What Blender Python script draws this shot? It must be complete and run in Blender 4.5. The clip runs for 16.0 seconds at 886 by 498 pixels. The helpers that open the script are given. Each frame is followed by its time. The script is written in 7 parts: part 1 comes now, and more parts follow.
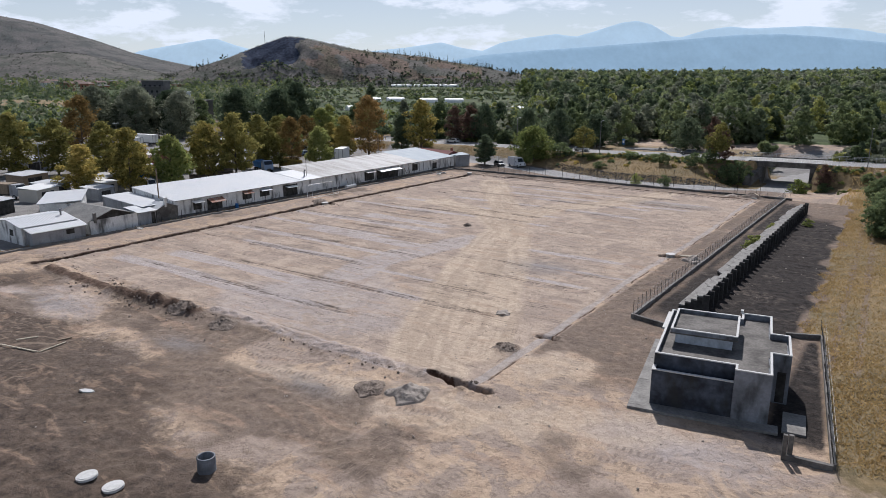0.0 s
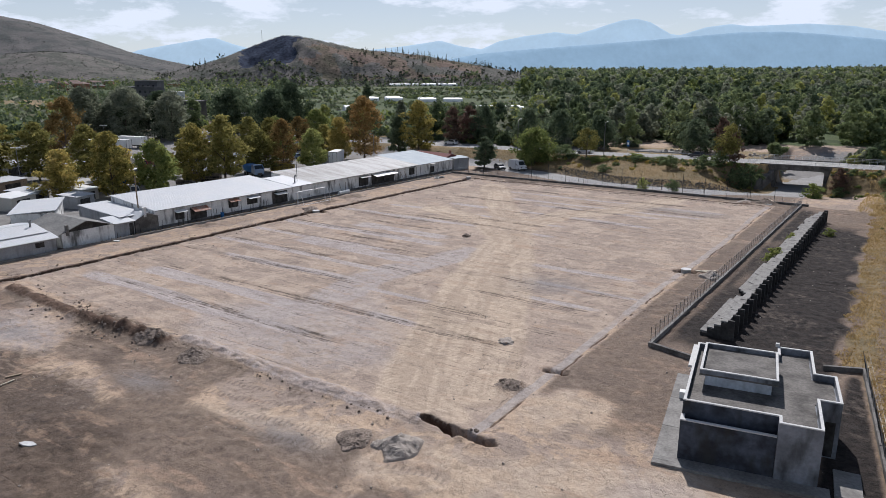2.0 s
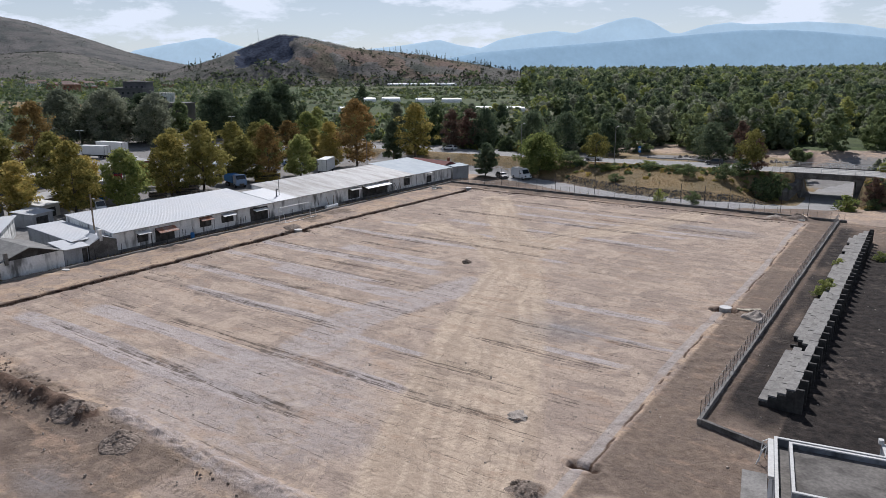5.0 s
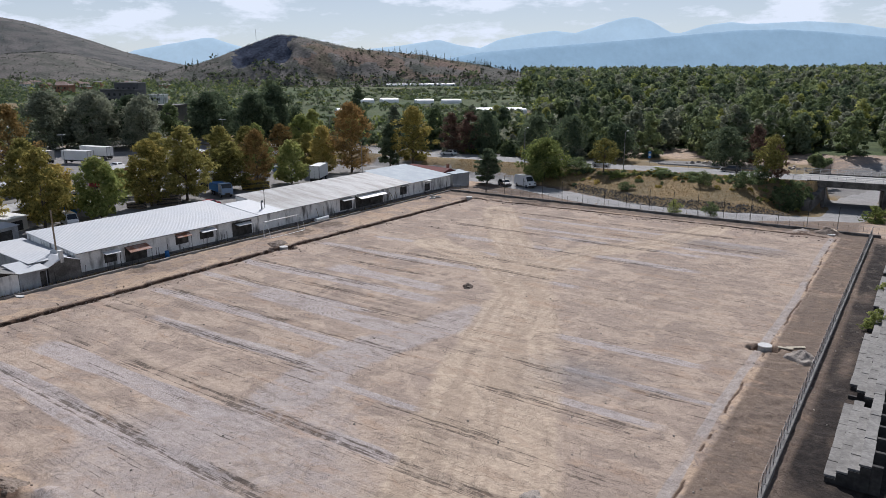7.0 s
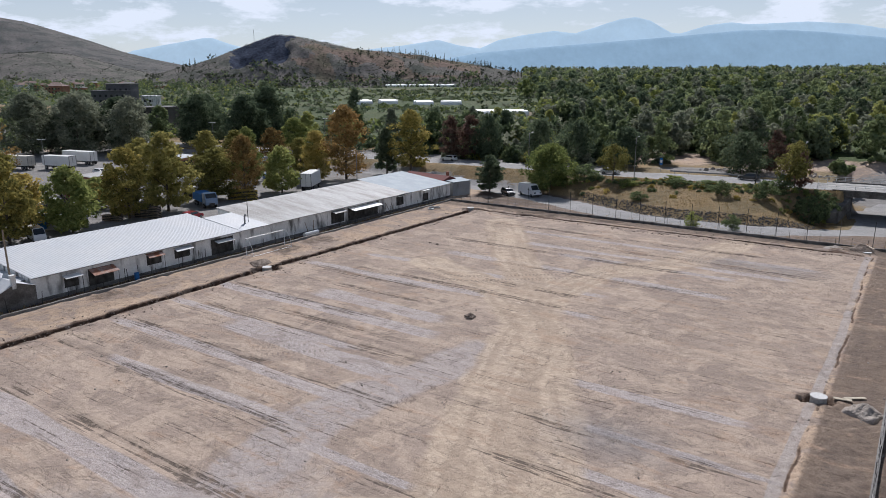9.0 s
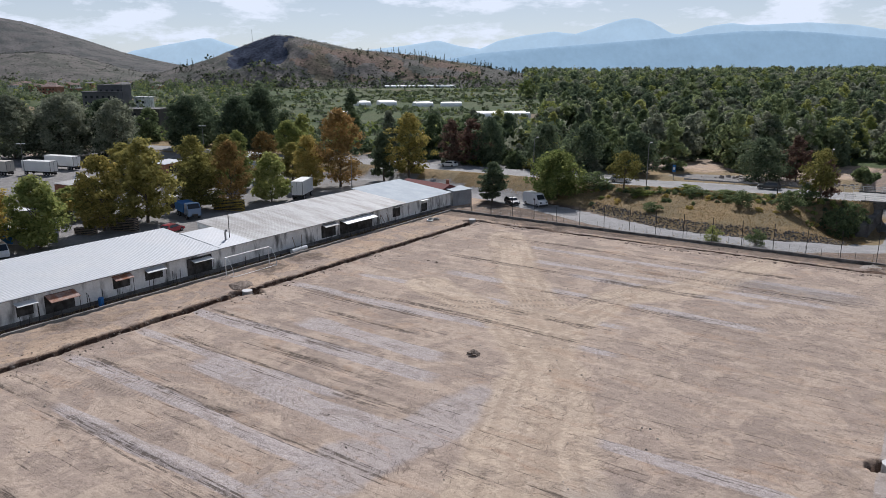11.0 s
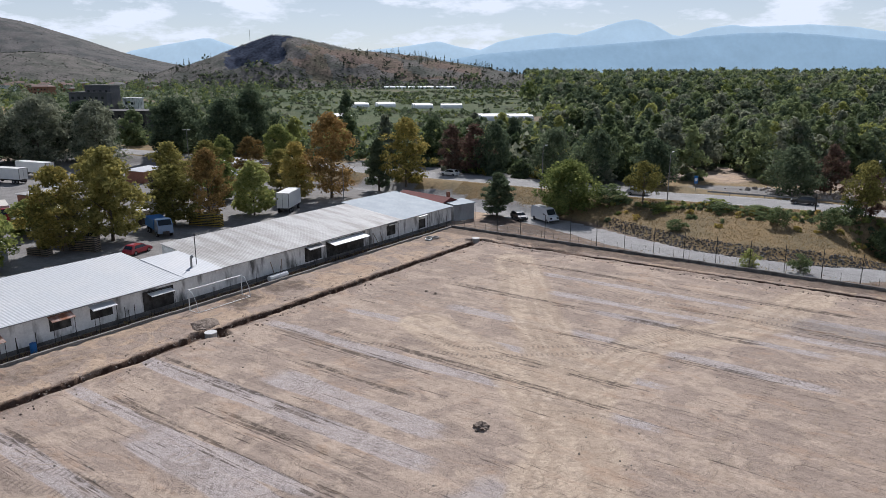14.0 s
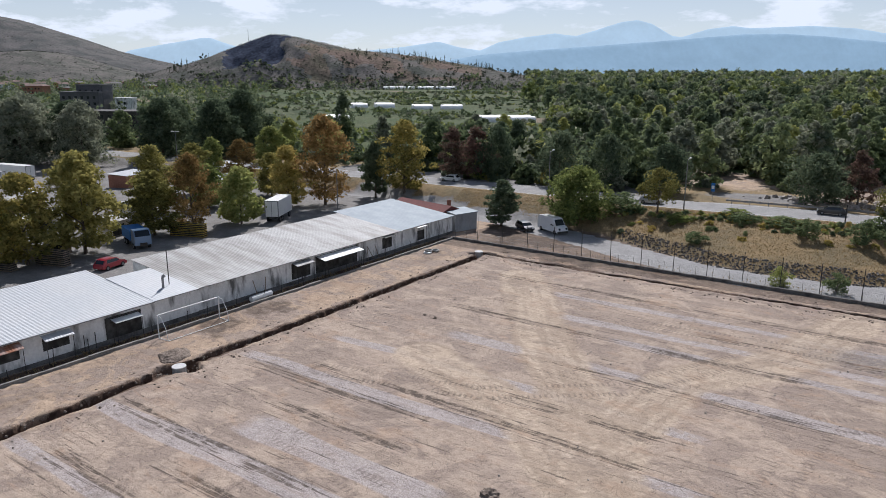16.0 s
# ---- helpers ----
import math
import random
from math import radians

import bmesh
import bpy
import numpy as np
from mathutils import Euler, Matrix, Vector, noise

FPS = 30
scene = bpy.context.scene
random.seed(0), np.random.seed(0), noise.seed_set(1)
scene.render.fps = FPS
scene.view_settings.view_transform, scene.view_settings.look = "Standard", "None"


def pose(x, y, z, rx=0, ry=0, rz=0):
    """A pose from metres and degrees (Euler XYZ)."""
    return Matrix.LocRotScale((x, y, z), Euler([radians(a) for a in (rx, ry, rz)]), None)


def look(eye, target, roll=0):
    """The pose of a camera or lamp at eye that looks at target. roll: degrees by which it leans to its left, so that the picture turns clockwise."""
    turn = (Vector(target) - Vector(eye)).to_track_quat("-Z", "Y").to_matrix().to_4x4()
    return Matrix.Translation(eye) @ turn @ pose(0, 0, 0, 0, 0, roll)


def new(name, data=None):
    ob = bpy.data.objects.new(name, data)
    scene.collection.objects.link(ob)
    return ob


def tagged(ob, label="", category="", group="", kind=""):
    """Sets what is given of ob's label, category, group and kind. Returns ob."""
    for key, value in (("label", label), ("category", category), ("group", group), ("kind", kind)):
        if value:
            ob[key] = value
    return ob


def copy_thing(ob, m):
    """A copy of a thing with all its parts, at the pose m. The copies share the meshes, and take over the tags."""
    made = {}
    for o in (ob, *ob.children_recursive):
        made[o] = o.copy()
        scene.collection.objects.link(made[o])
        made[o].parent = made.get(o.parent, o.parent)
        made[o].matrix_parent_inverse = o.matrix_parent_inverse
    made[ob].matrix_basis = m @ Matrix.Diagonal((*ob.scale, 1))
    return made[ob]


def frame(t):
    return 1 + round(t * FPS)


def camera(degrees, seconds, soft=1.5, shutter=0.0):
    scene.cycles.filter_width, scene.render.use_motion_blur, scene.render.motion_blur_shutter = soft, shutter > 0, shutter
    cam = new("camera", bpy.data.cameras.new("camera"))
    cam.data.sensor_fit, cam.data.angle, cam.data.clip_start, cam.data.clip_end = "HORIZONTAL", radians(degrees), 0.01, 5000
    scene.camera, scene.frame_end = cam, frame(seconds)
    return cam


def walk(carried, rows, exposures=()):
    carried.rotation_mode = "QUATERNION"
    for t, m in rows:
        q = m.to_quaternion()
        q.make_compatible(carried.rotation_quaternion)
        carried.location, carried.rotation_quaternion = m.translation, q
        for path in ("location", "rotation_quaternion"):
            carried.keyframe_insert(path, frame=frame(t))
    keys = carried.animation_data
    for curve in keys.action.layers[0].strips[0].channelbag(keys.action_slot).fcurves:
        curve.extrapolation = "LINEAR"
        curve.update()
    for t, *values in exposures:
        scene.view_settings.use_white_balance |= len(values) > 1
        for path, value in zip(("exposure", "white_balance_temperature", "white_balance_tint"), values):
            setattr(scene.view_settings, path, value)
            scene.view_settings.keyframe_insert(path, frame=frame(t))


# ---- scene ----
cam = camera(64.5, 16.0, soft=0.75)
PATH = [
    (0, (22.502, -66.040, 23.641), (-5.159, -26.149, 11.659), 0.174),
    (1, (20.670, -63.115, 23.805), (-6.968, -23.224, 11.767), 0.086),
    (2, (18.542, -59.789, 23.981), (-9.077, -19.898, 11.901), 0.011),
    (3, (16.185, -56.157, 24.166), (-11.419, -16.265, 12.053), -0.051),
    (4, (13.657, -52.304, 24.354), (-13.935, -12.410, 12.220), -0.101),
    (5, (11.009, -48.303, 24.541), (-16.573, -8.407, 12.396), -0.139),
    (6, (8.285, -44.220, 24.725), (-19.289, -4.320, 12.575), -0.165),
    (7, (5.524, -40.109, 24.900), (-22.044, -0.204, 12.753), -0.178),
    (8, (2.756, -36.013, 25.064), (-24.808, 3.897, 12.924), -0.179),
    (9, (0.004, -31.968, 25.211), (-27.555, 7.950, 13.083), -0.168),
    (10, (-2.715, -27.996, 25.338), (-30.270, 11.929, 13.226), -0.144),
    (11, (-5.392, -24.112, 25.441), (-32.942, 15.822, 13.346), -0.108),
    (12, (-8.024, -20.319, 25.516), (-35.568, 19.625, 13.440), -0.059),
    (13, (-10.615, -16.612, 25.559), (-38.152, 23.343, 13.503), 0.002),
    (14, (-13.177, -12.973, 25.566), (-40.704, 26.994, 13.528), 0.075),
    (15, (-15.728, -9.376, 25.533), (-43.243, 30.604, 13.512), 0.161),
    (16, (-18.294, -5.785, 25.455), (-45.794, 34.210, 13.449), 0.259),
]
walk(cam, [(t, look(eye, target, roll)) for t, eye, target, roll in PATH], ((0, -0.05, 6200, 13), (4, -0.09, 6180, 13), (9, -0.1, 6170, 13), (12.5, -0.06, 6190, 13), (16, -0.02, 6190, 13)))

# ---------- world, sun, exposure ----------
SUN_TO = Vector((-0.50, 0.866, 1.0)).normalized()
world = bpy.data.worlds.new("sky")
scene.world = world
world.use_nodes = True
wn, wl = world.node_tree.nodes, world.node_tree.links
wn.clear()
w_out = wn.new("ShaderNodeOutputWorld")
w_bg = wn.new("ShaderNodeBackground")
w_sky = wn.new("ShaderNodeTexSky")
w_sky.sky_type, w_sky.sun_disc = "NISHITA", False
w_sky.sun_elevation, w_sky.sun_rotation = math.asin(SUN_TO.z), math.atan2(SUN_TO.x, SUN_TO.y)
w_sky.air_density, w_sky.dust_density, w_sky.ozone_density = 0.9, 0.2, 1.3
w_co = wn.new("ShaderNodeTexCoord")
w_map = wn.new("ShaderNodeMapping")
w_map.inputs["Scale"].default_value = (3.6, 3.6, 11.0)
w_no = wn.new("ShaderNodeTexNoise")
w_no.inputs["Scale"].default_value, w_no.inputs["Detail"].default_value, w_no.inputs["Roughness"].default_value = 2.3, 10, 0.62
w_ra = wn.new("ShaderNodeValToRGB")
w_ra.color_ramp.elements[0].position, w_ra.color_ramp.elements[1].position = 0.51, 0.61
w_ra.color_ramp.elements[0].color, w_ra.color_ramp.elements[1].color = (0, 0, 0, 1), (0.8, 0.8, 0.8, 1)
w_mix = wn.new("ShaderNodeMixRGB")
w_mix.inputs[2].default_value = (13.7, 14.9, 16.6, 1)
wl.new(w_co.outputs["Generated"], w_map.inputs[0])
wl.new(w_map.outputs[0], w_no.inputs["Vector"])
wl.new(w_no.outputs[0], w_ra.inputs[0])
w_sep, w_haze, w_add = wn.new("ShaderNodeSeparateXYZ"), wn.new("ShaderNodeMapRange"), wn.new("ShaderNodeMath")
w_haze.inputs[1].default_value, w_haze.inputs[2].default_value, w_haze.inputs[3].default_value, w_haze.inputs[4].default_value = 0.0, 0.45, 0.55, 0.0
w_add.operation, w_add.use_clamp = "ADD", True
w_thin = wn.new("ShaderNodeMath")
w_thin.operation, w_thin.inputs[1].default_value = "MULTIPLY", 0.75
wl.new(w_co.outputs["Generated"], w_sep.inputs[0])
wl.new(w_sep.outputs["Z"], w_haze.inputs[0])
wl.new(w_ra.outputs[0], w_thin.inputs[0])
wl.new(w_haze.outputs[0], w_add.inputs[0])
wl.new(w_thin.outputs[0], w_add.inputs[1])
wl.new(w_add.outputs[0], w_mix.inputs[0])
wl.new(w_sky.outputs[0], w_mix.inputs[1])
wl.new(w_mix.outputs[0], w_bg.inputs[0])
w_bg.inputs[1].default_value = 0.06
wl.new(w_bg.outputs[0], w_out.inputs[0])

sun = new("sun", bpy.data.lights.new("sun", "SUN"))
sun.data.energy, sun.data.angle, sun.data.color = 5.0, radians(0.6), (1.0, 0.965, 0.925)
sun.matrix_world = look(SUN_TO * 200, (0, 0, 0))
scene.view_settings.exposure = 0.0

# ---------- materials ----------
def mat(name, rgb, rough=0.85, metal=0.0, vary=0.25, grain=6.0, bump=0.3, second=None, amount=0.5, big=0.35, spec=0.3, stretch=(1, 1, 1), local=False, streak=0.0):
    """A worn surface: base colour, a second tone in large blotches, fine grain and relief."""
    m = bpy.data.materials.new(name)
    m.use_nodes = True
    n, l = m.node_tree.nodes, m.node_tree.links
    b = n["Principled BSDF"]
    b.inputs["Roughness"].default_value, b.inputs["Metallic"].default_value = rough, metal
    b.inputs["Specular IOR Level"].default_value = spec
    co = n.new("ShaderNodeTexCoord") if local else n.new("ShaderNodeNewGeometry")
    mp = n.new("ShaderNodeMapping")
    mp.inputs["Scale"].default_value = stretch
    l.new(co.outputs["Object"] if local else co.outputs["Position"], mp.inputs[0])
    n1, n2 = n.new("ShaderNodeTexNoise"), n.new("ShaderNodeTexNoise")
    n1.inputs["Scale"].default_value, n1.inputs["Detail"].default_value = big, 6
    n2.inputs["Scale"].default_value, n2.inputs["Detail"].default_value = grain, 5
    l.new(mp.outputs[0], n1.inputs["Vector"])
    l.new(mp.outputs[0], n2.inputs["Vector"])
    r1 = n.new("ShaderNodeValToRGB")
    r1.color_ramp.elements[0].position, r1.color_ramp.elements[1].position = 0.42, 0.64
    l.new(n1.outputs[0], r1.inputs[0])
    mx = n.new("ShaderNodeMixRGB")
    s = second or tuple(c * 0.7 for c in rgb)
    mx.inputs[1].default_value, mx.inputs[2].default_value = (*rgb, 1), (*s, 1)
    mt = n.new("ShaderNodeMath")
    mt.operation = "MULTIPLY"
    mt.inputs[1].default_value = amount
    l.new(r1.outputs[0], mt.inputs[0])
    l.new(mt.outputs[0], mx.inputs[0])
    hs = n.new("ShaderNodeHueSaturation")
    vr = n.new("ShaderNodeMapRange")
    vr.inputs[1].default_value, vr.inputs[2].default_value = 0.3, 0.7
    vr.inputs[3].default_value, vr.inputs[4].default_value = 1 - vary, 1 + vary
    l.new(n2.outputs[0], vr.inputs[0])
    l.new(vr.outputs[0], hs.inputs["Value"])
    l.new(mx.outputs[0], hs.inputs["Color"])
    last = hs.outputs[0]
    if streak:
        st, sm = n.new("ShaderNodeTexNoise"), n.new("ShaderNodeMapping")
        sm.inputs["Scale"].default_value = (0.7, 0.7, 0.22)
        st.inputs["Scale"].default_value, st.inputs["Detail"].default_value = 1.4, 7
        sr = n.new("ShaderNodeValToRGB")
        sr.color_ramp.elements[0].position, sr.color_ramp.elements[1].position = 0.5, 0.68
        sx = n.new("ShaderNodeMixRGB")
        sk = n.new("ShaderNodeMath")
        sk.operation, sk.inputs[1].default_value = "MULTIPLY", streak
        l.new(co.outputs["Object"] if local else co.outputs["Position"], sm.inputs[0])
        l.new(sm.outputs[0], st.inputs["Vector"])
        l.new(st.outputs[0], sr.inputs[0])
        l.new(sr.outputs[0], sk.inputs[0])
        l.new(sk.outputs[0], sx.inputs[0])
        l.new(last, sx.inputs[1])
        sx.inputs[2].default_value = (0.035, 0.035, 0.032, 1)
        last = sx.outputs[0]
    l.new(last, b.inputs["Base Color"])
    if bump:
        bp = n.new("ShaderNodeBump")
        bp.inputs["Strength"].default_value, bp.inputs["Distance"].default_value = bump, 0.05
        l.new(n2.outputs[0], bp.inputs["Height"])
        l.new(bp.outputs[0], b.inputs["Normal"])
    return m


def leaf(name, a, b, c, through_light=0.44):
    """Foliage: each leaf takes a tone between three, and lets some light through."""
    m = bpy.data.materials.new(name)
    m.use_nodes = True
    n, l = m.node_tree.nodes, m.node_tree.links
    n.clear()
    out, mixs = n.new("ShaderNodeOutputMaterial"), n.new("ShaderNodeMixShader")
    dif, tra = n.new("ShaderNodeBsdfDiffuse"), n.new("ShaderNodeBsdfTranslucent")
    geo, inf, add = n.new("ShaderNodeNewGeometry"), n.new("ShaderNodeObjectInfo"), n.new("ShaderNodeMath")
    no = n.new("ShaderNodeTexNoise")
    no.inputs["Scale"].default_value = 0.35
    l.new(geo.outputs["Position"], no.inputs["Vector"])
    add.operation = "MULTIPLY_ADD"
    add.inputs[1].default_value = 0.45
    l.new(geo.outputs["Random Per Island"], add.inputs[0])
    sc = n.new("ShaderNodeMath")
    sc.operation, sc.inputs[1].default_value = "MULTIPLY", 0.35
    l.new(inf.outputs["Random"], sc.inputs[0])
    ad2 = n.new("ShaderNodeMath")
    ad2.operation, ad2.inputs[1].default_value = "MULTIPLY_ADD", 0.5
    l.new(no.outputs[0], ad2.inputs[0])
    l.new(sc.outputs[0], ad2.inputs[2])
    sb = n.new("ShaderNodeMath")
    sb.operation, sb.inputs[1].default_value = "SUBTRACT", 0.17
    l.new(ad2.outputs[0], sb.inputs[0])
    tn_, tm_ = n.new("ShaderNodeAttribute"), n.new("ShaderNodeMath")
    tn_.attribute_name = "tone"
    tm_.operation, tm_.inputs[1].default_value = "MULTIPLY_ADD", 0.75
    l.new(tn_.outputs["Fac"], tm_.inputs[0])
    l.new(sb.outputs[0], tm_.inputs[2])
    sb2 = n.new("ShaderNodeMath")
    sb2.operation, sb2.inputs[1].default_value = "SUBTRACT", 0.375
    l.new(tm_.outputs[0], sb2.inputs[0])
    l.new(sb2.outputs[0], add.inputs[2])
    ra = n.new("ShaderNodeValToRGB")
    e = ra.color_ramp.elements
    e[0].color, e[1].color = (*a, 1), (*c, 1)
    e[0].position, e[1].position = 0.1, 0.85
    e.new(0.45).color = (*b, 1)
    l.new(add.outputs[0], ra.inputs[0])
    l.new(ra.outputs[0], dif.inputs[0])
    l.new(ra.outputs[0], tra.inputs[0])
    mixs.inputs[0].default_value = through_light
    l.new(dif.outputs[0], mixs.inputs[1])
    l.new(tra.outputs[0], mixs.inputs[2])
    l.new(mixs.outputs[0], out.inputs[0])
    return m


LEAF = {
    "green": leaf("leaves_green", (0.074, 0.102, 0.054), (0.158, 0.200, 0.098), (0.288, 0.328, 0.160)),
    "bright": leaf("leaves_bright", (0.125, 0.161, 0.058), (0.252, 0.289, 0.096), (0.436, 0.436, 0.160)),
    "yellow": leaf("leaves_yellowing", (0.155, 0.148, 0.050), (0.365, 0.308, 0.095), (0.585, 0.450, 0.155)),
    "orange": leaf("leaves_rusty", (0.125, 0.096, 0.044), (0.262, 0.178, 0.072), (0.430, 0.270, 0.110)),
    "dark": leaf("leaves_dark", (0.056, 0.080, 0.050), (0.110, 0.144, 0.087), (0.192, 0.230, 0.136)),
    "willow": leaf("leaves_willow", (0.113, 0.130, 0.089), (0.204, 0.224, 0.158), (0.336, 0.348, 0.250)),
    "olive": leaf("leaves_olive", (0.120, 0.118, 0.042), (0.262, 0.242, 0.080), (0.430, 0.375, 0.130)),
    "scrub": leaf("leaves_hill_scrub", (0.050, 0.060, 0.045), (0.076, 0.088, 0.063), (0.115, 0.122, 0.088), 0.2),
    "rust": leaf("leaves_dry_red", (0.067, 0.057, 0.044), (0.147, 0.102, 0.077), (0.228, 0.135, 0.111)),
}
M_BARK = mat("bark", (0.13, 0.105, 0.08), vary=0.3, grain=9)
M_CONC = mat("concrete", (0.36, 0.35, 0.33), vary=0.16, grain=5, second=(0.2, 0.195, 0.18), amount=0.6, big=0.6)
M_CONCD = mat("weathered_concrete", (0.17, 0.16, 0.148), vary=0.22, grain=5, second=(0.065, 0.06, 0.055), amount=0.85, big=0.6)
M_ROOFDUST = mat("dusty_roof_felt", (0.155, 0.143, 0.13), vary=0.25, grain=5, second=(0.07, 0.064, 0.058), amount=0.95, big=0.7)
# Concrete of the bleachers' shaded back; the shade is put into its base colour
M_RIBSHADE = mat("shade_dark_concrete", (0.06, 0.056, 0.052), vary=0.3, grain=4, second=(0.025, 0.024, 0.023), amount=0.8, big=0.8)
M_SEAT = mat("worn_seat_concrete", (0.235, 0.225, 0.21), vary=0.2, grain=5, second=(0.15, 0.142, 0.132), amount=0.8, big=0.7)
# Stained render, with the front's shade lowered into its colour as well
M_STAINSHADE = mat("stained_render_with_shade", (0.072, 0.084, 0.108), vary=0.25, grain=3, second=(0.024, 0.027, 0.035), amount=0.95, big=0.7, streak=0.9)
M_PARAPET = mat("grey_render", (0.23, 0.245, 0.27), vary=0.15, grain=4, second=(0.12, 0.125, 0.135), amount=0.7, big=0.7, streak=0.85)
M_COPING = mat("pale_coping", (0.55, 0.545, 0.53), vary=0.1, grain=6, second=(0.5, 0.49, 0.46), amount=0.5, big=0.8)
M_WHITE = mat("white_render", (0.76, 0.76, 0.74), vary=0.08, grain=4, second=(0.52, 0.52, 0.5), amount=0.55, big=0.45, streak=0.85)
M_PALEWALL = mat("pale_blue_render", (0.62, 0.655, 0.70), vary=0.12, grain=4, second=(0.42, 0.45, 0.49), amount=0.6, big=0.9, streak=0.3)
M_GREYWALL = mat("grey_sheet_wall", (0.34, 0.35, 0.36), vary=0.1, second=(0.22, 0.22, 0.22), amount=0.5, streak=0.4)
M_TIN = mat("galvanised_sheet", (0.46, 0.475, 0.49), rough=0.6, metal=0.1, vary=0.06, grain=3, second=(0.5, 0.5, 0.5), amount=0.6, big=0.25, bump=0.1)
M_TINOLD = mat("weathered_sheet", (0.40, 0.395, 0.385), rough=0.65, metal=0.05, vary=0.12, grain=2, second=(0.25, 0.235, 0.215), amount=0.8, big=0.3, bump=0.1, stretch=(0.4, 1.6, 1))
M_TINBLUE = mat("blue_grey_sheet", (0.24, 0.28, 0.31), rough=0.7, metal=0.1, vary=0.05, grain=2, second=(0.32, 0.36, 0.39), amount=0.5, bump=0.05)
M_ASBEST = mat("fibre_cement_sheet", (0.2, 0.195, 0.185), vary=0.18, grain=3, second=(0.12, 0.12, 0.115), amount=0.7, big=0.4)
M_RUST = mat("rusty_sheet", (0.30, 0.13, 0.075), vary=0.25, grain=4, second=(0.5, 0.45, 0.42), amount=0.5, big=1.2)
M_RED = mat("red_roof_sheet", (0.16, 0.05, 0.045), vary=0.15, grain=3, second=(0.1, 0.04, 0.035))
M_TILE = mat("clay_tile_roof", (0.2, 0.135, 0.115), vary=0.2, grain=1.2, second=(0.15, 0.11, 0.098))
# Flat fill for openings and insides; their unlit depth is put into its colour
M_DARK = mat("dark_void", (0.035, 0.033, 0.03), vary=0.5, grain=1.5, bump=0, second=(0.1, 0.095, 0.09), amount=0.5, big=1.1)
M_STEEL = mat("grey_steel", (0.25, 0.25, 0.25), rough=0.5, metal=0.6, vary=0.1)
M_STEELD = mat("dark_steel", (0.07, 0.065, 0.06), rough=0.6, metal=0.4, vary=0.2)
M_PAINTW = mat("white_paint", (0.74, 0.74, 0.72), rough=0.45, vary=0.05, bump=0.05, second=(0.6, 0.6, 0.57), amount=0.4)
M_WOOD = mat("grey_wood", (0.26, 0.2, 0.14), vary=0.25, grain=6, second=(0.17, 0.14, 0.11))
M_WOODPALE = mat("pale_timber", (0.5, 0.44, 0.34), vary=0.2, grain=6)
M_BRICK = mat("brick_red", (0.32, 0.15, 0.1), vary=0.2, grain=5)
M_TYRE = mat("tyre_rubber", (0.025, 0.025, 0.026), vary=0.1)
M_BLUE = mat("blue_tarpaulin", (0.03, 0.16, 0.42), vary=0.12, rough=0.6)
M_CLOD = mat("dug_soil", (0.235, 0.185, 0.148), vary=0.35, grain=7, bump=0.9, second=(0.13, 0.1, 0.08), amount=0.7, big=1.2)
M_GRAVELHEAP = mat("gravel_heap", (0.36, 0.312, 0.268), vary=0.3, grain=14, bump=0.8)
M_POLY = mat("greenhouse_film", (0.82, 0.82, 0.8), rough=0.5, vary=0.04, second=(0.7, 0.7, 0.68), bump=0)
M_GREYMASONRY = mat("grey_block_wall", (0.115, 0.113, 0.12), vary=0.12, grain=2, second=(0.075, 0.075, 0.08))
M_CREAM = mat("cream_render", (0.55, 0.52, 0.46), vary=0.06, second=(0.45, 0.42, 0.37))


def car_paint(name, rgb, metal=0.2):
    m = mat(name, rgb, rough=0.28, metal=metal, vary=0.03, bump=0, amount=0.1, spec=0.5)
    m.node_tree.nodes["Principled BSDF"].inputs["Coat Weight"].default_value = 0.6
    return m


M_GLASS = mat("dark_glass", (0.02, 0.025, 0.03), rough=0.08, vary=0.02, bump=0, spec=0.6)
M_CARBLACK = car_paint("black_car_paint", (0.012, 0.012, 0.014))
M_CARWHITE = car_paint("white_car_paint", (0.75, 0.75, 0.75), 0)
M_CARRED = car_paint("red_car_paint", (0.33, 0.015, 0.03))
M_CARGREY = car_paint("silver_car_paint", (0.45, 0.46, 0.48), 0.5)
M_CARBLUE = car_paint("blue_car_paint", (0.12, 0.2, 0.32), 0.1)

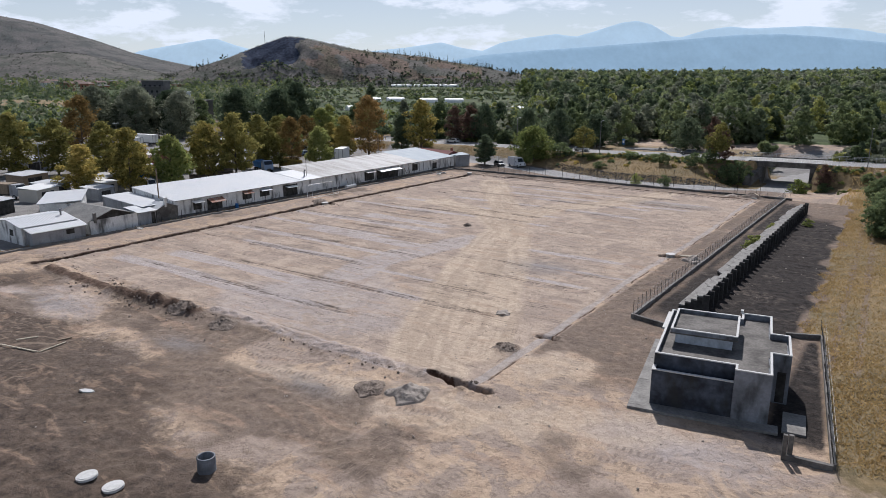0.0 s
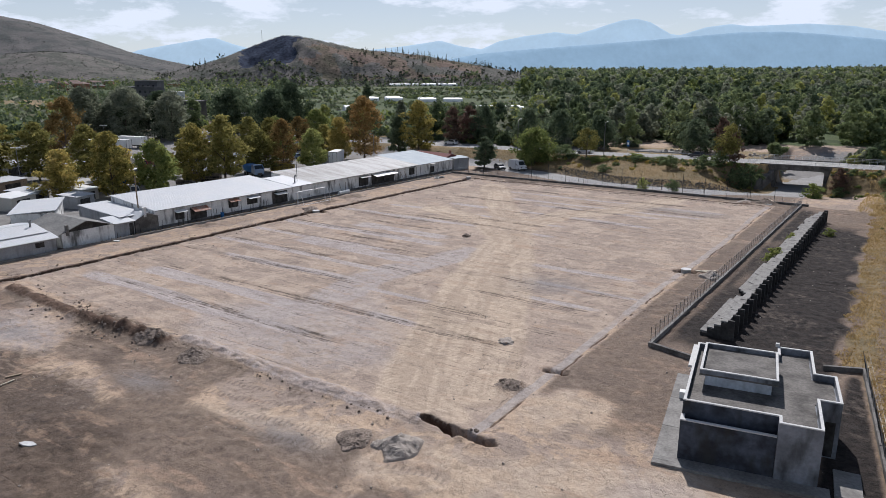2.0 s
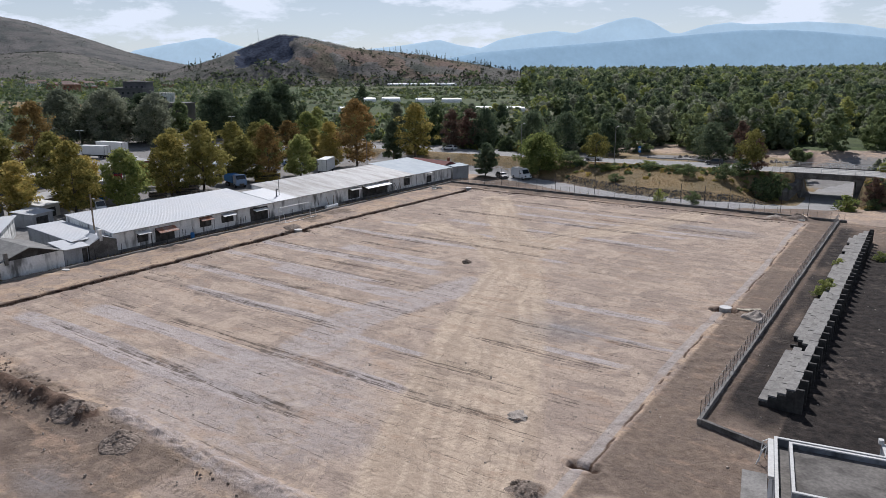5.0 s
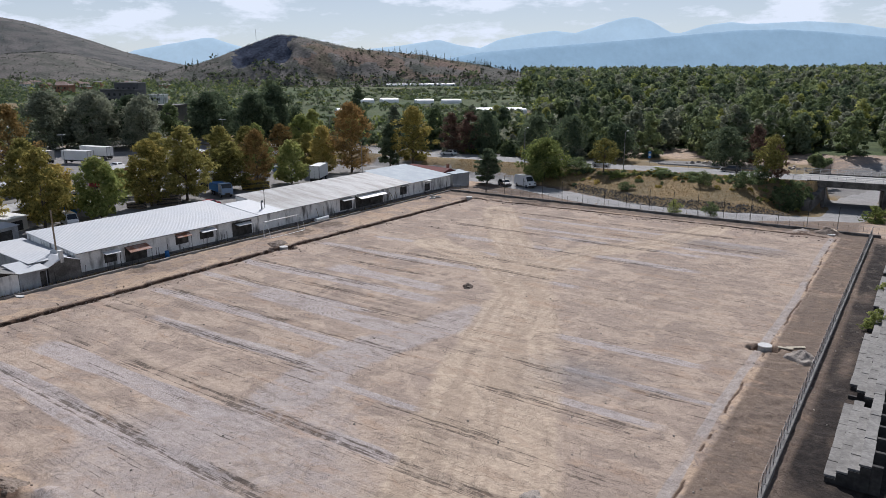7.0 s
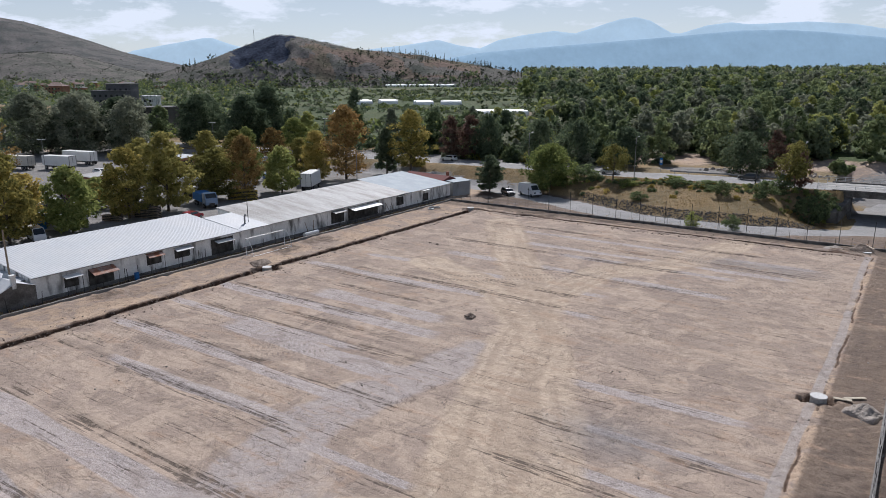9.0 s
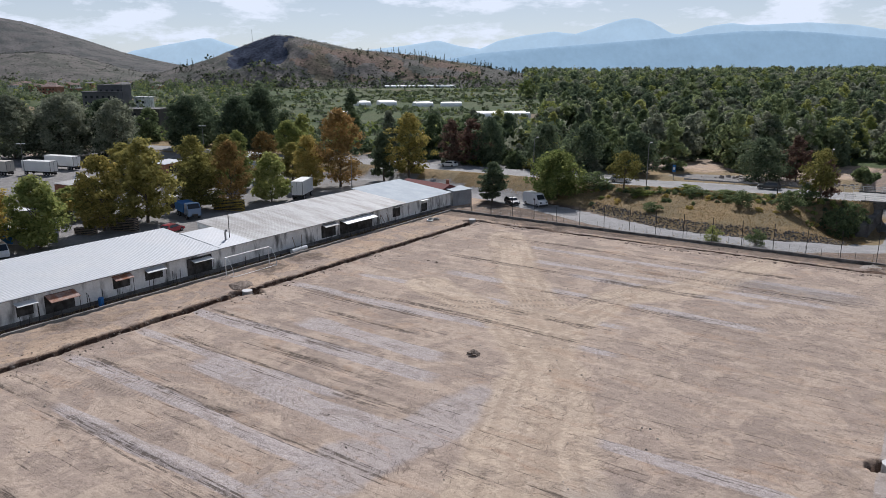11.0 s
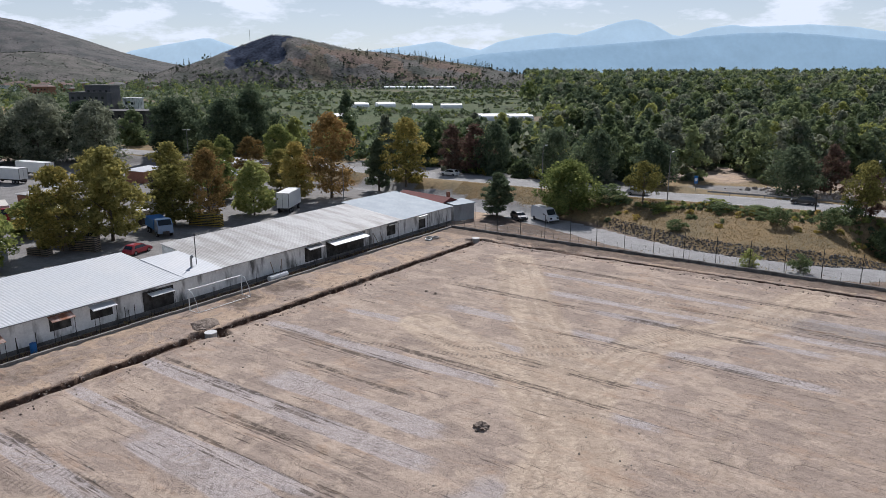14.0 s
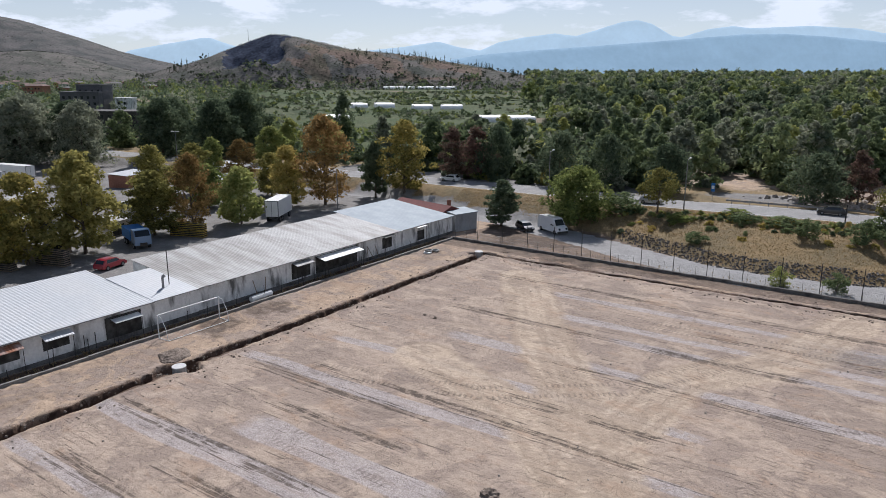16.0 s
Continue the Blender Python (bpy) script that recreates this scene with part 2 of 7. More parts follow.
# ---------- small building helpers ----------
class Geo:
    """Collects faces of one mesh."""
    def __init__(self):
        self.v, self.f = [], []

    def add(self, verts, faces, m=None):
        k = len(self.v)
        self.v += [tuple(m @ Vector(p)) if m else tuple(p) for p in verts]
        self.f += [tuple(i + k for i in f) for f in faces]
        return self

    def box(self, x0, y0, z0, x1, y1, z1, m=None):
        return self.hexa([(x0, y0), (x1, y0), (x1, y1), (x0, y1)], z0, z1, m)

    def hexa(self, base, z0, z1, m=None, topoff=None):
        """An upright prism over a polygon that runs counter-clockwise."""
        n = len(base)
        tb = topoff or base
        vs = [(x, y, z0) for x, y in base] + [(x, y, z1) for x, y in tb]
        fs = [tuple(range(n - 1, -1, -1)), tuple(range(n, 2 * n))] + [(i, (i + 1) % n, n + (i + 1) % n, n + i) for i in range(n)]
        return self.add(vs, fs, m)

    def slab(self, quad, thick, m=None):
        """A plate under four corners of any height."""
        vs = [Vector(p) for p in quad] + [Vector(p) - Vector((0, 0, thick)) for p in quad]
        return self.add(vs, [(0, 1, 2, 3), (7, 6, 5, 4), (0, 4, 5, 1), (1, 5, 6, 2), (2, 6, 7, 3), (3, 7, 4, 0)], m)

    def tube(self, p, q, r, n=6, r2=None):
        p, q = Vector(p), Vector(q)
        d = (q - p).normalized()
        a = d.orthogonal().normalized()
        b = d.cross(a)
        r2 = r if r2 is None else r2
        vs = [p + r * (math.cos(6.28319 * i / n) * a + math.sin(6.28319 * i / n) * b) for i in range(n)]
        vs += [q + r2 * (math.cos(6.28319 * i / n) * a + math.sin(6.28319 * i / n) * b) for i in range(n)]
        fs = [(i, (i + 1) % n, n + (i + 1) % n, n + i) for i in range(n)] + [tuple(range(n - 1, -1, -1)), tuple(range(n, 2 * n))]
        return self.add(vs, fs)

    def mesh(self, name, material, smooth=False):
        me = bpy.data.meshes.new(name)
        me.from_pydata(self.v, [], self.f)
        me.materials.append(material)
        if smooth:
            me.shade_smooth()
        me.update()
        return me


def part(name, geo, material, parent, label="", smooth=False):
    ob = new(name, geo.mesh(name, material, smooth))
    ob.parent = parent
    if label:
        ob["label"] = label
    return ob


def thing(name, label, category, at=(0, 0, 0), turn=0, group="", kind=""):
    ob = new(name)
    ob.empty_display_size = 0.3
    ob.matrix_basis = pose(*at, 0, 0, turn)
    return tagged(ob, label, category, group, kind)


def solid(name, geo, material, label, category="", group="", kind="", smooth=False, m=None):
    ob = new(name, geo.mesh(name, material, smooth))
    if m:
        ob.matrix_basis = m
    return tagged(ob, label, category, group, kind)


def corrugated(x0, x1, y0, y1, z_a, z_b, pitch=0.35, amp=0.03, thick=0.05):
    """A sheet roof that rises from z_a at x0 to z_b at x1, with ribs up the slope."""
    g = Geo()
    n = max(2, int(round((y1 - y0) / pitch)) * 2)
    ys = np.linspace(y0, y1, n + 1)
    vs, fs = [], []
    for k, y in enumerate(ys):
        d = amp if k % 2 else 0.0
        vs += [(x0, y, z_a + d), (x1, y, z_b + d)]
    for k in range(n):
        fs.append((2 * k, 2 * k + 1, 2 * k + 3, 2 * k + 2) if x0 > x1 else (2 * k, 2 * k + 2, 2 * k + 3, 2 * k + 1))
    g.add(vs, fs)
    lo = [(x0, y0, z_a - 0.01), (x1, y0, z_b - 0.01), (x1, y1, z_b - 0.01), (x0, y1, z_a - 0.01)]
    return g.slab(lo if x0 < x1 else lo[::-1], thick)


# smooth lattice noise for the relief
def vnoise(x, y, seed=0):
    xi, yi = np.floor(x).astype(np.int64), np.floor(y).astype(np.int64)
    xf, yf = x - xi, y - yi
    u, v = xf * xf * (3 - 2 * xf), yf * yf * (3 - 2 * yf)

    def h(a, b):
        k = (a * 374761393 + b * 668265263 + seed * 1442695041) & 0x7FFFFFFF
        k = ((k ^ (k >> 13)) * 1274126177) & 0x7FFFFFFF
        return ((k ^ (k >> 16)) & 0xFFFF) / 65535.0
    return (h(xi, yi) * (1 - u) + h(xi + 1, yi) * u) * (1 - v) + (h(xi, yi + 1) * (1 - u) + h(xi + 1, yi + 1) * u) * v


def fbm(x, y, seed=0, octaves=4):
    s, a, t = 0.0, 0.5, 0.0
    for k in range(octaves):
        s, t = s + a * vnoise(x * 2 ** k, y * 2 ** k, seed + k), t + a
        a *= 0.5
    return s / t


def ss(a, b, x):
    t = np.clip((x - a) / (b - a), 0, 1)
    return t * t * (3 - 2 * t)


def along_line(x, y, pts):
    """Distance to a line of points, signed by its side, and the way along it."""
    d, s, run = np.full(np.shape(x), 1e9), np.zeros(np.shape(x)), 0.0
    for (ax, ay), (bx, by) in zip(pts[:-1], pts[1:]):
        dx, dy = bx - ax, by - ay
        L = math.hypot(dx, dy)
        t = np.clip(((x - ax) * dx + (y - ay) * dy) / (L * L), 0, 1)
        e = np.hypot(x - ax - t * dx, y - ay - t * dy) * np.where((x - ax) * dy - (y - ay) * dx > 0, 1, -1)
        m = np.abs(e) < np.abs(d)
        d, s = np.where(m, e, d), np.where(m, run + t * L, s)
        run += L
    return d, s


def near_line(x, y, pts):
    """Distance to a line of points."""
    d = np.full(np.shape(x), 1e9)
    for (ax, ay), (bx, by) in zip(pts[:-1], pts[1:]):
        dx, dy = bx - ax, by - ay
        t = np.clip(((x - ax) * dx + (y - ay) * dy) / (dx * dx + dy * dy), 0, 1)
        d = np.minimum(d, np.hypot(x - ax - t * dx, y - ay - t * dy))
    return d

# ---------- ground: one sheet from the site to the horizon ----------
def road_near(x):
    """Near edge of the main road."""
    return np.interp(x, (-600, -260, -170, -125, -90, -62, -44, -22, 40, 600), (86, 108, 114, 115.2, 114.5, 114.3, 115.3, 117, 123.5, 183))


def road_z(x):
    return 3.6 - 0.35 * ss(30, 65, -x) - 1.5 * ss(60, 200, -x)


SERVICE = [(-118, 110), (-95, 105), (-78, 103), (-66, 98.5), (-57, 95.0), (-50, 91.8), (-42, 89.2), (-34, 88.4), (-22, 89.8), (-12, 96), (-6, 107), (-5.6, 132), (-1, 146), (14, 160), (40, 168)]
TRACKS = [[(-7, -25), (-15.6, -10.5), (-22.9, 5), (-29.7, 23.6), (-36, 39), (-45, 51), (-58, 71)], [(-10, -24), (-18, -8), (-25, 8), (-31, 27), (-34.5, 40), (-33, 52), (-26, 62), (-22, 78)],
          [(-34, 33), (-38, 44), (-47, 53), (-60, 73)], [(-8, -17), (-14, -3), (-21, 12), (-30, 29), (-40, 38), (-55, 44)]]
TREADS = [[(-45, -44), (-33, -36), (-22, -31), (-12, -29), (0, -27), (12, -26)], [(-52, -29), (-42, -34), (-34, -38), (-27, -46), (-22, -58)], [(-2, -48), (0, -38), (2, -26), (1, -12), (-1.5, 6), (-2, 30), (-2.2, 70)], [(-60, -38), (-40, -32), (-30, -28.5), (-18, -26)], [(-30, 60), (-36, 48), (-46, 40), (-60, 36)], [(-12, 60), (-22, 66), (-40, 64), (-55, 70)], [(-16, 20), (-24, 34), (-22, 50), (-10, 58)], [(-64, 4), (-50, 8), (-42, 16), (-44, 24), (-54, 26)], [(10, 20), (13, 32), (9, 40), (12, 52)]]
BANDS = [(-16.0, -66, -28, 2.0), (-10.3, -62, -34, 2.4), (0.6, -60, -36, 1.3), (-0.7, -34, -20, 1.1), (6.2, -69, -35, 1.5), (12.0, -58, -36, 2.8), (14.4, -70, -42, 1.4), (21.2, -71, -38, 1.6), (25.5, -58, -40, 2.6), (35.1, -69, -27, 1.6), (42.7, -65, -29, 1.4), (50.0, -56, -17, 1.6), (57.8, -42, -18, 1.4), (61.5, -50, -12, 1.6), (68.3, -60, -10, 1.4), (19.2, -24, -8, 1.2), (12.3, -24, -5, 1.0), (7.0, -21, -8, 1.1), (-8.0, -28, -14, 0.9)]
FURROWS = [(-15.5, -60, -24), (-8.1, -60, -12), (-0.2, -68, -36), (-1.9, -27, -8), (7.1, -66, -32), (5.4, -22, -7), (14.9, -66, -36), (11.8, -23, -5), (22.0, -69, -46), (28.9, -63, -44), (36.3, -62, -30), (40.8, -44, -28), (49.0, -48, -20), (57.5, -60, -24), (64.0, -40, -10), (71.5, -62, -18), (33.5, -66, -48), (18.0, -58, -40)]
TOE = ((-260, 103.5), (-122, 110.7), (-108, 109.8), (-90, 106.5), (-75, 103.5), (-66, 103), (-60, 101.5), (-55, 98.5), (-47, 94.8), (-41, 92.3), (-34, 91.8), (-22, 93.5), (-13, 100), (-8, 107), (0, 109.5), (60, 116))


def toe(x):
    """Foot of the road bank."""
    return np.where(x < -260, road_near(x) - 4.5, np.interp(x, [p[0] for p in TOE], [p[1] for p in TOE]))


def relief(x, y):
    r = np.hypot(x + 20, y - 20)
    zr = road_z(x)
    yn = road_near(x)
    f = np.clip((y - toe(x)) / (yn - 0.8 - toe(x)), 0, 1)
    bank = 0.28 * ss(0, 0.16, f) + 0.72 * ss(0.0, 1.0, f) ** 0.85
    plateau = zr - 0.35 * ss(10.5, 13, y - yn)
    z = bank * plateau
    far_left = ss(230, 330, -x) * (1 - bank)
    z = z + far_left * 3.0
    z = z + 8.0 * ss(180, 850, r) * (0.2 + 0.8 * ss(-60, 200, y)) + 1.6 * (fbm(x / 60, y / 60, 5, 3) - 0.5) * ss(130, 260, r)
    # cutting under the bridge
    wide = 5.2 + 3.5 * (ss(116.5, 112, y) + ss(131, 136, y))
    m = (1 - ss(wide, wide + 1.6 + 9 * ss(116.5, 110, y), np.abs(x + 5.6))) * ss(92, 108, y) * (1 - ss(150, 175, y))
    z = z * (1 - m) + (-1.7) * m
    return z


def site_relief(x, y):
    inside = ss(-72, -69, x) * (1 - ss(-6, -4, x)) * ss(-24, -21, y) * (1 - ss(79, 81, y))
    z = 0.10 * (fbm(x / 7, y / 7, 11, 3) - 0.5) + (0.13 - 0.08 * inside) * (fbm(x / 0.9, y / 0.9, 21, 3) - 0.5)
    # broken crust: sharp small ridges
    z = z + (0.02 + 0.07 * (1 - inside)) * (1 - 2 * np.abs(fbm(x / 1.5, y / 1.5, 23, 3) - 0.5) * 3) * ss(0.42, 0.6, fbm(x / 8, y / 8, 24, 3))
    # rough loose soil in front of the pitch
    front = 1 - ss(-26, -22, y)
    z = z + front * (0.35 * (fbm(x / 9, y / 9, 31, 3) - 0.5) + 0.13 * (fbm(x / 1.3, y / 1.3, 41, 3) - 0.5))
    # grader furrows across the pitch
    wob = y + 0.5 * (fbm(x / 12, y / 6, 51, 2) - 0.5)
    z = z + inside * 0.022 * np.sin(wob * 2.6 + 2 * fbm(x / 25, y / 9, 61, 2)) * (fbm(x / 14, y / 2.0, 71, 2) > 0.45)
    for yb, xa, xb in FURROWS:
        d = np.abs(y - yb - 0.9 * (fbm(x / 10, y * 0 + yb, 81, 3) - 0.5))
        z = z + ss(xa - 3, xa + 3, x) * (1 - ss(xb - 4, xb + 4, x)) * (-0.09 * np.exp(-(d / 0.35) ** 2) + 0.06 * np.exp(-((d - 0.9) / 0.3) ** 2)) * (fbm(x / 4, y / 40, 91, 2) * 1.6 - 0.1)
    for k, t in enumerate(TRACKS):
        d, s_ = along_line(x, y, t)
        on = (1 - ss(2.4, 3.8, np.abs(d)))
        z = z + on * (0.09 * (fbm(d / 0.55 + 0.6 * fbm(s_ / 6, d * 0 + k, 95, 2), s_ / 9, 100 + k, 3) - 0.5))
    # open trench along the west and north sides
    e = 0.62 * (fbm(x / 1.5, y / 1.5, 111, 3) - 0.5)
    tw = np.abs(x + 70.3 + 0.4 * np.sin(y / 17) + e) + 0.45 * (fbm(x / 0.6, y / 0.6, 113, 2) - 0.5)
    on = ss(-25, -24, y) * (1 - ss(79.2, 80, y))
    gap = 1 - 0.85 * np.exp(-((y - 53) / 1.6) ** 2)
    z = z - 1.6 * (1 - ss(0.42, 0.56, tw)) * on * gap * (0.75 + 0.5 * fbm(x / 3, y / 3, 121, 2)) + 0.24 * np.exp(-((tw - 1.05) / 0.35) ** 2) * on * fbm(x / 1.1, y / 1.1, 131, 3)
    tn = np.abs(y - 80.2 + 0.3 * np.sin(x / 13) + e)
    on = ss(-71, -70, x) * (1 - ss(-6, -5, x))
    z = z - 1.1 * (1 - ss(0.22, 0.36, tn)) * on * ss(0.2, 0.6, fbm(x / 6, y / 9, 141, 2)) + 0.28 * np.exp(-((tn - 0.85) / 0.4) ** 2) * on * fbm(x / 1.3, y / 1.3, 151, 3)
    # filled drain along the east side, with broken edges
    td = x + 4.9 + 0.2 * np.sin(y / 9)
    on = ss(-24, -23, y) * (1 - ss(80, 81, y))
    z = z - 0.12 * np.exp(-((td - 0.52 + 0.6 * e) / 0.13) ** 2) * on * ss(0.3, 0.5, fbm(x / 2.2, y / 2.2, 161, 2)) - 0.03 * (1 - ss(0.35, 0.5, np.abs(td))) * on
    # edge of the dug pitch on the south
    ts = y + 23.0 + 0.7 * np.sin(x / 7.0) + 3 * e
    on = ss(-70, -68, x) * (1 - ss(-12, -9, x))
    z = z - 0.12 * (1 - ss(-0.6, 0.5, ts)) * on * ss(-34, -26, y)
    z = z + on * 0.22 * np.exp(-((ts + 0.4) / 0.8) ** 2) * fbm(x / 1.2, y / 1.2, 171, 3)
    # bank of dug soil and heaps
    mb = near_line(x, y, [(-66, -24.3), (-51, -25.2), (-37.6, -24.5)])
    z = z + 1.0 * np.exp(-(mb / 0.9) ** 2) * (0.6 + 0.4 * ss(-54, -44, x)) * (0.35 + 1.2 * fbm(x / 0.8, y / 0.8, 181, 3))
    for hx, hy, hr, hh in ((-31.9, -25.2, 1.3, 0.75), (-6.2, -14.6, 1.1, 0.4), (-11.0, -27.6, 1.5, 0.35), (-8.0, -26.9, 1.2, 0.25), (-6.0, 84.2, 1.5, 0.8), (-9.4, 82.4, 1.4, 0.5), (-69.5, -27.5, 3.5, 0.4), (-60, -36, 4.5, 0.6)):
        d = np.hypot(x - hx, y - hy)
        z = z + hh * np.exp(-(d / hr) ** 2) * (0.55 + 0.9 * fbm(x / 0.8, y / 0.8, int(hx * 7 + 900), 3))
    gb = near_line(x, y, [(-36, -22.6), (-22, -23.2), (-9.5, -23.2)])
    z = z + 0.7 * np.exp(-(gb / 0.8) ** 2) * fbm(x / 0.7, y / 0.7, 185, 3) * (0.4 + fbm(x / 4, y / 4, 186, 2))
    # open pits
    for pts, wd, dp in (([(-8.5, -22.7), (-5.4, -23.2)], 0.5, 2.4), ([(-4.8, -23.2), (-2.9, -23.3)], 0.34, 1.3), ([(-5.2, -10.1), (-3.9, -9.9)], 0.35, 0.4), ([(-71.3, 27.6), (-70, 29.4)], 1.0, 0.7), ([(-71.4, 79.0), (-68.5, 79.9)], 0.7, 0.6), ([(-5.6, 26.5), (-4.0, 27.1)], 0.62, 0.5)):
        d = near_line(x, y, pts) + 0.5 * e + 0.35 * (fbm(x / 0.5, y / 0.5, 193, 2) - 0.5)
        z = z - dp * (1 - ss(wd - 0.15, wd + 0.12, d)) + 0.16 * np.exp(-((d - wd - 0.4) / 0.3) ** 2) * fbm(x / 0.7, y / 0.7, 191, 3)
    return z


def lines(a, b, step, lo, hi, grow=1.16):
    core = list(np.arange(a, b + step * 0.5, step))
    out, s, v = [], step, a
    while v > lo:
        s *= grow
        v -= s
        out.append(max(v, lo))
    out.reverse()
    s, v, up = step, core[-1], []
    while v < hi:
        s *= grow
        v += s
        up.append(min(v, hi))
    return np.array(out + core + up)


def ground_mesh():
    xs = lines(-74, 22, 0.28, -4900, 4900, 1.10)
    ys = lines(-52, 86, 0.27, -4900, 4900, 1.055)
    xs = np.sort(np.concatenate([xs[(xs < -71.6) | (xs > -69.0)], np.arange(-71.6, -68.99, 0.09), np.arange(-9.4, -2.6, 0.14)]))
    ys = np.sort(np.concatenate([ys[(ys < 79.2) | (ys > 81.2)], np.arange(79.2, 81.21, 0.1), np.arange(-24.2, -21.9, 0.14)]))
    X, Y = np.meshgrid(xs, ys)
    Z = relief(X, Y)
    site = ss(-84, -80.5, X) * (1 - ss(24, 40, X)) * ss(-75, -60, Y) * (1 - ss(86, 90, Y))
    Z = Z + site * site_relief(X, Y)
    nx, ny = len(xs), len(ys)
    me = bpy.data.meshes.new("ground")
    me.vertices.add(nx * ny)
    me.vertices.foreach_set("co", np.stack([X, Y, Z], -1).astype(np.float32).ravel())
    i = np.arange(nx * ny).reshape(ny, nx)
    q = np.stack([i[:-1, :-1], i[:-1, 1:], i[1:, 1:], i[1:, :-1]], -1).reshape(-1, 4)
    me.loops.add(q.size)
    me.loops.foreach_set("vertex_index", q.ravel().astype(np.int32))
    me.polygons.add(len(q))
    me.polygons.foreach_set("loop_start", np.arange(0, q.size, 4, dtype=np.int32))
    me.polygons.foreach_set("use_smooth", np.ones(len(q), dtype=bool))

    pitch = ss(-70, -69, X) * (1 - ss(-5.2, -4.4, X)) * ss(-23.5, -21, Y) * (1 - ss(79.5, 80.5, Y))
    gravel = 0.0
    for yb, xa, xb, wb_ in BANDS:
        wdt = wb_ * (0.35 + 0.7 * fbm(X / 12, Y * 0 + yb, 201, 2))
        gravel = np.maximum(gravel, (1 - ss(wdt * 0.55, wdt * 0.95, np.abs(Y - yb - 1.2 * (fbm(X / 14, Y * 0 + yb, 202, 2) - 0.5)))) * ss(xa - 3, xa + 4, X) * (1 - ss(xb - 4, xb + 4, X)))
    gravel = np.maximum(gravel, pitch * ss(0.54, 0.7, fbm(X / 17, Y / 7, 211, 4)) * 0.25)
    packed = 0.95 * (1 - ss(1.6, 3.6, near_line(X, Y, [(-36, -14), (-33, -8), (-35.4, 0), (-34.6, 8), (-33, 15), (-31.8, 21)]) + 2 * (fbm(X / 2.5, Y / 2.5, 237, 3) - 0.5)))
    packed = np.maximum(packed, 0.85 * np.exp(-(((X + 54) / 10) ** 2 + ((Y + 31) / 4.5) ** 2)))
    packed = np.maximum(packed, 0.75 * np.exp(-(((X - 11) / 8) ** 2 + ((Y + 23) / 3.5) ** 2)))
    packed = np.maximum(packed, pitch * (1 - ss(10, 20, np.abs(X + 30) + np.abs(Y + 16))) * 0.6)
    cuts = 0.0
    for yb, xa, xb in FURROWS:
        d = np.abs(Y - yb - 0.9 * (fbm(X / 10, Y * 0 + yb, 81, 3) - 0.5))
        cuts = np.maximum(cuts, (1 - ss(0.35, 1.1, d)) * ss(xa - 2, xa + 2, X) * (1 - ss(xb - 3, xb + 3, X)) * (0.45 + 0.7 * ss(0.35, 0.55, fbm(X / 5, Y * 0 + yb, 92, 3))))
        gravel = np.maximum(gravel, 0.55 * (1 - ss(0.6, 1.5, near_line(X, Y, [(-36, -22.6), (-22, -23.2), (-9.5, -23.2)]))))
    tracks = np.max([1 - ss(1.8, 3.6, near_line(X, Y, t) + 1.4 * (fbm(X / 3, Y / 3, 239, 3) - 0.5)) for t in TRACKS], axis=0) * pitch
    gravel = gravel * (1 - 0.3 * tracks)
    sand = (0.4 + 0.9 * fbm(X / 2.2, Y / 2.2, 238, 4)) * np.maximum(0.75 * np.exp(-(((X + 1.0) / 4.5) ** 2 + ((Y + 15.5) / 5.5) ** 2)), 0.7 * (1 - ss(1.0, 5.0, near_line(X, Y, [(-22, -32), (-6, -28), (4, -24.5), (9, -22)]) + 3 * (fbm(X / 3, Y / 3, 236, 3) - 0.5))))
    tracks = np.maximum(tracks, sand)
    mud = np.maximum.reduce([ss(-3, 9, -Y - 38 + 0.35 * (-X - 15) + 14 * (fbm(X / 9, Y / 9, 221, 4) - 0.5)) * ss(-75, -60, X),
                             0.6 * ss(0.52, 0.66, fbm(X / 11, Y / 11, 231, 4)) * (1 - pitch) * (1 - ss(-22, -14, X)), ss(-4.2, -3.2, X) * (1 - ss(-0.4, 0, X)) * ss(20, 34, Y + 20 * fbm(X / 4, Y / 9, 232, 2)) * 0.35])
    mud = np.maximum(mud, 0.85 * np.exp(-(((X + 36 - 0.5 * (Y + 36)) / 9) ** 2 + ((Y + 35.5) / 2.6) ** 2)) * (0.55 + 0.9 * fbm(X / 3, Y / 3, 234, 3)))
    mud = mud * (1 - ss(0.25, 0.55, packed)) * (1 - 0.8 * ss(0.3, 0.6, sand))
    wet = np.exp(-(((X + 31) / 3.2) ** 2 + ((Y + 30.5) / 1.6) ** 2)) + np.exp(-(((X + 52) / 4) ** 2 + ((Y + 31) / 1.5) ** 2)) + np.exp(-(((X + 15) / 3.5) ** 2 + ((Y + 30) / 1.3) ** 2)) + pitch * np.exp(-(((X + 16) / 5) ** 2 + ((Y - 12) / 3) ** 2)) + pitch * np.exp(-(((X + 17) / 9) ** 2 + ((Y - 66) / 3) ** 2))
    burnt = ss(4.6, 5.4, X) * (1 - ss(13.8, 16.2, X + 5 * (fbm(X / 5, Y / 5, 241, 3) - 0.5) + 0.04 * Y)) * ss(-4, 2, Y) * (1 - ss(58, 76, Y))
    burnt = np.maximum(burnt, 0.95 * ss(0.3, 1.2, X) * (1 - ss(4.8, 5.6, X)) * ss(-1, 4, Y) * (1 - ss(78, 84, Y)) * (0.55 + 0.9 * (fbm(X / 2, Y / 7, 251, 3) - 0.3)))
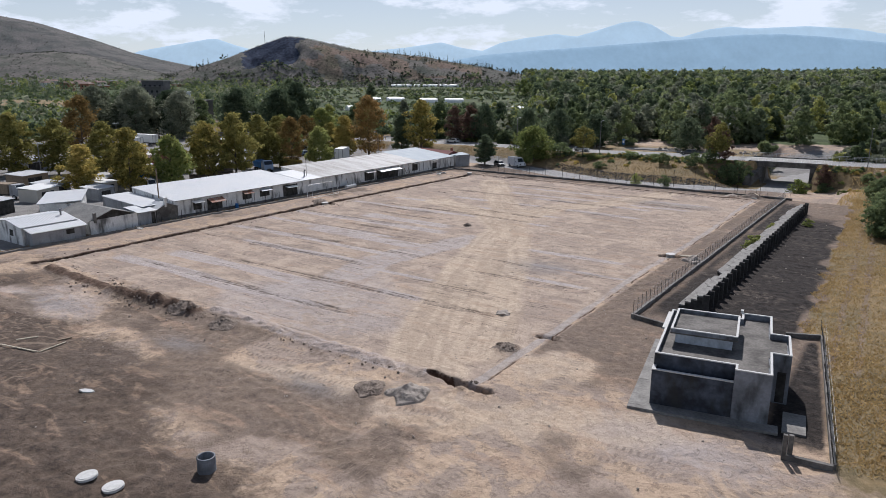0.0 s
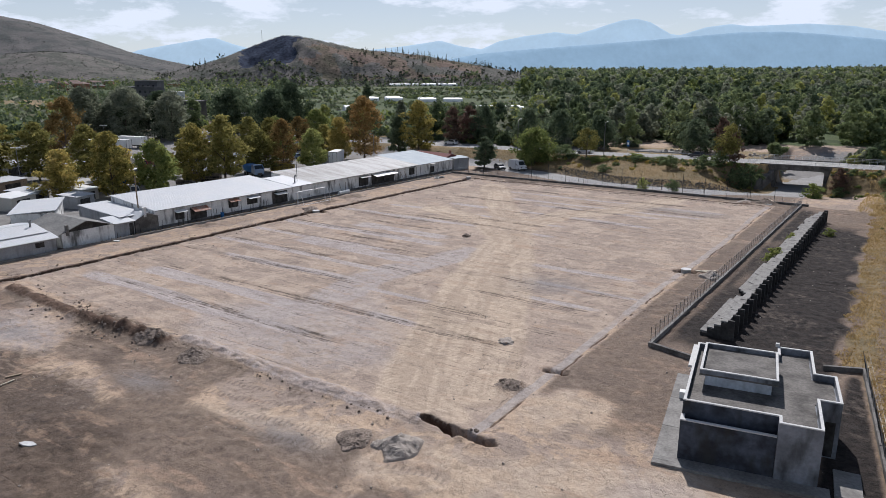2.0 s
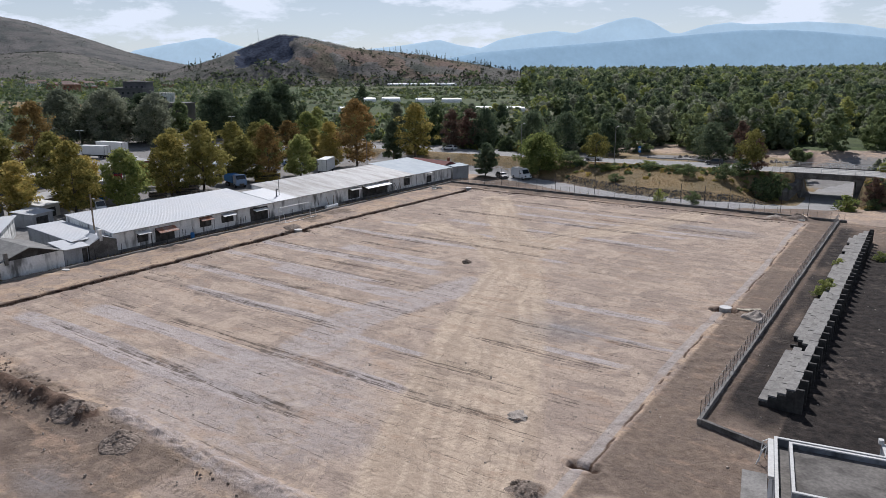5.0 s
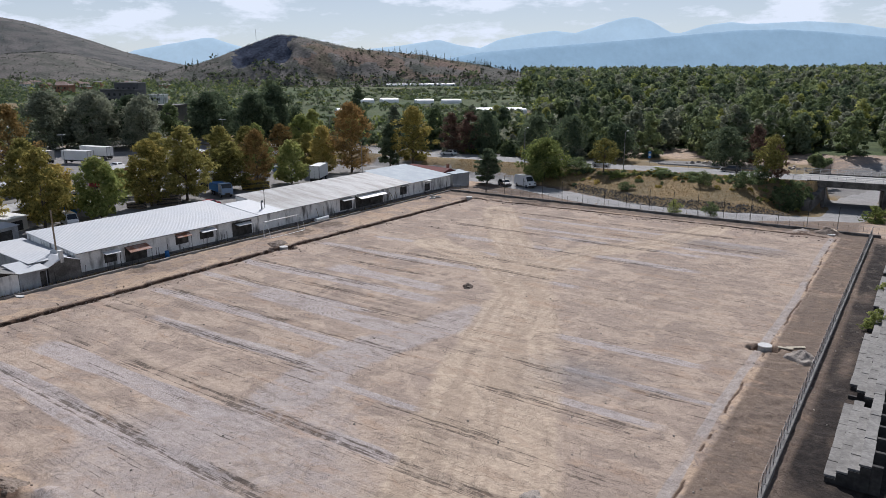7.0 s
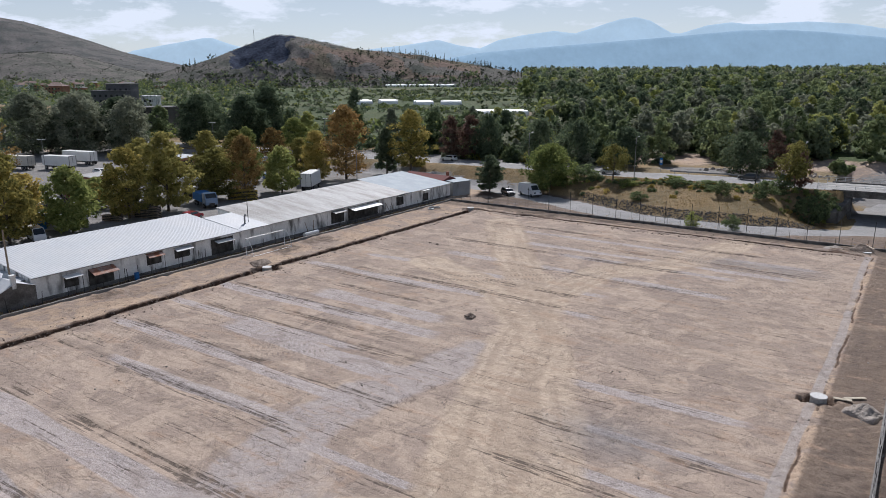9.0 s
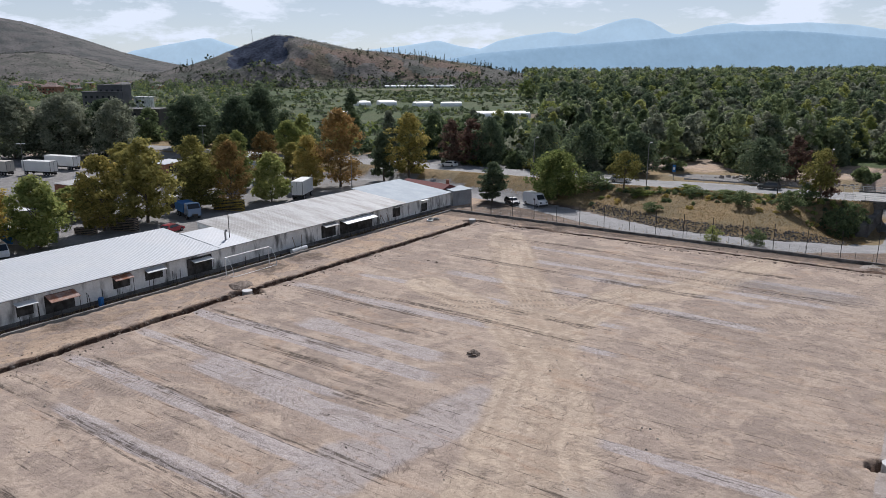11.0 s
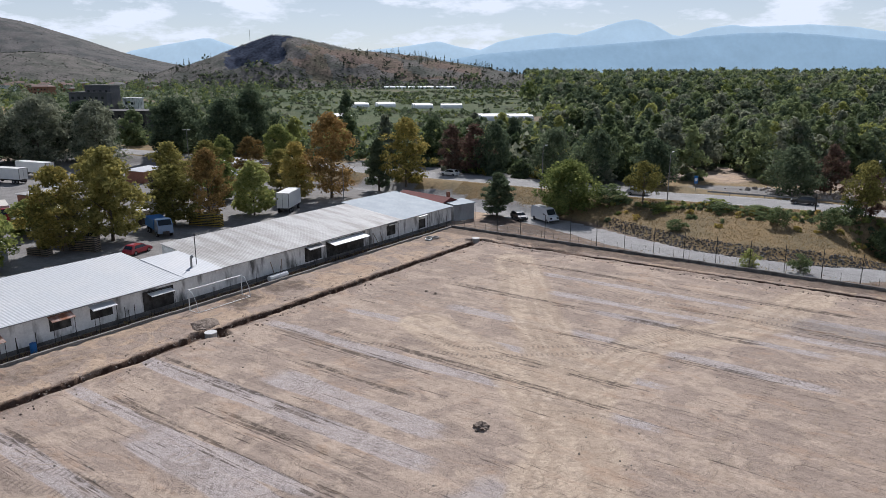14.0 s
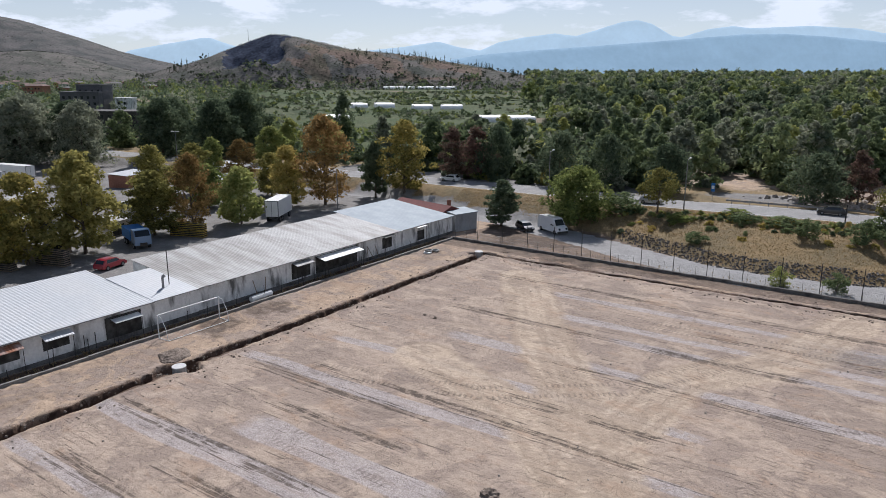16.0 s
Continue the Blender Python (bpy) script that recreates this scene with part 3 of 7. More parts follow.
    # Yard beside the house takes the same dark colour
    burnt = np.maximum(burnt, 0.9 * ss(14.8, 16.2, X) * (1 - ss(-0.4, 0.1, X - (20.0 - 0.15 * (Y + 20.3)))) * ss(-20, -17, Y) * (1 - ss(2, 4, Y)))
    dug_shade = np.clip(1.5 * fbm(X / 2, Y / 2, 261, 3) + 0.12, 0, 1) * np.maximum(1 - ss(0.5, 1.5, near_line(X, Y, [(-66, -24.3), (-51, -25.2), (-37.6, -24.5)])), 0.75 * (1 - ss(0.6, 1.3, np.abs(X + 70.3 + 0.4 * np.sin(Y / 17)))))
    dug_shade = dug_shade * ss(-27, -25, Y) * (1 - ss(80, 81, Y))
    spoil = np.max([np.exp(-(np.hypot(X - hx, Y - hy) / hr) ** 2) for hx, hy, hr in ((-31.9, -25.2, 1.5), (-6.2, -14.6, 1.2), (-38.6, -24.3, 1.6), (-9.4, 82.4, 1.2), (-71, 28.5, 1.4), (-4.8, 27, 1.0), (-70.5, 79.2, 1.2))], axis=0)
    dug_shade = np.maximum(dug_shade, spoil)
    ed = 0.62 * (fbm(X / 1.5, Y / 1.5, 111, 3) - 0.5)
    # Trenches fully dark: dug soil with the trench's shade put into the colour
    dug_shade = np.maximum(dug_shade, (1 - ss(0.5, 0.78, np.abs(X + 70.3 + 0.4 * np.sin(Y / 17) + ed))) * ss(-25, -24, Y) * (1 - ss(79.2, 80, Y)))
    dug_shade = np.maximum(dug_shade, 0.8 * (1 - ss(0.3, 0.6, np.abs(Y - 80.2 + 0.3 * np.sin(X / 13) + ed))) * ss(-71, -70, X) * (1 - ss(-6, -5, X)))
    # Gap between kerb and sheds: dark soil, the gap's shade painted in
    dug_shade = np.maximum(dug_shade, 0.8 * ss(-81.6, -81.2, X) * (1 - ss(-79.4, -79.0, X)) * ss(-40, -30, Y) * (1 - ss(85, 86, Y)))
    # Pit floors likewise, soil and shade in one colour
    for pts, wd in (([(-8.6, -22.6), (-5.3, -23.3)], 0.6), ([(-4.7, -23.3), (-2.9, -23.3)], 0.45), ([(-5.2, -10.1), (-3.9, -9.9)], 0.4), ([(-71.3, 27.6), (-70, 29.4)], 1.0), ([(-71.4, 79.0), (-68.5, 79.9)], 0.7), ([(-5.6, 26.5), (-4.0, 27.1)], 0.6)):
        dug_shade = np.maximum(dug_shade, 1 - ss(wd - 0.25, wd + 0.05, near_line(X, Y, pts)))
    drain = (1 - ss(0.32, 0.48, np.abs(X + 4.9 + 0.2 * np.sin(Y / 9) + 0.3 * ed))) * ss(-24, -23, Y) * (1 - ss(80, 81, Y)) * (0.45 + 0.55 * ss(0.3, 0.5, fbm(X / 3, Y / 6, 163, 3)))
    dug_shade = np.maximum(dug_shade, 0.85 * np.exp(-((X + 4.9 + 0.2 * np.sin(Y / 9) - 0.52 + 0.6 * ed) / 0.14) ** 2) * ss(-24, -23, Y) * (1 - ss(80, 81, Y)) * ss(0.3, 0.5, fbm(X / 2.2, Y / 2.2, 161, 2)))
    rut = 0.0
    for k, t in enumerate(TRACKS):
        d, s_ = along_line(X, Y, t)
        rut = np.maximum(rut, (1 - ss(2.2, 4.0, np.abs(d))) * ss(0.52, 0.66, fbm(d / 0.55 + 0.6 * fbm(s_ / 6, d * 0 + k, 95, 2), s_ / 9, 100 + k, 3)))
    swl = fbm(X / 9 + 1.5 * fbm(X / 6, Y / 6, 401, 2), Y / 9 + 1.5 * fbm(X / 6, Y / 6, 402, 2), 403, 2)
    rut = np.maximum(rut, 0.8 * np.exp(-((np.mod(swl * 26, 1.0) - 0.5) / 0.16) ** 2) * ss(0.54, 0.64, fbm(X / 13, Y / 13, 404, 3)))
    brown = np.maximum(ss(-4.4, -3.6, X) * (1 - ss(18, 22, X)) * ss(-22, -14, Y + 10 * (fbm(X / 6, Y / 6, 301, 3) - 0.5)) * (1 - ss(84, 86, Y)), 0.5 * ss(-79, -78, X) * (1 - ss(-74.5, -71.5, X)) * fbm(X / 3, Y / 8, 302, 3) * 1.3)
    brown = np.maximum(brown, 0.95 * ss(80.8, 82.5, Y + 1.5 * (fbm(X / 5, Y / 5, 305, 2) - 0.5)) * (1 - ss(104, 106, Y)) * ss(-80, -79, X) * (1 - ss(-4, 0, X)))
    brown = brown * (1 - 0.9 * ss(0.3, 0.6, sand))
    brown = np.maximum(brown, ss(-78, -70, X) * (1 - ss(-24.5, -22.5, Y)) * ss(0.4, 0.62, fbm(X / 7, Y / 7, 303, 4)) * 0.9)
    yn = road_near(X)
    asphalt = ss(0, 0.5, Y - yn) * (1 - ss(9.6, 10.1, Y - yn))
    sd = near_line(X, Y, SERVICE)
    asphalt = np.maximum(asphalt, 1 - ss(3.3, 3.9, sd + 0.8 * (fbm(X / 2, Y / 2, 271, 2) - 0.5)))
    lot = (1 - ss(-94.5, -93, X)) * (1 - ss(108, 112, Y)) * (1 - ss(230, 250, -X)) + (1 - ss(-82, -80, X)) * (1 - ss(85, 87, Y)) * (1 - ss(230, 250, -X))
    lot = np.clip(lot, 0, 1)
    lot = np.maximum(lot, (1 - ss(8.5, 10.5, np.abs(Y - (road_near(X) + 17)))) * ss(-150, -140, X) * (1 - ss(-70, -50, X)))
    lot = np.maximum(lot, np.exp(-(((X + 2) / 13) ** 2 + ((Y - 150) / 19) ** 2)) * 1.4)
    lot = np.maximum(lot, np.exp(-(((X + 40) / 14) ** 2 + ((Y - 137) / 5) ** 2)) * 1.2)
    north = ss(-1.0, 1.5, Y - toe(X)) * ss(85.4, 87, Y)
    grass = np.maximum(north * (1 - ss(26, 40, Y - yn + 14 * (fbm(X / 8, Y / 8, 287, 3) - 0.5))), ss(-0.7, 0.9, X - np.where(Y < 4.4, 20.0 - 0.15 * (Y + 20.3), 15.2 - 0.04 * Y) + 4 * (fbm(X / 4, Y / 6, 281, 3) - 0.5) * ss(0, 8, Y)) * ss(-27, -18, Y))
    grass = np.maximum(grass, ss(9, 13, X + 5 * (fbm(X / 4, Y / 4, 283, 3) - 0.5)) * ss(80, 86, Y) * (1 - ss(116, 122, Y)))
    path = np.minimum(np.abs(X - 17.9 + 0.045 * Y), np.abs(X - 19.8 + 0.05 * Y))
    grass = grass * (1 - 0.6 * (1 - ss(0.25, 0.6, path + 0.5 * (fbm(X / 1.5, Y / 4, 285, 3) - 0.5))) * ss(-10, 0, Y))
    grass = np.maximum(grass, 0.8 * ss(0.5, 0.62, fbm(X / 6, Y / 6, 291, 3)) * ss(22, 30, X))
    field = np.maximum(ss(30, 42, Y - yn - 26 * (fbm(X / 9, Y / 9, 311, 3) + 0.4) * ss(-75, -60, X) * (1 - ss(0, 15, X))), ss(235, 260, -X))
    plot = 1 - ss(0.7, 1.0, np.maximum(np.abs(X + 480 - 0.9 * (Y - 172)) / 60, np.abs(Y - 172) / 45))
    field, grass = field * (1 - plot), np.maximum(grass, plot)
    tread, tread_s = np.zeros(X.shape), np.zeros(X.shape)
    for t in TREADS:
        d, s_ = along_line(X, Y, t)
        for o in (-0.95, 0.95):
            near = 1 - ss(0.28, 0.45, np.abs(d - o))
            tread_s = np.where(near > tread, s_, tread_s)
            tread = np.maximum(tread, near * ss(0.38, 0.55, fbm(X / 5, Y / 5, 501, 2)))
    for name, val in (("gravel", gravel), ("mud", mud), ("wet", wet), ("burnt", burnt), ("dug", dug_shade), ("asphalt", asphalt), ("lot", lot), ("dry_grass", grass), ("field", field), ("tracks", tracks), ("pitch", pitch), ("rut", rut), ("brown", brown), ("cuts", cuts), ("tread", tread), ("tread_s", tread_s), ("drain", drain), ("packed", packed)):
        at = me.attributes.new(name, "FLOAT", "POINT")
        at.data.foreach_set("value", np.clip(np.broadcast_to(val, X.shape), 0, 1 if name != "tread_s" else 999).astype(np.float32).ravel())
    me.update()
    me.validate()
    return me


def ground_material():
    m = bpy.data.materials.new("site_soil")
    m.use_nodes = True
    n, l = m.node_tree.nodes, m.node_tree.links
    b = n["Principled BSDF"]
    b.inputs["Specular IOR Level"].default_value = 0.15
    geo = n.new("ShaderNodeNewGeometry")

    def noise_at(scale, detail=6, rough=0.6, stretch=(1, 1, 1)):
        t, mp = n.new("ShaderNodeTexNoise"), n.new("ShaderNodeMapping")
        mp.inputs["Scale"].default_value = stretch
        t.inputs["Scale"].default_value, t.inputs["Detail"].default_value, t.inputs["Roughness"].default_value = scale, detail, rough
        l.new(geo.outputs["Position"], mp.inputs[0])
        l.new(mp.outputs[0], t.inputs["Vector"])
        return t.outputs[0]

    def ramp(v, a, b_, ca=(0, 0, 0), cb=(1, 1, 1)):
        r = n.new("ShaderNodeValToRGB")
        r.color_ramp.elements[0].position, r.color_ramp.elements[1].position = a, b_
        r.color_ramp.elements[0].color, r.color_ramp.elements[1].color = (*ca, 1), (*cb, 1)
        l.new(v, r.inputs[0])
        return r.outputs[0]

    def mix(f, a, c):
        x = n.new("ShaderNodeMixRGB")
        l.new(f, x.inputs[0])
        for k, v in ((1, a), (2, c)):
            if isinstance(v, tuple):
                x.inputs[k].default_value = (*v, 1)
            else:
                l.new(v, x.inputs[k])
        return x.outputs[0]

    def op(kind, a, c):
        x = n.new("ShaderNodeMath")
        x.operation = kind
        for k, v in enumerate((a, c)):
            if isinstance(v, (int, float)):
                x.inputs[k].default_value = v
            else:
                l.new(v, x.inputs[k])
        return x.outputs[0]

    def mask(name, brk, soft=0.18):
        """A mask whose edge breaks up with noise."""
        a = n.new("ShaderNodeAttribute")
        a.attribute_name = name
        s = op("ADD", a.outputs["Fac"], op("MULTIPLY", op("SUBTRACT", brk, 0.5), 0.9))
        return ramp(s, 0.5 - soft, 0.5 + soft)

    fine, mid, large = noise_at(9.0, 8, 0.7), noise_at(1.3, 8, 0.65), noise_at(0.13, 6, 0.6)
    along = noise_at(0.55, 8, 0.65, (0.16, 1.9, 1))
    blots = noise_at(0.42, 7, 0.7)
    thin = noise_at(1.0, 5, 0.6, (0.13, 3.2, 1))

    def strokes(cell, stretch, lo, hi, shift):
        """Patches of short scrape marks; each patch has a direction of its own."""
        wn_, vo_, rot, mp_, nz = n.new("ShaderNodeTexNoise"), n.new("ShaderNodeTexVoronoi"), n.new("ShaderNodeVectorRotate"), n.new("ShaderNodeMapping"), n.new("ShaderNodeTexNoise")
        wn_.inputs["Scale"].default_value, wn_.inputs["Detail"].default_value = 0.3, 3
        l.new(geo.outputs["Position"], wn_.inputs["Vector"])
        va = n.new("ShaderNodeVectorMath")
        va.operation = "MULTIPLY_ADD"
        va.inputs[1].default_value = (5, 5, 0)
        l.new(wn_.outputs["Color"], va.inputs[0])
        l.new(geo.outputs["Position"], va.inputs[2])
        vo_.inputs["Scale"].default_value = cell
        l.new(va.outputs[0], vo_.inputs["Vector"])
        sp_ = n.new("ShaderNodeSeparateColor")
        l.new(vo_.outputs["Color"], sp_.inputs[0])
        rot.rotation_type = "Z_AXIS"
        l.new(va.outputs[0], rot.inputs["Vector"])
        l.new(op("ADD", op("MULTIPLY", sp_.outputs[0], 2.2), shift), rot.inputs["Angle"])
        mp_.inputs["Scale"].default_value = stretch
        l.new(rot.outputs[0], mp_.inputs[0])
        nz.inputs["Scale"].default_value, nz.inputs["Detail"].default_value, nz.inputs["Roughness"].default_value = 1.0, 4, 0.6
        l.new(mp_.outputs[0], nz.inputs["Vector"])
        return ramp(nz.outputs[0], lo, hi), ramp(sp_.outputs[1], 0.5, 0.85)
    swirl_t = n.new("ShaderNodeTexNoise")
    swirl_t.inputs["Scale"].default_value, swirl_t.inputs["Detail"].default_value, swirl_t.inputs["Roughness"].default_value, swirl_t.inputs["Distortion"].default_value = 0.33, 5, 0.55, 2.2
    l.new(geo.outputs["Position"], swirl_t.inputs["Vector"])
    swirl = swirl_t.outputs[0]

    def crease(v, width):
        """Thin lines where a noise crosses its middle."""
        return ramp(op("ABSOLUTE", op("SUBTRACT", v, 0.5), 0), 0.0, width, (1, 1, 1), (0, 0, 0))

    pit_at = n.new("ShaderNodeAttribute")
    pit_at.attribute_name = "pitch"
    furrow = op("MULTIPLY", op("MULTIPLY", crease(noise_at(0.5, 4, 0.6, (0.1, 1.7, 1)), 0.03), ramp(blots, 0.45, 0.62)), pit_at.outputs["Fac"])
    wheel_lines = op("MULTIPLY", crease(swirl, 0.02), ramp(mid, 0.35, 0.6))
    off_pitch = op("SUBTRACT", 1.0, op("MULTIPLY", pit_at.outputs["Fac"], 0.8))
    c = mix(ramp(large, 0.35, 0.65), (0.366, 0.288, 0.233), (0.308, 0.243, 0.2))
    c = mix(op("MULTIPLY", op("MULTIPLY", ramp(along, 0.52, 0.64), 0.22), pit_at.outputs["Fac"]), c, (0.25, 0.2, 0.167))
    patch_t = n.new("ShaderNodeTexNoise")
    patch_t.inputs["Scale"].default_value, patch_t.inputs["Detail"].default_value, patch_t.inputs["Roughness"].default_value, patch_t.inputs["Distortion"].default_value = 0.2, 10, 0.66, 1.1
    l.new(geo.outputs["Position"], patch_t.inputs["Vector"])
    patch = patch_t.outputs[0]
    lumps = noise_at(1.5, 9, 0.72)
    c = mix(op("MULTIPLY", ramp(patch, 0.475, 0.535), 0.85), c, mix(pit_at.outputs["Fac"], (0.47, 0.348, 0.247), (0.448, 0.353, 0.277)))
    c = mix(op("MULTIPLY", op("MULTIPLY", ramp(lumps, 0.54, 0.6), 0.6), off_pitch), c, (0.19, 0.143, 0.112))
    gravel_m = mask("gravel", op("ADD", op("MULTIPLY", mid, 0.5), op("MULTIPLY", thin, 0.5)), 0.16)
    c = mix(op("MULTIPLY", gravel_m, 0.85), c, mix(ramp(fine, 0.4, 0.6), (0.335, 0.292, 0.278), (0.485, 0.432, 0.412)))
    c = mix(op("MULTIPLY", mask("packed", mid, 0.25), 0.85), c, mix(ramp(mid, 0.4, 0.65), (0.405, 0.355, 0.332), (0.36, 0.315, 0.297)))
    c = mix(op("MULTIPLY", mask("tracks", mid, 0.3), 0.85), c, mix(ramp(mid, 0.4, 0.65), (0.465, 0.366, 0.275), (0.55, 0.44, 0.334)))
    c = mix(op("MULTIPLY", mask("brown", mid, 0.3), 0.88), c, mix(ramp(mid, 0.38, 0.66), (0.125, 0.093, 0.073), (0.215, 0.164, 0.128)))
    c = mix(op("MULTIPLY", mask("mud", mid, 0.16), 0.9), c, mix(ramp(mid, 0.35, 0.7), (0.045, 0.034, 0.028), (0.15, 0.11, 0.083)))
    c = mix(op("MULTIPLY", mask("wet", mid, 0.4), 0.6), c, (0.215, 0.2, 0.197))
    # Furrow lines drawn dark: their thin shadow lines are put into the colour
    c = mix(op("MULTIPLY", furrow, 0.22), c, (0.10, 0.078, 0.063))
    c = mix(op("MULTIPLY", mask("rut", fine, 0.2), 0.5), c, (0.335, 0.258, 0.195))
    cut_at = n.new("ShaderNodeAttribute")
    cut_at.attribute_name = "cuts"
    cut = op("MULTIPLY", ramp(op("ADD", thin, op("MULTIPLY", cut_at.outputs["Fac"], 0.14)), 0.615, 0.665), ramp(mid, 0.36, 0.52))
    # Longer cuts as well, shadow painted as a dark soil tone
    c = mix(op("MULTIPLY", cut, op("MULTIPLY", pit_at.outputs["Fac"], 0.85)), c, (0.10, 0.078, 0.063))
    dap = n.new("ShaderNodeTexNoise")
    dap.inputs["Scale"].default_value, dap.inputs["Detail"].default_value, dap.inputs["Roughness"].default_value, dap.inputs["Distortion"].default_value = 0.34, 9, 0.62, 0.7
    dap_m = n.new("ShaderNodeMapping")
    dap_m.inputs["Rotation"].default_value, dap_m.inputs["Scale"].default_value = (0, 0, 0.25), (0.55, 1.5, 1)
    l.new(geo.outputs["Position"], dap_m.inputs[0])
    l.new(dap_m.outputs[0], dap.inputs["Vector"])
    c = mix(op("MULTIPLY", op("MULTIPLY", ramp(dap.outputs[0], 0.55, 0.63), 0.42), pit_at.outputs["Fac"]), c, (0.235, 0.186, 0.153))
    s_fine, s_on = strokes(0.15, (0.28, 3.1, 1), 0.57, 0.66, 0.3)
    s_pale, p_on = strokes(0.12, (0.35, 3.4, 1), 0.55, 0.66, 1.1)
    soil_on = op("MULTIPLY", op("SUBTRACT", 1.0, op("MULTIPLY", gravel_m, 0.7)), ramp(mid, 0.3, 0.55))
    c = mix(op("MULTIPLY", op("MULTIPLY", op("MULTIPLY", s_pale, p_on), pit_at.outputs["Fac"]), op("MULTIPLY", soil_on, 0.5)), c, (0.50, 0.405, 0.32))
    scrape = op("MULTIPLY", op("MULTIPLY", op("MULTIPLY", s_fine, s_on), soil_on), op("ADD", op("MULTIPLY", pit_at.outputs["Fac"], 0.7), 0.3))
    c = mix(op("MULTIPLY", op("MULTIPLY", ramp(thin, 0.32, 0.42, (1, 1, 1), (0, 0, 0)), ramp(blots, 0.4, 0.55)), op("MULTIPLY", pit_at.outputs["Fac"], 0.3)), c, (0.53, 0.44, 0.37))
    c = mix(op("MULTIPLY", scrape, 0.6), c, (0.15, 0.113, 0.09))
    c = mix(op("MULTIPLY", ramp(dap.outputs[0], 0.36, 0.45, (1, 1, 1), (0, 0, 0)), op("MULTIPLY", soil_on, 0.55)), c, (0.39, 0.27, 0.19))
    c = mix(op("MULTIPLY", wheel_lines, 0.5), c, (0.15, 0.12, 0.098))
    c = mix(op("MULTIPLY", mask("drain", fine, 0.2), 0.75), c, mix(ramp(mid, 0.35, 0.65), (0.41, 0.37, 0.345), (0.31, 0.272, 0.25)))
    ta, tb = n.new("ShaderNodeAttribute"), n.new("ShaderNodeAttribute")
    ta.attribute_name, tb.attribute_name = "tread", "tread_s"
    lug = op("MULTIPLY", ta.outputs["Fac"], ramp(op("SINE", op("MULTIPLY", tb.outputs["Fac"], 13.0), 0), 0.0, 0.6))
    c = mix(op("MULTIPLY", lug, 0.42), c, (0.13, 0.104, 0.086))
    # Dug soil, and the painted shade of trench, pits and kerb gap
    c = mix(mask("dug", fine, 0.2), c, mix(ramp(mid, 0.35, 0.65), (0.072, 0.046, 0.034), (0.16, 0.106, 0.077)))
    c = mix(mask("burnt", mid, 0.25), c, mix(ramp(mid, 0.35, 0.75), (0.015, 0.0126, 0.0118), (0.056, 0.045, 0.039)))
    c = mix(op("MULTIPLY", op("MULTIPLY", ramp(patch, 0.52, 0.62), ramp(mid, 0.42, 0.6)), op("MULTIPLY", mask("burnt", mid, 0.25), 0.6)), c, (0.15, 0.12, 0.10))
    grass = mix(ramp(mid, 0.35, 0.68), (0.30, 0.213, 0.112), (0.2, 0.148, 0.08))
    grass = mix(ramp(large, 0.4, 0.6), grass, mix(ramp(mid, 0.35, 0.68), (0.235, 0.18, 0.105), (0.13, 0.108, 0.062)))
    c = mix(mask("dry_grass", mid, 0.2), c, grass)
    field = mix(ramp(noise_at(0.012, 4), 0.42, 0.58), (0.06, 0.09, 0.03), (0.092, 0.105, 0.045))
    field = mix(ramp(noise_at(0.05, 5, 0.6, (0.5, 1.6, 1)), 0.52, 0.6), field, (0.042, 0.062, 0.022))
    field = mix(op("MULTIPLY", ramp(noise_at(0.3, 6, 0.7), 0.45, 0.6), 0.6), field, (0.034, 0.05, 0.019))
    field = mix(ramp(noise_at(0.0085, 3, 0.5, (1, 1.3, 1)), 0.6, 0.66), field, mix(ramp(mid, 0.4, 0.6), (0.20, 0.155, 0.105), (0.15, 0.125, 0.08)))
    c = mix(mask("field", mid, 0.2), c, field)
    c = mix(mask("lot", mid, 0.12), c, mix(ramp(blots, 0.35, 0.7), (0.26, 0.25, 0.238), (0.175, 0.166, 0.158)))
    c = mix(mask("asphalt", fine, 0.12), c, mix(ramp(blots, 0.35, 0.7), (0.34, 0.333, 0.325), (0.26, 0.254, 0.248)))
    hs = n.new("ShaderNodeHueSaturation")
    mr = n.new("ShaderNodeMapRange")
    mr.inputs[1].default_value, mr.inputs[2].default_value, mr.inputs[3].default_value, mr.inputs[4].default_value = 0.3, 0.7, 0.88, 1.12
    cells = []
    for sc_ in (3.2, 9.0):
        vo, vm = n.new("ShaderNodeTexVoronoi"), n.new("ShaderNodeMapping")
        vo.inputs["Scale"].default_value = sc_
        vo.inputs["Randomness"].default_value = 1.0
        l.new(geo.outputs["Position"], vm.inputs[0])
        l.new(vm.outputs[0], vo.inputs["Vector"])
        sep = n.new("ShaderNodeSeparateColor")
        l.new(vo.outputs["Color"], sep.inputs[0])
        cells.append((sep.outputs[0], vo.outputs["Distance"]))
    grit = op("ADD", op("MULTIPLY", fine, 0.62), op("ADD", op("MULTIPLY", cells[0][0], 0.2), op("MULTIPLY", cells[1][0], 0.14)))
    l.new(grit, mr.inputs[0])
    l.new(mr.outputs[0], hs.inputs["Value"])
    l.new(c, hs.inputs["Color"])
    l.new(hs.outputs[0], b.inputs["Base Color"])
    b.inputs["Roughness"].default_value = 0.92
    bp, bp2 = n.new("ShaderNodeBump"), n.new("ShaderNodeBump")
    bp.inputs["Strength"].default_value, bp.inputs["Distance"].default_value = 0.7, 0.19
    bp2.inputs["Strength"].default_value, bp2.inputs["Distance"].default_value = 0.9, 0.06
    on_pitch = n.new("ShaderNodeAttribute")
    on_pitch.attribute_name = "pitch"
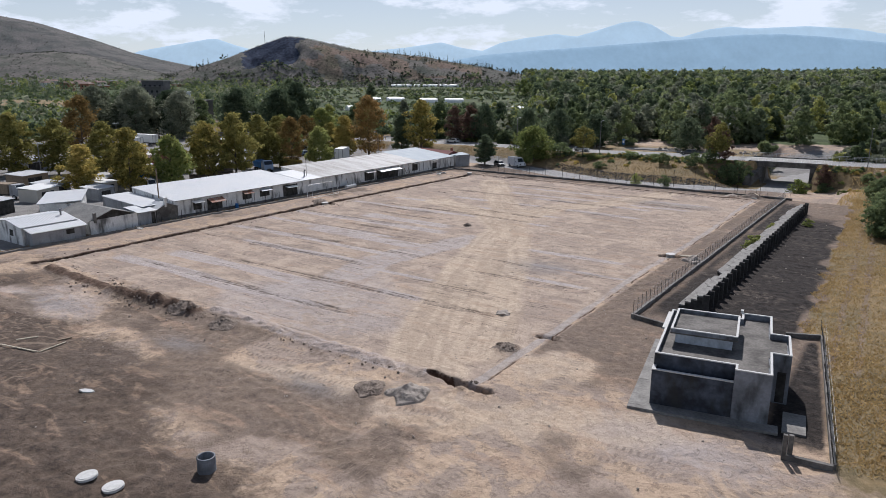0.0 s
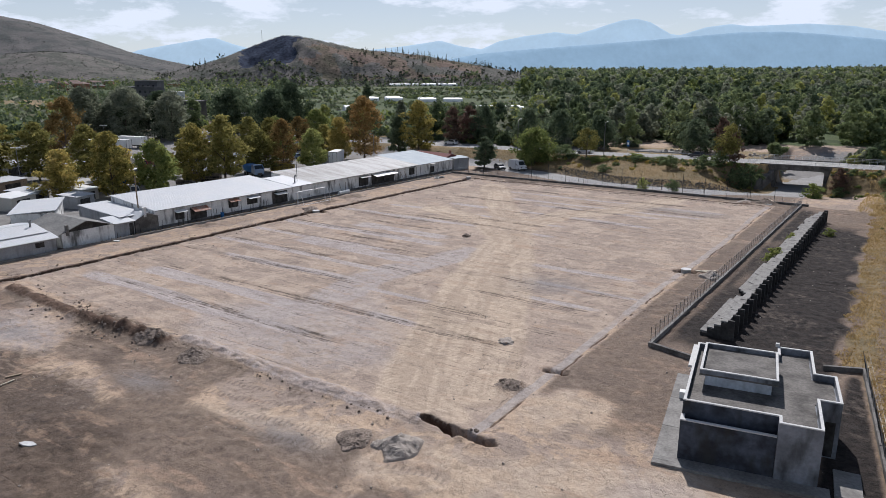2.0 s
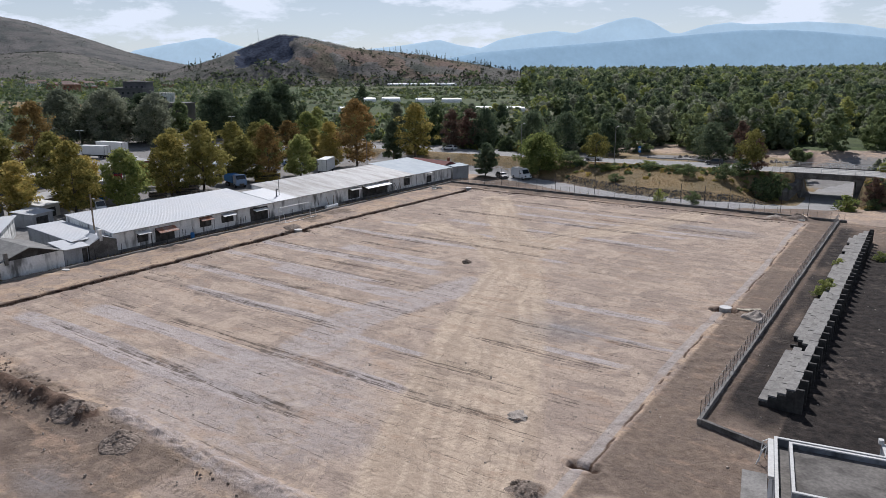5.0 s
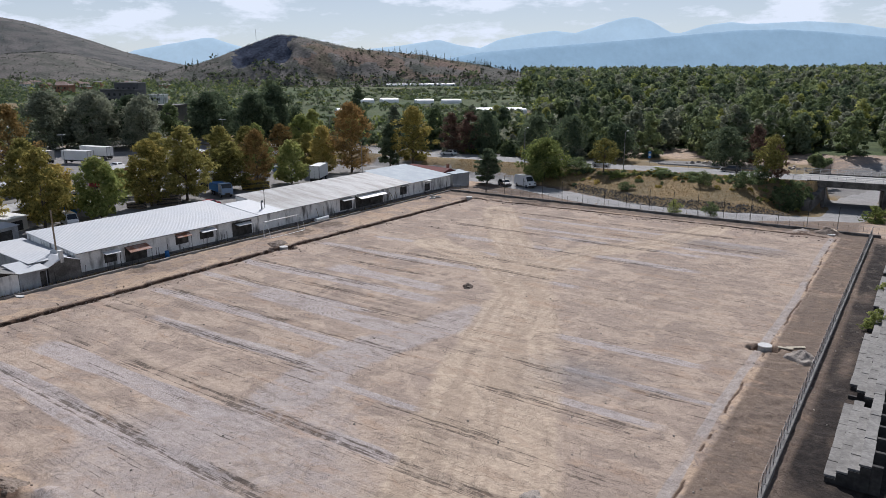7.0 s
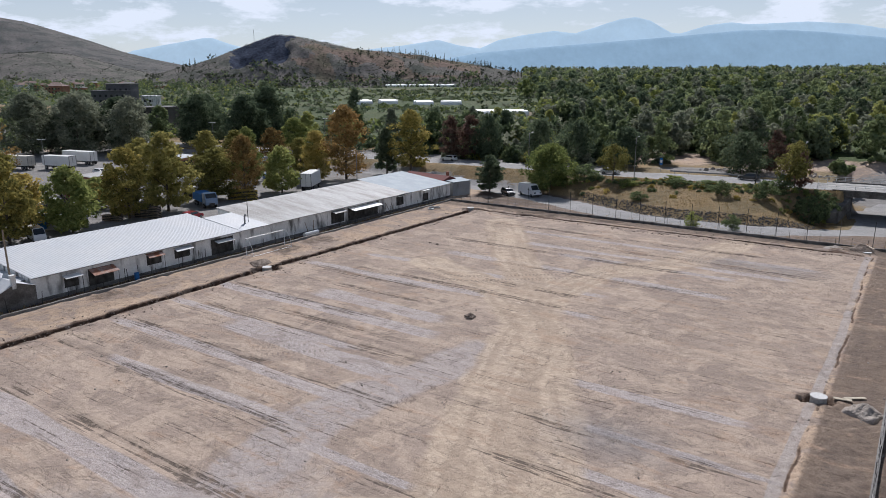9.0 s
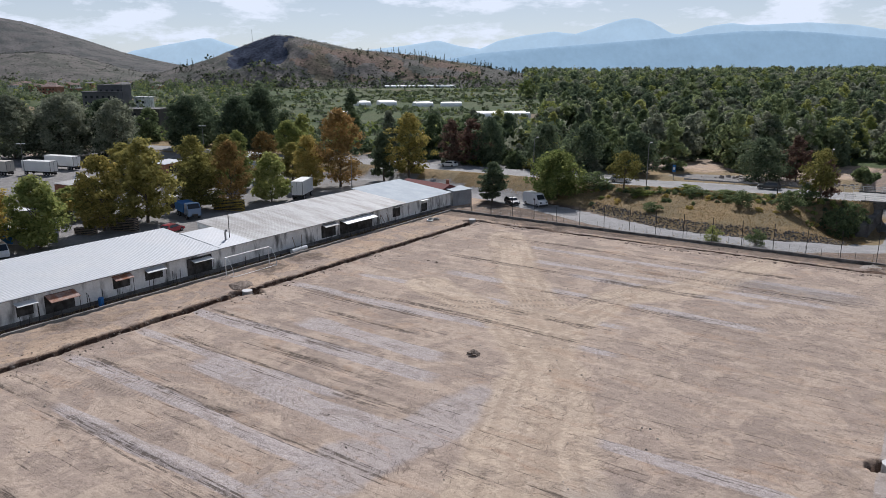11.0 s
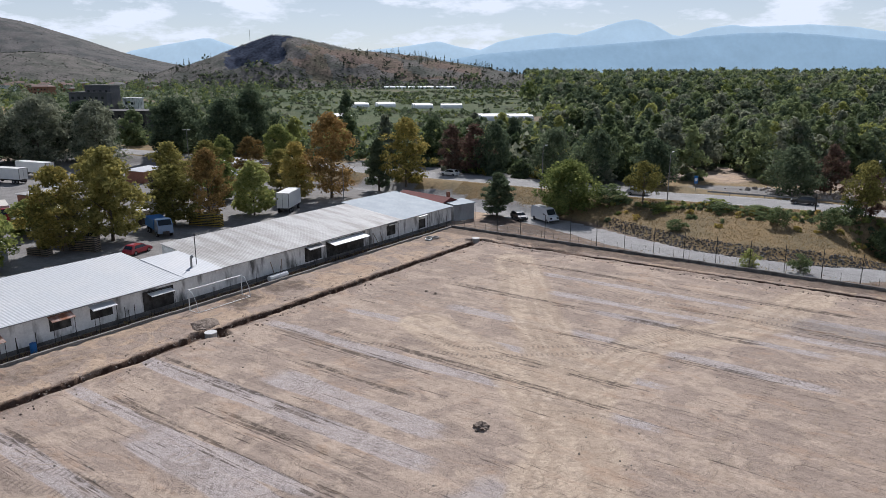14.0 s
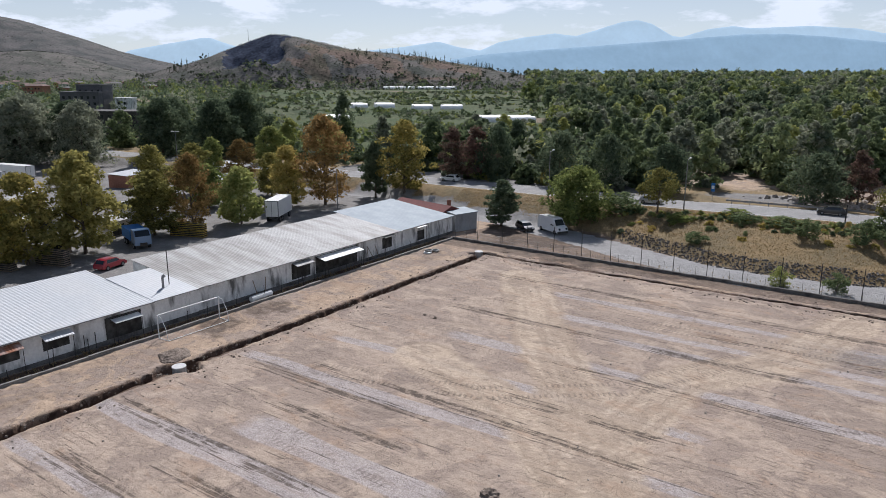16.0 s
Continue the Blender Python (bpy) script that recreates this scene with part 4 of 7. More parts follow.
    rough = op("ADD", op("MULTIPLY", lumps, 0.75), op("ADD", op("MULTIPLY", swirl, 0.5), op("MULTIPLY", patch, 0.5)))
    l.new(op("ADD", op("ADD", op("MULTIPLY", rough, op("SUBTRACT", 1.0, op("MULTIPLY", on_pitch.outputs["Fac"], 0.6))), op("MULTIPLY", along, op("MULTIPLY", on_pitch.outputs["Fac"], 0.38))), op("MULTIPLY", op("ADD", op("ADD", op("ADD", furrow, wheel_lines), cut), scrape), -0.2)), bp.inputs["Height"])
    l.new(op("SUBTRACT", op("ADD", fine, op("MULTIPLY", cells[1][0], 0.35)), op("MULTIPLY", cells[0][1], 0.5)), bp2.inputs["Height"])
    l.new(bp.outputs[0], bp2.inputs["Normal"])
    l.new(bp2.outputs[0], b.inputs["Normal"])
    return m


ground = new("ground", ground_mesh())
ground.data.materials.append(ground_material())
tagged(ground, "bare levelled soil and gravel with ruts, dry grass and fields beyond", "ground", kind="structure")


def ground_z(x, y):
    return float(relief(np.array([[float(x)]]), np.array([[float(y)]]))[0, 0])


def soil_z(x, y):
    """Height of the rough site surface."""
    return ground_z(x, y) + float(site_relief(np.array([[float(x)]]), np.array([[float(y)]]))[0, 0])


# ---------- hills and far mountains ----------
CAM0 = Vector((22.5, -66.0, 23.6))
AHEAD = Vector((-0.570, 0.822, 0)).normalized()
ASIDE = Vector((0.822, 0.570, 0)).normalized()


SLOPES = {}


def ridge(name, profile, dist, depth, base, material, seed, rough, label, steps=(160, 40), foot=0.0):
    """A range of hills whose skyline follows (sideways, up) in units of its distance."""
    us = np.array([p[0] for p in profile])
    hs = np.array([p[1] for p in profile])
    u = np.linspace(us[0], us[-1], steps[0])
    v = np.linspace(-1, 1, steps[1])
    U, V = np.meshgrid(u, v)
    top = CAM0.z + np.interp(U, us, hs) * dist
    shape = np.cos(np.clip(np.abs(V), 0, 1) * math.pi / 2) ** 1.25
    fold = fbm(U * dist / (depth * 0.35) + 7, V * 2.6 + 3, seed, 5) - 0.5
    fine = fbm(U * dist / (depth * 0.06), V * 14, seed + 9, 4) - 0.5
    H = base + (top - base) * np.clip(shape + rough * fold * np.abs(np.sin(V * math.pi)) * 1.3, 0, 2) + rough * 0.1 * (top - base) * fine - foot * (1 - shape)
    D = dist + V * depth
    side = U * (dist + 0.35 * V * depth) / D
    H = np.minimum(H, CAM0.z + np.interp(side, us, hs) * D)
    P = np.array(CAM0)[None, None, :] * np.array([1, 1, 0]) + D[..., None] * np.array(AHEAD) + (U * (dist + 0.35 * V * depth))[..., None] * np.array(ASIDE)
    P[..., 2] = H
    if name == "hill_2":
        # quarry: a bench cut back into the slope
        px = 784 + 1243 * side
        cut = ss(436, 456, px) * (1 - ss(526, 545, px)) * ss(-0.74, -0.62, V) * (1 - ss(-0.26, -0.16, V))
        P[..., 2] = H - cut * 12 * np.sin(np.clip((V + 0.74) / 0.58, 0, 1) * math.pi) + cut * 3 * (fbm(U * 300, V * 22, 3, 3) - 0.5)
    me = bpy.data.meshes.new(name)
    nx, ny = steps
    i = np.arange(nx * ny).reshape(ny, nx)
    q = np.stack([i[:-1, :-1], i[:-1, 1:], i[1:, 1:], i[1:, :-1]], -1).reshape(-1, 4)
    me.from_pydata(P.reshape(-1, 3).tolist(), [], q.tolist())
    me.shade_smooth()
    me.materials.append(material)
    SLOPES[name] = P
    return tagged(new(name, me), label, "hill", kind="structure")


def px_profile(pts):
    return [((x - 784) / 1243.0, (134.3 - y) / 1243.0) for x, y in pts]


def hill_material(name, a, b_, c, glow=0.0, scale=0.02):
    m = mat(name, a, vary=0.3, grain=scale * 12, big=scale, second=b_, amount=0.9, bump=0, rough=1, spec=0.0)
    # glow: distance haze and soft fold shading emitted as a noisy blue
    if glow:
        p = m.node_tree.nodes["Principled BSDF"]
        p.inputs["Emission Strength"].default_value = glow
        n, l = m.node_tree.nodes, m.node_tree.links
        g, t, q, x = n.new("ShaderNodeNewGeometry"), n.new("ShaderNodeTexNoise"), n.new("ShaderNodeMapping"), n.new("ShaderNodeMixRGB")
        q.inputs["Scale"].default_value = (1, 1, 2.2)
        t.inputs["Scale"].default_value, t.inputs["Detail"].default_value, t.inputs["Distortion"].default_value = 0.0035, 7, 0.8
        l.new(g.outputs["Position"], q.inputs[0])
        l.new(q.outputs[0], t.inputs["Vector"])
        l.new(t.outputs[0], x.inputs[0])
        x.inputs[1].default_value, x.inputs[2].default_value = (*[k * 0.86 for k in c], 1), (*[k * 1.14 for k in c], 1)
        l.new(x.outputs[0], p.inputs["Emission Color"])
    return m


# Hillside colours are lifted and cooled to hold some distance haze
M_HILL = hill_material("scrub_hillside", (0.172, 0.16, 0.148), (0.10, 0.107, 0.092), None, scale=0.03)
M_HILL2 = hill_material("scrub_hillside_far", (0.158, 0.15, 0.145), (0.10, 0.107, 0.103), None, scale=0.015)
# The mountains' haze is painted: a blue emission over a dull base
M_MOUNT = hill_material("mountain_haze_glow", (0.10, 0.13, 0.16), (0.08, 0.11, 0.14), (0.335, 0.50, 0.66), 0.78, 0.002)
M_MOUNTF = hill_material("far_mountain_haze_glow", (0.10, 0.13, 0.16), (0.09, 0.12, 0.15), (0.47, 0.63, 0.77), 0.88, 0.002)
ridge("hill_1", px_profile([(-420, 70), (-200, 48), (-60, 44), (35, 38), (90, 47), (150, 65), (200, 80), (250, 97), (300, 109), (350, 119), (430, 131)]), 3000, 800, 4, M_HILL2, 3, 0.3, "long scrub-covered hill with dry slopes", (220, 70))
ridge("hill_3", px_profile([(-700, 118), (-420, 96), (-200, 101), (0, 107), (60, 100), (120, 97), (170, 101), (220, 112), (260, 123), (300, 132), (330, 138)]), 1400, 300, 6, M_HILL, 41, 0.35, "low tan foothill dotted with scrub", (220, 60))
ridge("hill_2", px_profile([(320, 132), (350, 124), (380, 117), (420, 104), (450, 93), (480, 82), (515, 71), (540, 72), (600, 84), (640, 93), (700, 98), (760, 104), (800, 112), (850, 119), (890, 127), (940, 134)]), 1080, 190, 6, M_HILL, 17, 0.4, "low hill with a quarry cut and reddish dry slopes", (220, 60))
hq = scene.objects["hill_2"].data
hq.materials.append(mat("quarry_rock", (0.062, 0.072, 0.1), vary=0.4, grain=0.25, big=0.05, second=(0.038, 0.044, 0.062), amount=0.9, bump=0, rough=1, spec=0.0))
hq.materials.append(mat("reddish_dry_slope", (0.20, 0.155, 0.13), vary=0.35, grain=0.3, big=0.03, second=(0.12, 0.118, 0.085), amount=0.8, bump=0, rough=1, spec=0.0))
_nu = 219
for poly in hq.polygons:
    r_, c_ = divmod(poly.index, _nu)
    pxx, vv = 320 + 620 * (c_ + 0.5) / _nu, -1 + 2 * (r_ + 0.5) / 59
    pxx = 784 + (pxx - 784) * (1080 + 66.5 * vv) / (1080 + 190 * vv)
    if 442 + 14 * noise.noise((vv * 9, 0, 4)) < pxx < 536 - 60 * max(0.0, -0.45 - vv) + 22 * noise.noise((vv * 7, 3, 1)) and -0.72 + 0.08 * noise.noise((pxx / 14, 1, 1)) < vv < -0.17 + 0.08 * noise.noise((pxx / 12, 5, 1)):
        poly.material_index = 1
    elif 560 + 20 * math.sin(r_) < pxx < 850 and -0.75 < vv < 0 and noise.noise((pxx / 45, vv * 4, 2)) > -0.12:
        poly.material_index = 2
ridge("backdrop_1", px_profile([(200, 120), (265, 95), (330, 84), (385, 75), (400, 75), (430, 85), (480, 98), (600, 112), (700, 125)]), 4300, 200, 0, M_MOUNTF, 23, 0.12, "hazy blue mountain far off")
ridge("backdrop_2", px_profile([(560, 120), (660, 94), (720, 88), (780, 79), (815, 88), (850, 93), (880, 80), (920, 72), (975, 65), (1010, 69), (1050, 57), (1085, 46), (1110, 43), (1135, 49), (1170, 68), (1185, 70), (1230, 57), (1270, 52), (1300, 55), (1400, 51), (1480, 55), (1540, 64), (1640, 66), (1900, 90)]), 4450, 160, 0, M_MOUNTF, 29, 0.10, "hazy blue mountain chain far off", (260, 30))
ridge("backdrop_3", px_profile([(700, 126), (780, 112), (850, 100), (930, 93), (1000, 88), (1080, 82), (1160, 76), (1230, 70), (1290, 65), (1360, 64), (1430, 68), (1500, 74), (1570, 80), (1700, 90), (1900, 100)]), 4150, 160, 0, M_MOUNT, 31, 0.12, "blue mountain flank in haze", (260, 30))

# ---------- kerbs, low walls and fences round the pitch ----------
def kerb(name, a, b, w_, h, material, label):
    g = Geo()
    a, b = Vector((*a, 0)), Vector((*b, 0))
    d = (b - a).normalized()
    nrm = Vector((-d.y, d.x, 0)) * w_ / 2
    n = max(1, int((b - a).length / 2.5))
    for k in range(n):
        p, q = a.lerp(b, k / n), a.lerp(b, (k + 1) / n) - d * 0.015
        dz = 0.03 * math.sin(k * 1.7)
        g.hexa([(v.x, v.y) for v in (p - nrm, q - nrm, q + nrm, p + nrm)], -0.5, h + dz)
    return solid(name, g, material, label, "kerb", kind="structure")


kerb("kerb_west", (-79.1, -60), (-79.1, 85.6), 0.26, 0.3, M_SEAT, "long weathered concrete kerb beside the sheds")
kerb("kerb_north", (-79.2, 85.4), (1.2, 85.0), 0.3, 0.42, M_CONCD, "long weathered concrete kerb under the wire fence")
kerb("low_wall_east", (0, -0.15), (0, 84.5), 0.28, 0.42, M_SEAT, "low concrete wall carrying a wire fence")
kerb("low_wall_south", (0.16, 0), (5.2, -1.4), 0.28, 0.42, M_CONCD, "low concrete wall beside the bare building")
kerb("low_wall_yard", (13.6, 3.1), (16.4, 4.3), 0.28, 0.42, M_CONCD, "low concrete wall closing a yard")
kerb("low_wall_yard_east", (20.2, -20.3), (16.5, 4.4), 0.28, 0.4, M_CONCD, "low concrete wall carrying a wire fence")
kerb("low_wall_yard_south", (17.5, -20.7), (20.2, -20.4), 0.3, 0.4, M_CONCD, "low concrete wall beside a gate post")


def wire_fence(name, a, b, base, height, spacing, label, post_r=0.03, mesh_h=None, cell=0.22, lean=0.0, extra=0.0):
    """Posts with a wire netting between them."""
    f = thing(name, label, "fence")
    a, b = Vector((*a, 0)), Vector((*b, 0))
    d = (b - a).normalized()
    L = (b - a).length
    side = Vector((-d.y, d.x, 0))
    n = int(round(L / spacing))
    rnd = random.Random(len(name))
    for k in range(n + 1):
        p = a + d * (L * k / n)
        t = side * (lean + rnd.uniform(-0.06, 0.06)) + d * rnd.uniform(-0.05, 0.05)
        g = Geo().tube((p.x, p.y, base), (p.x + t.x, p.y + t.y, base + height + extra * (k % 3 == 0)), post_r, 5)
        part("post", g, M_STEELD, f)
    mh = mesh_h or height
    g = Geo()
    m = int(L / cell)
    rise = int(mh / cell) * cell
    for k in range(m):
        s0 = k * cell
        for sg in (1, -1):
            s1 = s0 + sg * rise
            q0, q1, z0, z1 = s0, s1, 0.0, rise
            if s1 < 0:
                q1, z1 = 0.0, s0
            if s1 > L:
                q1, z1 = L, L - s0
            p, q = a + d * q0 + side * lean * 0, a + d * q1 + side * lean * (z1 / max(mh, 0.1))
            g.tube((p.x, p.y, base), (q.x, q.y, base + z1), 0.0045, 3)
    for z in (0.05, mh * 0.5, mh):
        g.tube((a.x, a.y, base + z), (b.x, b.y, base + z), 0.007, 3)
    part("netting", g, M_STEEL, f, "thin wire netting")
    return f


wire_fence("wire_fence", (0, 0.1), (0, 84.2), 0.38, 1.45, 1.25, "low wire fence with thin dark posts on a concrete wall", 0.022)
wire_fence("wire_fence", (-78.6, 85.4), (0.8, 85.0), 0.3, 1.25, 2.1, "sagging wire fence on a kerb beside the lane", 0.02, cell=0.3)
wire_fence("wire_fence", (20.2, -20.2), (16.6, 4.2), 0.35, 1.6, 1.9, "leaning wire fence round the yard", 0.03, lean=0.35)
tall = thing("ball_stop_fence", "row of tall thin steel posts behind the goal", "fence", group="")
for k in range(17):
    x = -74.5 + 4.35 * k
    part("post", Geo().tube((x, 85.55, 0.2), (x + 0.05 * math.sin(k * 2.1), 85.55 + 0.08 * math.sin(k), 4.2), 0.045, 6), M_STEELD, tall)

# ---------- concrete bleachers ----------
def bleachers():
    t = thing("bleachers", "stepped concrete bleachers with weathered slabs on toothed ribs", "bleachers")
    rnd = random.Random(4)
    y0, bay, n = 5.8, 1.98, 33
    rib = Geo()
    steps = [(2.85 + 0.60 * k, 0.32 + 0.42 * k) for k in range(4)]
    for i in range(n + 1):
        y = y0 + bay * i
        g = Geo()
        for k, (x, z) in enumerate(steps):
            g.box(x + 0.02, y - 0.11, -0.1, x + 0.60 + (0.02 if k < 3 else 0.0), y + 0.11, z - 0.02)
        g.box(5.27, y - 0.13, -0.1, 5.85, y + 0.13, 1.9 + rnd.uniform(-0.05, 0.08))
        part("rib", g, M_RIBSHADE, t)
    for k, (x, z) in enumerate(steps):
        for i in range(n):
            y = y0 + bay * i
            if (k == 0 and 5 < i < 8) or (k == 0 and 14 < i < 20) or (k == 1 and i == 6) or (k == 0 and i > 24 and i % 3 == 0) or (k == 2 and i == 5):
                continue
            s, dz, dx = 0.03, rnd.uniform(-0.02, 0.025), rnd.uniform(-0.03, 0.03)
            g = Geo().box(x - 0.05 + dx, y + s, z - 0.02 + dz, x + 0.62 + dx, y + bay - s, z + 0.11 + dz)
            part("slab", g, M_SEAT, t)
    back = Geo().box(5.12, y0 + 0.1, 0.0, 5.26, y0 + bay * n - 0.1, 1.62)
    part("back_wall", back, M_RIBSHADE, t)
    return t


bleachers()

# ---------- flat-roofed bare building ----------
def ring_wall(pts, z0, z1, w_):
    """Walls along a closed outline that runs counter-clockwise, set inwards by w_."""
    g = Geo()
    n = len(pts)
    P = [Vector((*p, 0)) for p in pts]
    inner = []
    for i in range(n):
        a, b, c = P[i - 1], P[i], P[(i + 1) % n]
        d0, d1 = (b - a).normalized(), (c - b).normalized()
        n0, n1 = Vector((-d0.y, d0.x, 0)), Vector((-d1.y, d1.x, 0))
        inner.append(b + (n0 + n1) * w_ / (1 + n0.dot(n1)))
    for i in range(n):
        j = (i + 1) % n
        g.add([(*P[i].xy, z0), (*P[j].xy, z0), (*inner[j].xy, z0), (*inner[i].xy, z0), (*P[i].xy, z1), (*P[j].xy, z1), (*inner[j].xy, z1), (*inner[i].xy, z1)],
              [(0, 1, 5, 4), (2, 3, 7, 6), (4, 5, 6, 7), (3, 2, 1, 0)])
    return g


def bare_house():
    h = thing("changing_room_building", "unfinished flat-roofed concrete building with pale parapet copings", "building", (7.735, -17.258, 0), 10.5)
    main = [(0, 0), (5.55, 0), (5.55, -0.95), (7.95, -0.95), (7.95, 3.4), (9.25, 3.4), (9.25, 7.9), (7.95, 7.9), (7.95, 12.3), (5.6, 12.3), (5.6, 10.75), (0, 10.75)]
    part("wall", Geo().hexa(main, -0.3, 3.35), M_PARAPET, h, "grey rendered wall with dark water stains")
    part("stained_face", Geo().box(0.0, -0.006, 2.6, 5.55, -0.002, 3.82), M_STAINSHADE, h, "slate-blue stained face, darkened for its shade")
    part("parapet", ring_wall(main, 3.352, 3.82, 0.16), M_PARAPET, h)
    part("coping", ring_wall(main, 3.824, 3.9, 0.17), M_COPING, h, "pale concrete coping")
    part("roof_slab", Geo().hexa([(0.21, 0.21), (5.7, 0.21), (5.7, -0.7), (7.7, -0.7), (7.7, 3.6), (9.0, 3.6), (9.0, 7.7), (7.7, 7.7), (7.7, 12.05), (5.85, 12.05), (5.85, 10.5), (0.21, 10.5)], 3.356, 3.42), M_ROOFDUST, h, "dusty dark flat roof")
    low = [(-0.02, -0.85), (5.53, -0.85), (5.53, -0.004), (-0.02, -0.004)]
    part("front_wall", Geo().hexa(low, -0.3, 2.5), M_STAINSHADE, h, "stained front wall, darkened for its shade")
    part("front_parapet", Geo().box(-0.02, -0.85, 2.504, 5.53, -0.66, 2.84).box(-0.02, -0.655, 2.504, 0.17, -0.01, 2.84), M_STAINSHADE, h)
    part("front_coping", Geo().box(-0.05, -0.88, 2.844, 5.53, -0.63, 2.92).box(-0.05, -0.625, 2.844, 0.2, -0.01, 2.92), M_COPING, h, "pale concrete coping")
    part("upper_wall", Geo().box(1.0, 3.95, 3.424, 5.15, 8.4, 4.3), M_PALEWALL, h, "pale blue-grey rendered wall")
    up = [(0.65, 3.4), (5.5, 3.4), (5.5, 8.7), (0.65, 8.7)]
    part("upper_slab", Geo().hexa(up, 4.304, 4.42), M_ROOFDUST, h)
    part("upper_parapet", ring_wall(up, 4.424, 4.68, 0.16), M_PARAPET, h)
    part("upper_coping", ring_wall(up, 4.684, 4.75, 0.16), M_COPING, h, "pale concrete coping")
    part("ledge", Geo().box(-0.3, 6.5, 3.45, -0.005, 10.9, 3.62), M_COPING, h)
    part("corner_block", Geo().box(5.45, 12.1, 3.905, 5.7, 12.4, 4.15), M_COPING, h)
    part("doorway", Geo().box(7.955, 0.2, 0.1, 7.965, 1.2, 2.2), M_DARK, h, "dark open doorway")
    part("doorway", Geo().box(8.4, 3.392, 0.1, 9.0, 3.398, 2.5), M_DARK, h, "dark open doorway")
    return h


bare_house()
apron = Geo()
for k in range(6):
    y = -1.5 + 2.4 * k
    apron.box(-1.45, y, -0.2, 0.0 if k else -0.03, y + 2.37, 0.2 - 0.012 * (k % 2))
apron.box(-1.45, -2.0, -0.2, 8.6, -0.86, 0.19)
solid("apron", apron, M_SEAT, "cracked concrete apron round the bare building", "pavement", kind="structure", m=pose(7.735, -17.258, 0, 0, 0, 10.5))
slab_e = solid("concrete_slab", Geo().box(-0.75, -1.6, -0.1, 0.75, 1.6, 0.14), M_SEAT, "loose concrete slab lying in the yard", "slab", m=pose(17.2, -15.3, 0, 0, 0, 8))
solid("white_box", Geo().box(-0.2, -0.3, 0.0, 0.2, 0.3, 0.5), M_PAINTW, "small white meter box on the apron", "box", m=pose(5.55, -9.1, 0.2, 0, 0, 10))
gp = thing("gate_post", "rough concrete gate posts at the yard wall", "post", (17.4, -20.7, 0), 12)
part("post", Geo().box(-0.12, -0.12, -0.2, 0.12, 0.12, 1.75), M_CONCD, gp)
part("post", Geo().box(0.22, 0.05, -0.2, 0.5, 0.3, 1.7), M_CONCD, gp)
gf = thing("broken_gate", "bent white steel gate frame leaning by the wall", "gate", (4.6, -3.0, 0), 15)
gg = Geo()
for p, q in (((0, 0, 0), (0.1, 0, 1.5)), ((0.1, 0, 1.5), (0.5, 0.6, 1.4)), ((0.5, 0.6, 1.4), (0.4, 0.7, 0)), ((0.05, 0, 0.8), (0.45, 0.65, 0.8)), ((-0.2, -0.4, 0), (0.3, 0.1, 1.2))):
    gg.tube(p, q, 0.035)
part("gate_frame", gg, M_PAINTW, gf)

# ---------- long row of sheds ----------
# A flat panel on the wall; the opening's inner shade is only its dark colour
def window_hole(s, y0, y1, z0, z1, x, label="dark open shop window"):
    part("window", Geo().box(x, y0, z0, x + 0.012, y1, z1), M_DARK, s, label)


def awning(s, y0, y1, x, z, out, drop, material, label):
    a = part("awning", corrugated(x + out, x, y0, y1, z - drop, z, 0.25, 0.02, 0.03), material, s, label)
    for y in (y0 + 0.1, y1 - 0.1):
        part("awning_post", Geo().tube((x + out - 0.1, y, -0.05), (x + out - 0.1, y, z - drop - 0.05), 0.03, 5), M_STEELD, a)
    return a


def shed(label, y0, y1, xf, xb, zf, zb, roof_mat, wall_mat=M_WHITE, pitch=0.35, amp=0.03, over=0.35):
    s = thing("shed", label, "shed", group="row of sheds")
    vs = [(xf, y0, -0.3), (xf, y1, -0.3), (xb, y1, -0.3), (xb, y0, -0.3), (xf, y0, zf - 0.12), (xf, y1, zf - 0.12), (xb, y1, zb - 0.12), (xb, y0, zb - 0.12)]
    part("wall", Geo().add(vs, [(0, 1, 5, 4), (1, 2, 6, 5), (2, 3, 7, 6), (3, 0, 4, 7), (4, 5, 6, 7), (3, 2, 1, 0)]), wall_mat, s, "stained white rendered wall")
    k = (zb - zf) / (xf - xb)
    # Band added along the wall foot to carry its dark damp stains
    part("plinth", Geo().box(xf + 0.002, y0, -0.3, xf + 0.05, y1, 0.42), M_CONCD, s, "added dark band for damp stains along the wall foot")
    part("roof", corrugated(xf + over, xb - 0.3, y0 - 0.05, y1 + 0.02, zf - k * over, zb + k * 0.3, pitch, amp), roof_mat, s)
    part("gutter", Geo().tube((xf + over, y0, zf - k * over - 0.06), (xf + over, y1, zf - k * over - 0.06), 0.05, 5), M_STEEL, s)
    return s


XF = -81.25
s1 = shed("long shed with a bright ribbed sheet roof and stained white wall", 4.0, 33.6, XF, -93.2, 3.05, 4.25, M_TIN)
awning(s1, 7.5, 9.6, XF, 2.45, 0.9, 0.25, M_PAINTW, "small white sheet awning")
window_hole(s1, 7.7, 9.4, 0.9, 2.2, XF + 0.004)
awning(s1, 10.7, 13.9, XF, 2.45, 1.3, 0.55, M_RUST, "rusty sheet awning")
window_hole(s1, 10.6, 13.8, 0.2, 2.5, XF + 0.004)
awning(s1, 18.3, 20.6, XF, 2.75, 0.9, 0.4, M_RUST, "red rusty awning")
window_hole(s1, 18.4, 20.5, 1.2, 2.5, XF + 0.004)
awning(s1, 22.4, 25.0, XF, 2.7, 0.9, 0.35, M_TIN, "small ribbed sheet awning")
window_hole(s1, 22.5, 24.9, 1.2, 2.4, XF + 0.004)
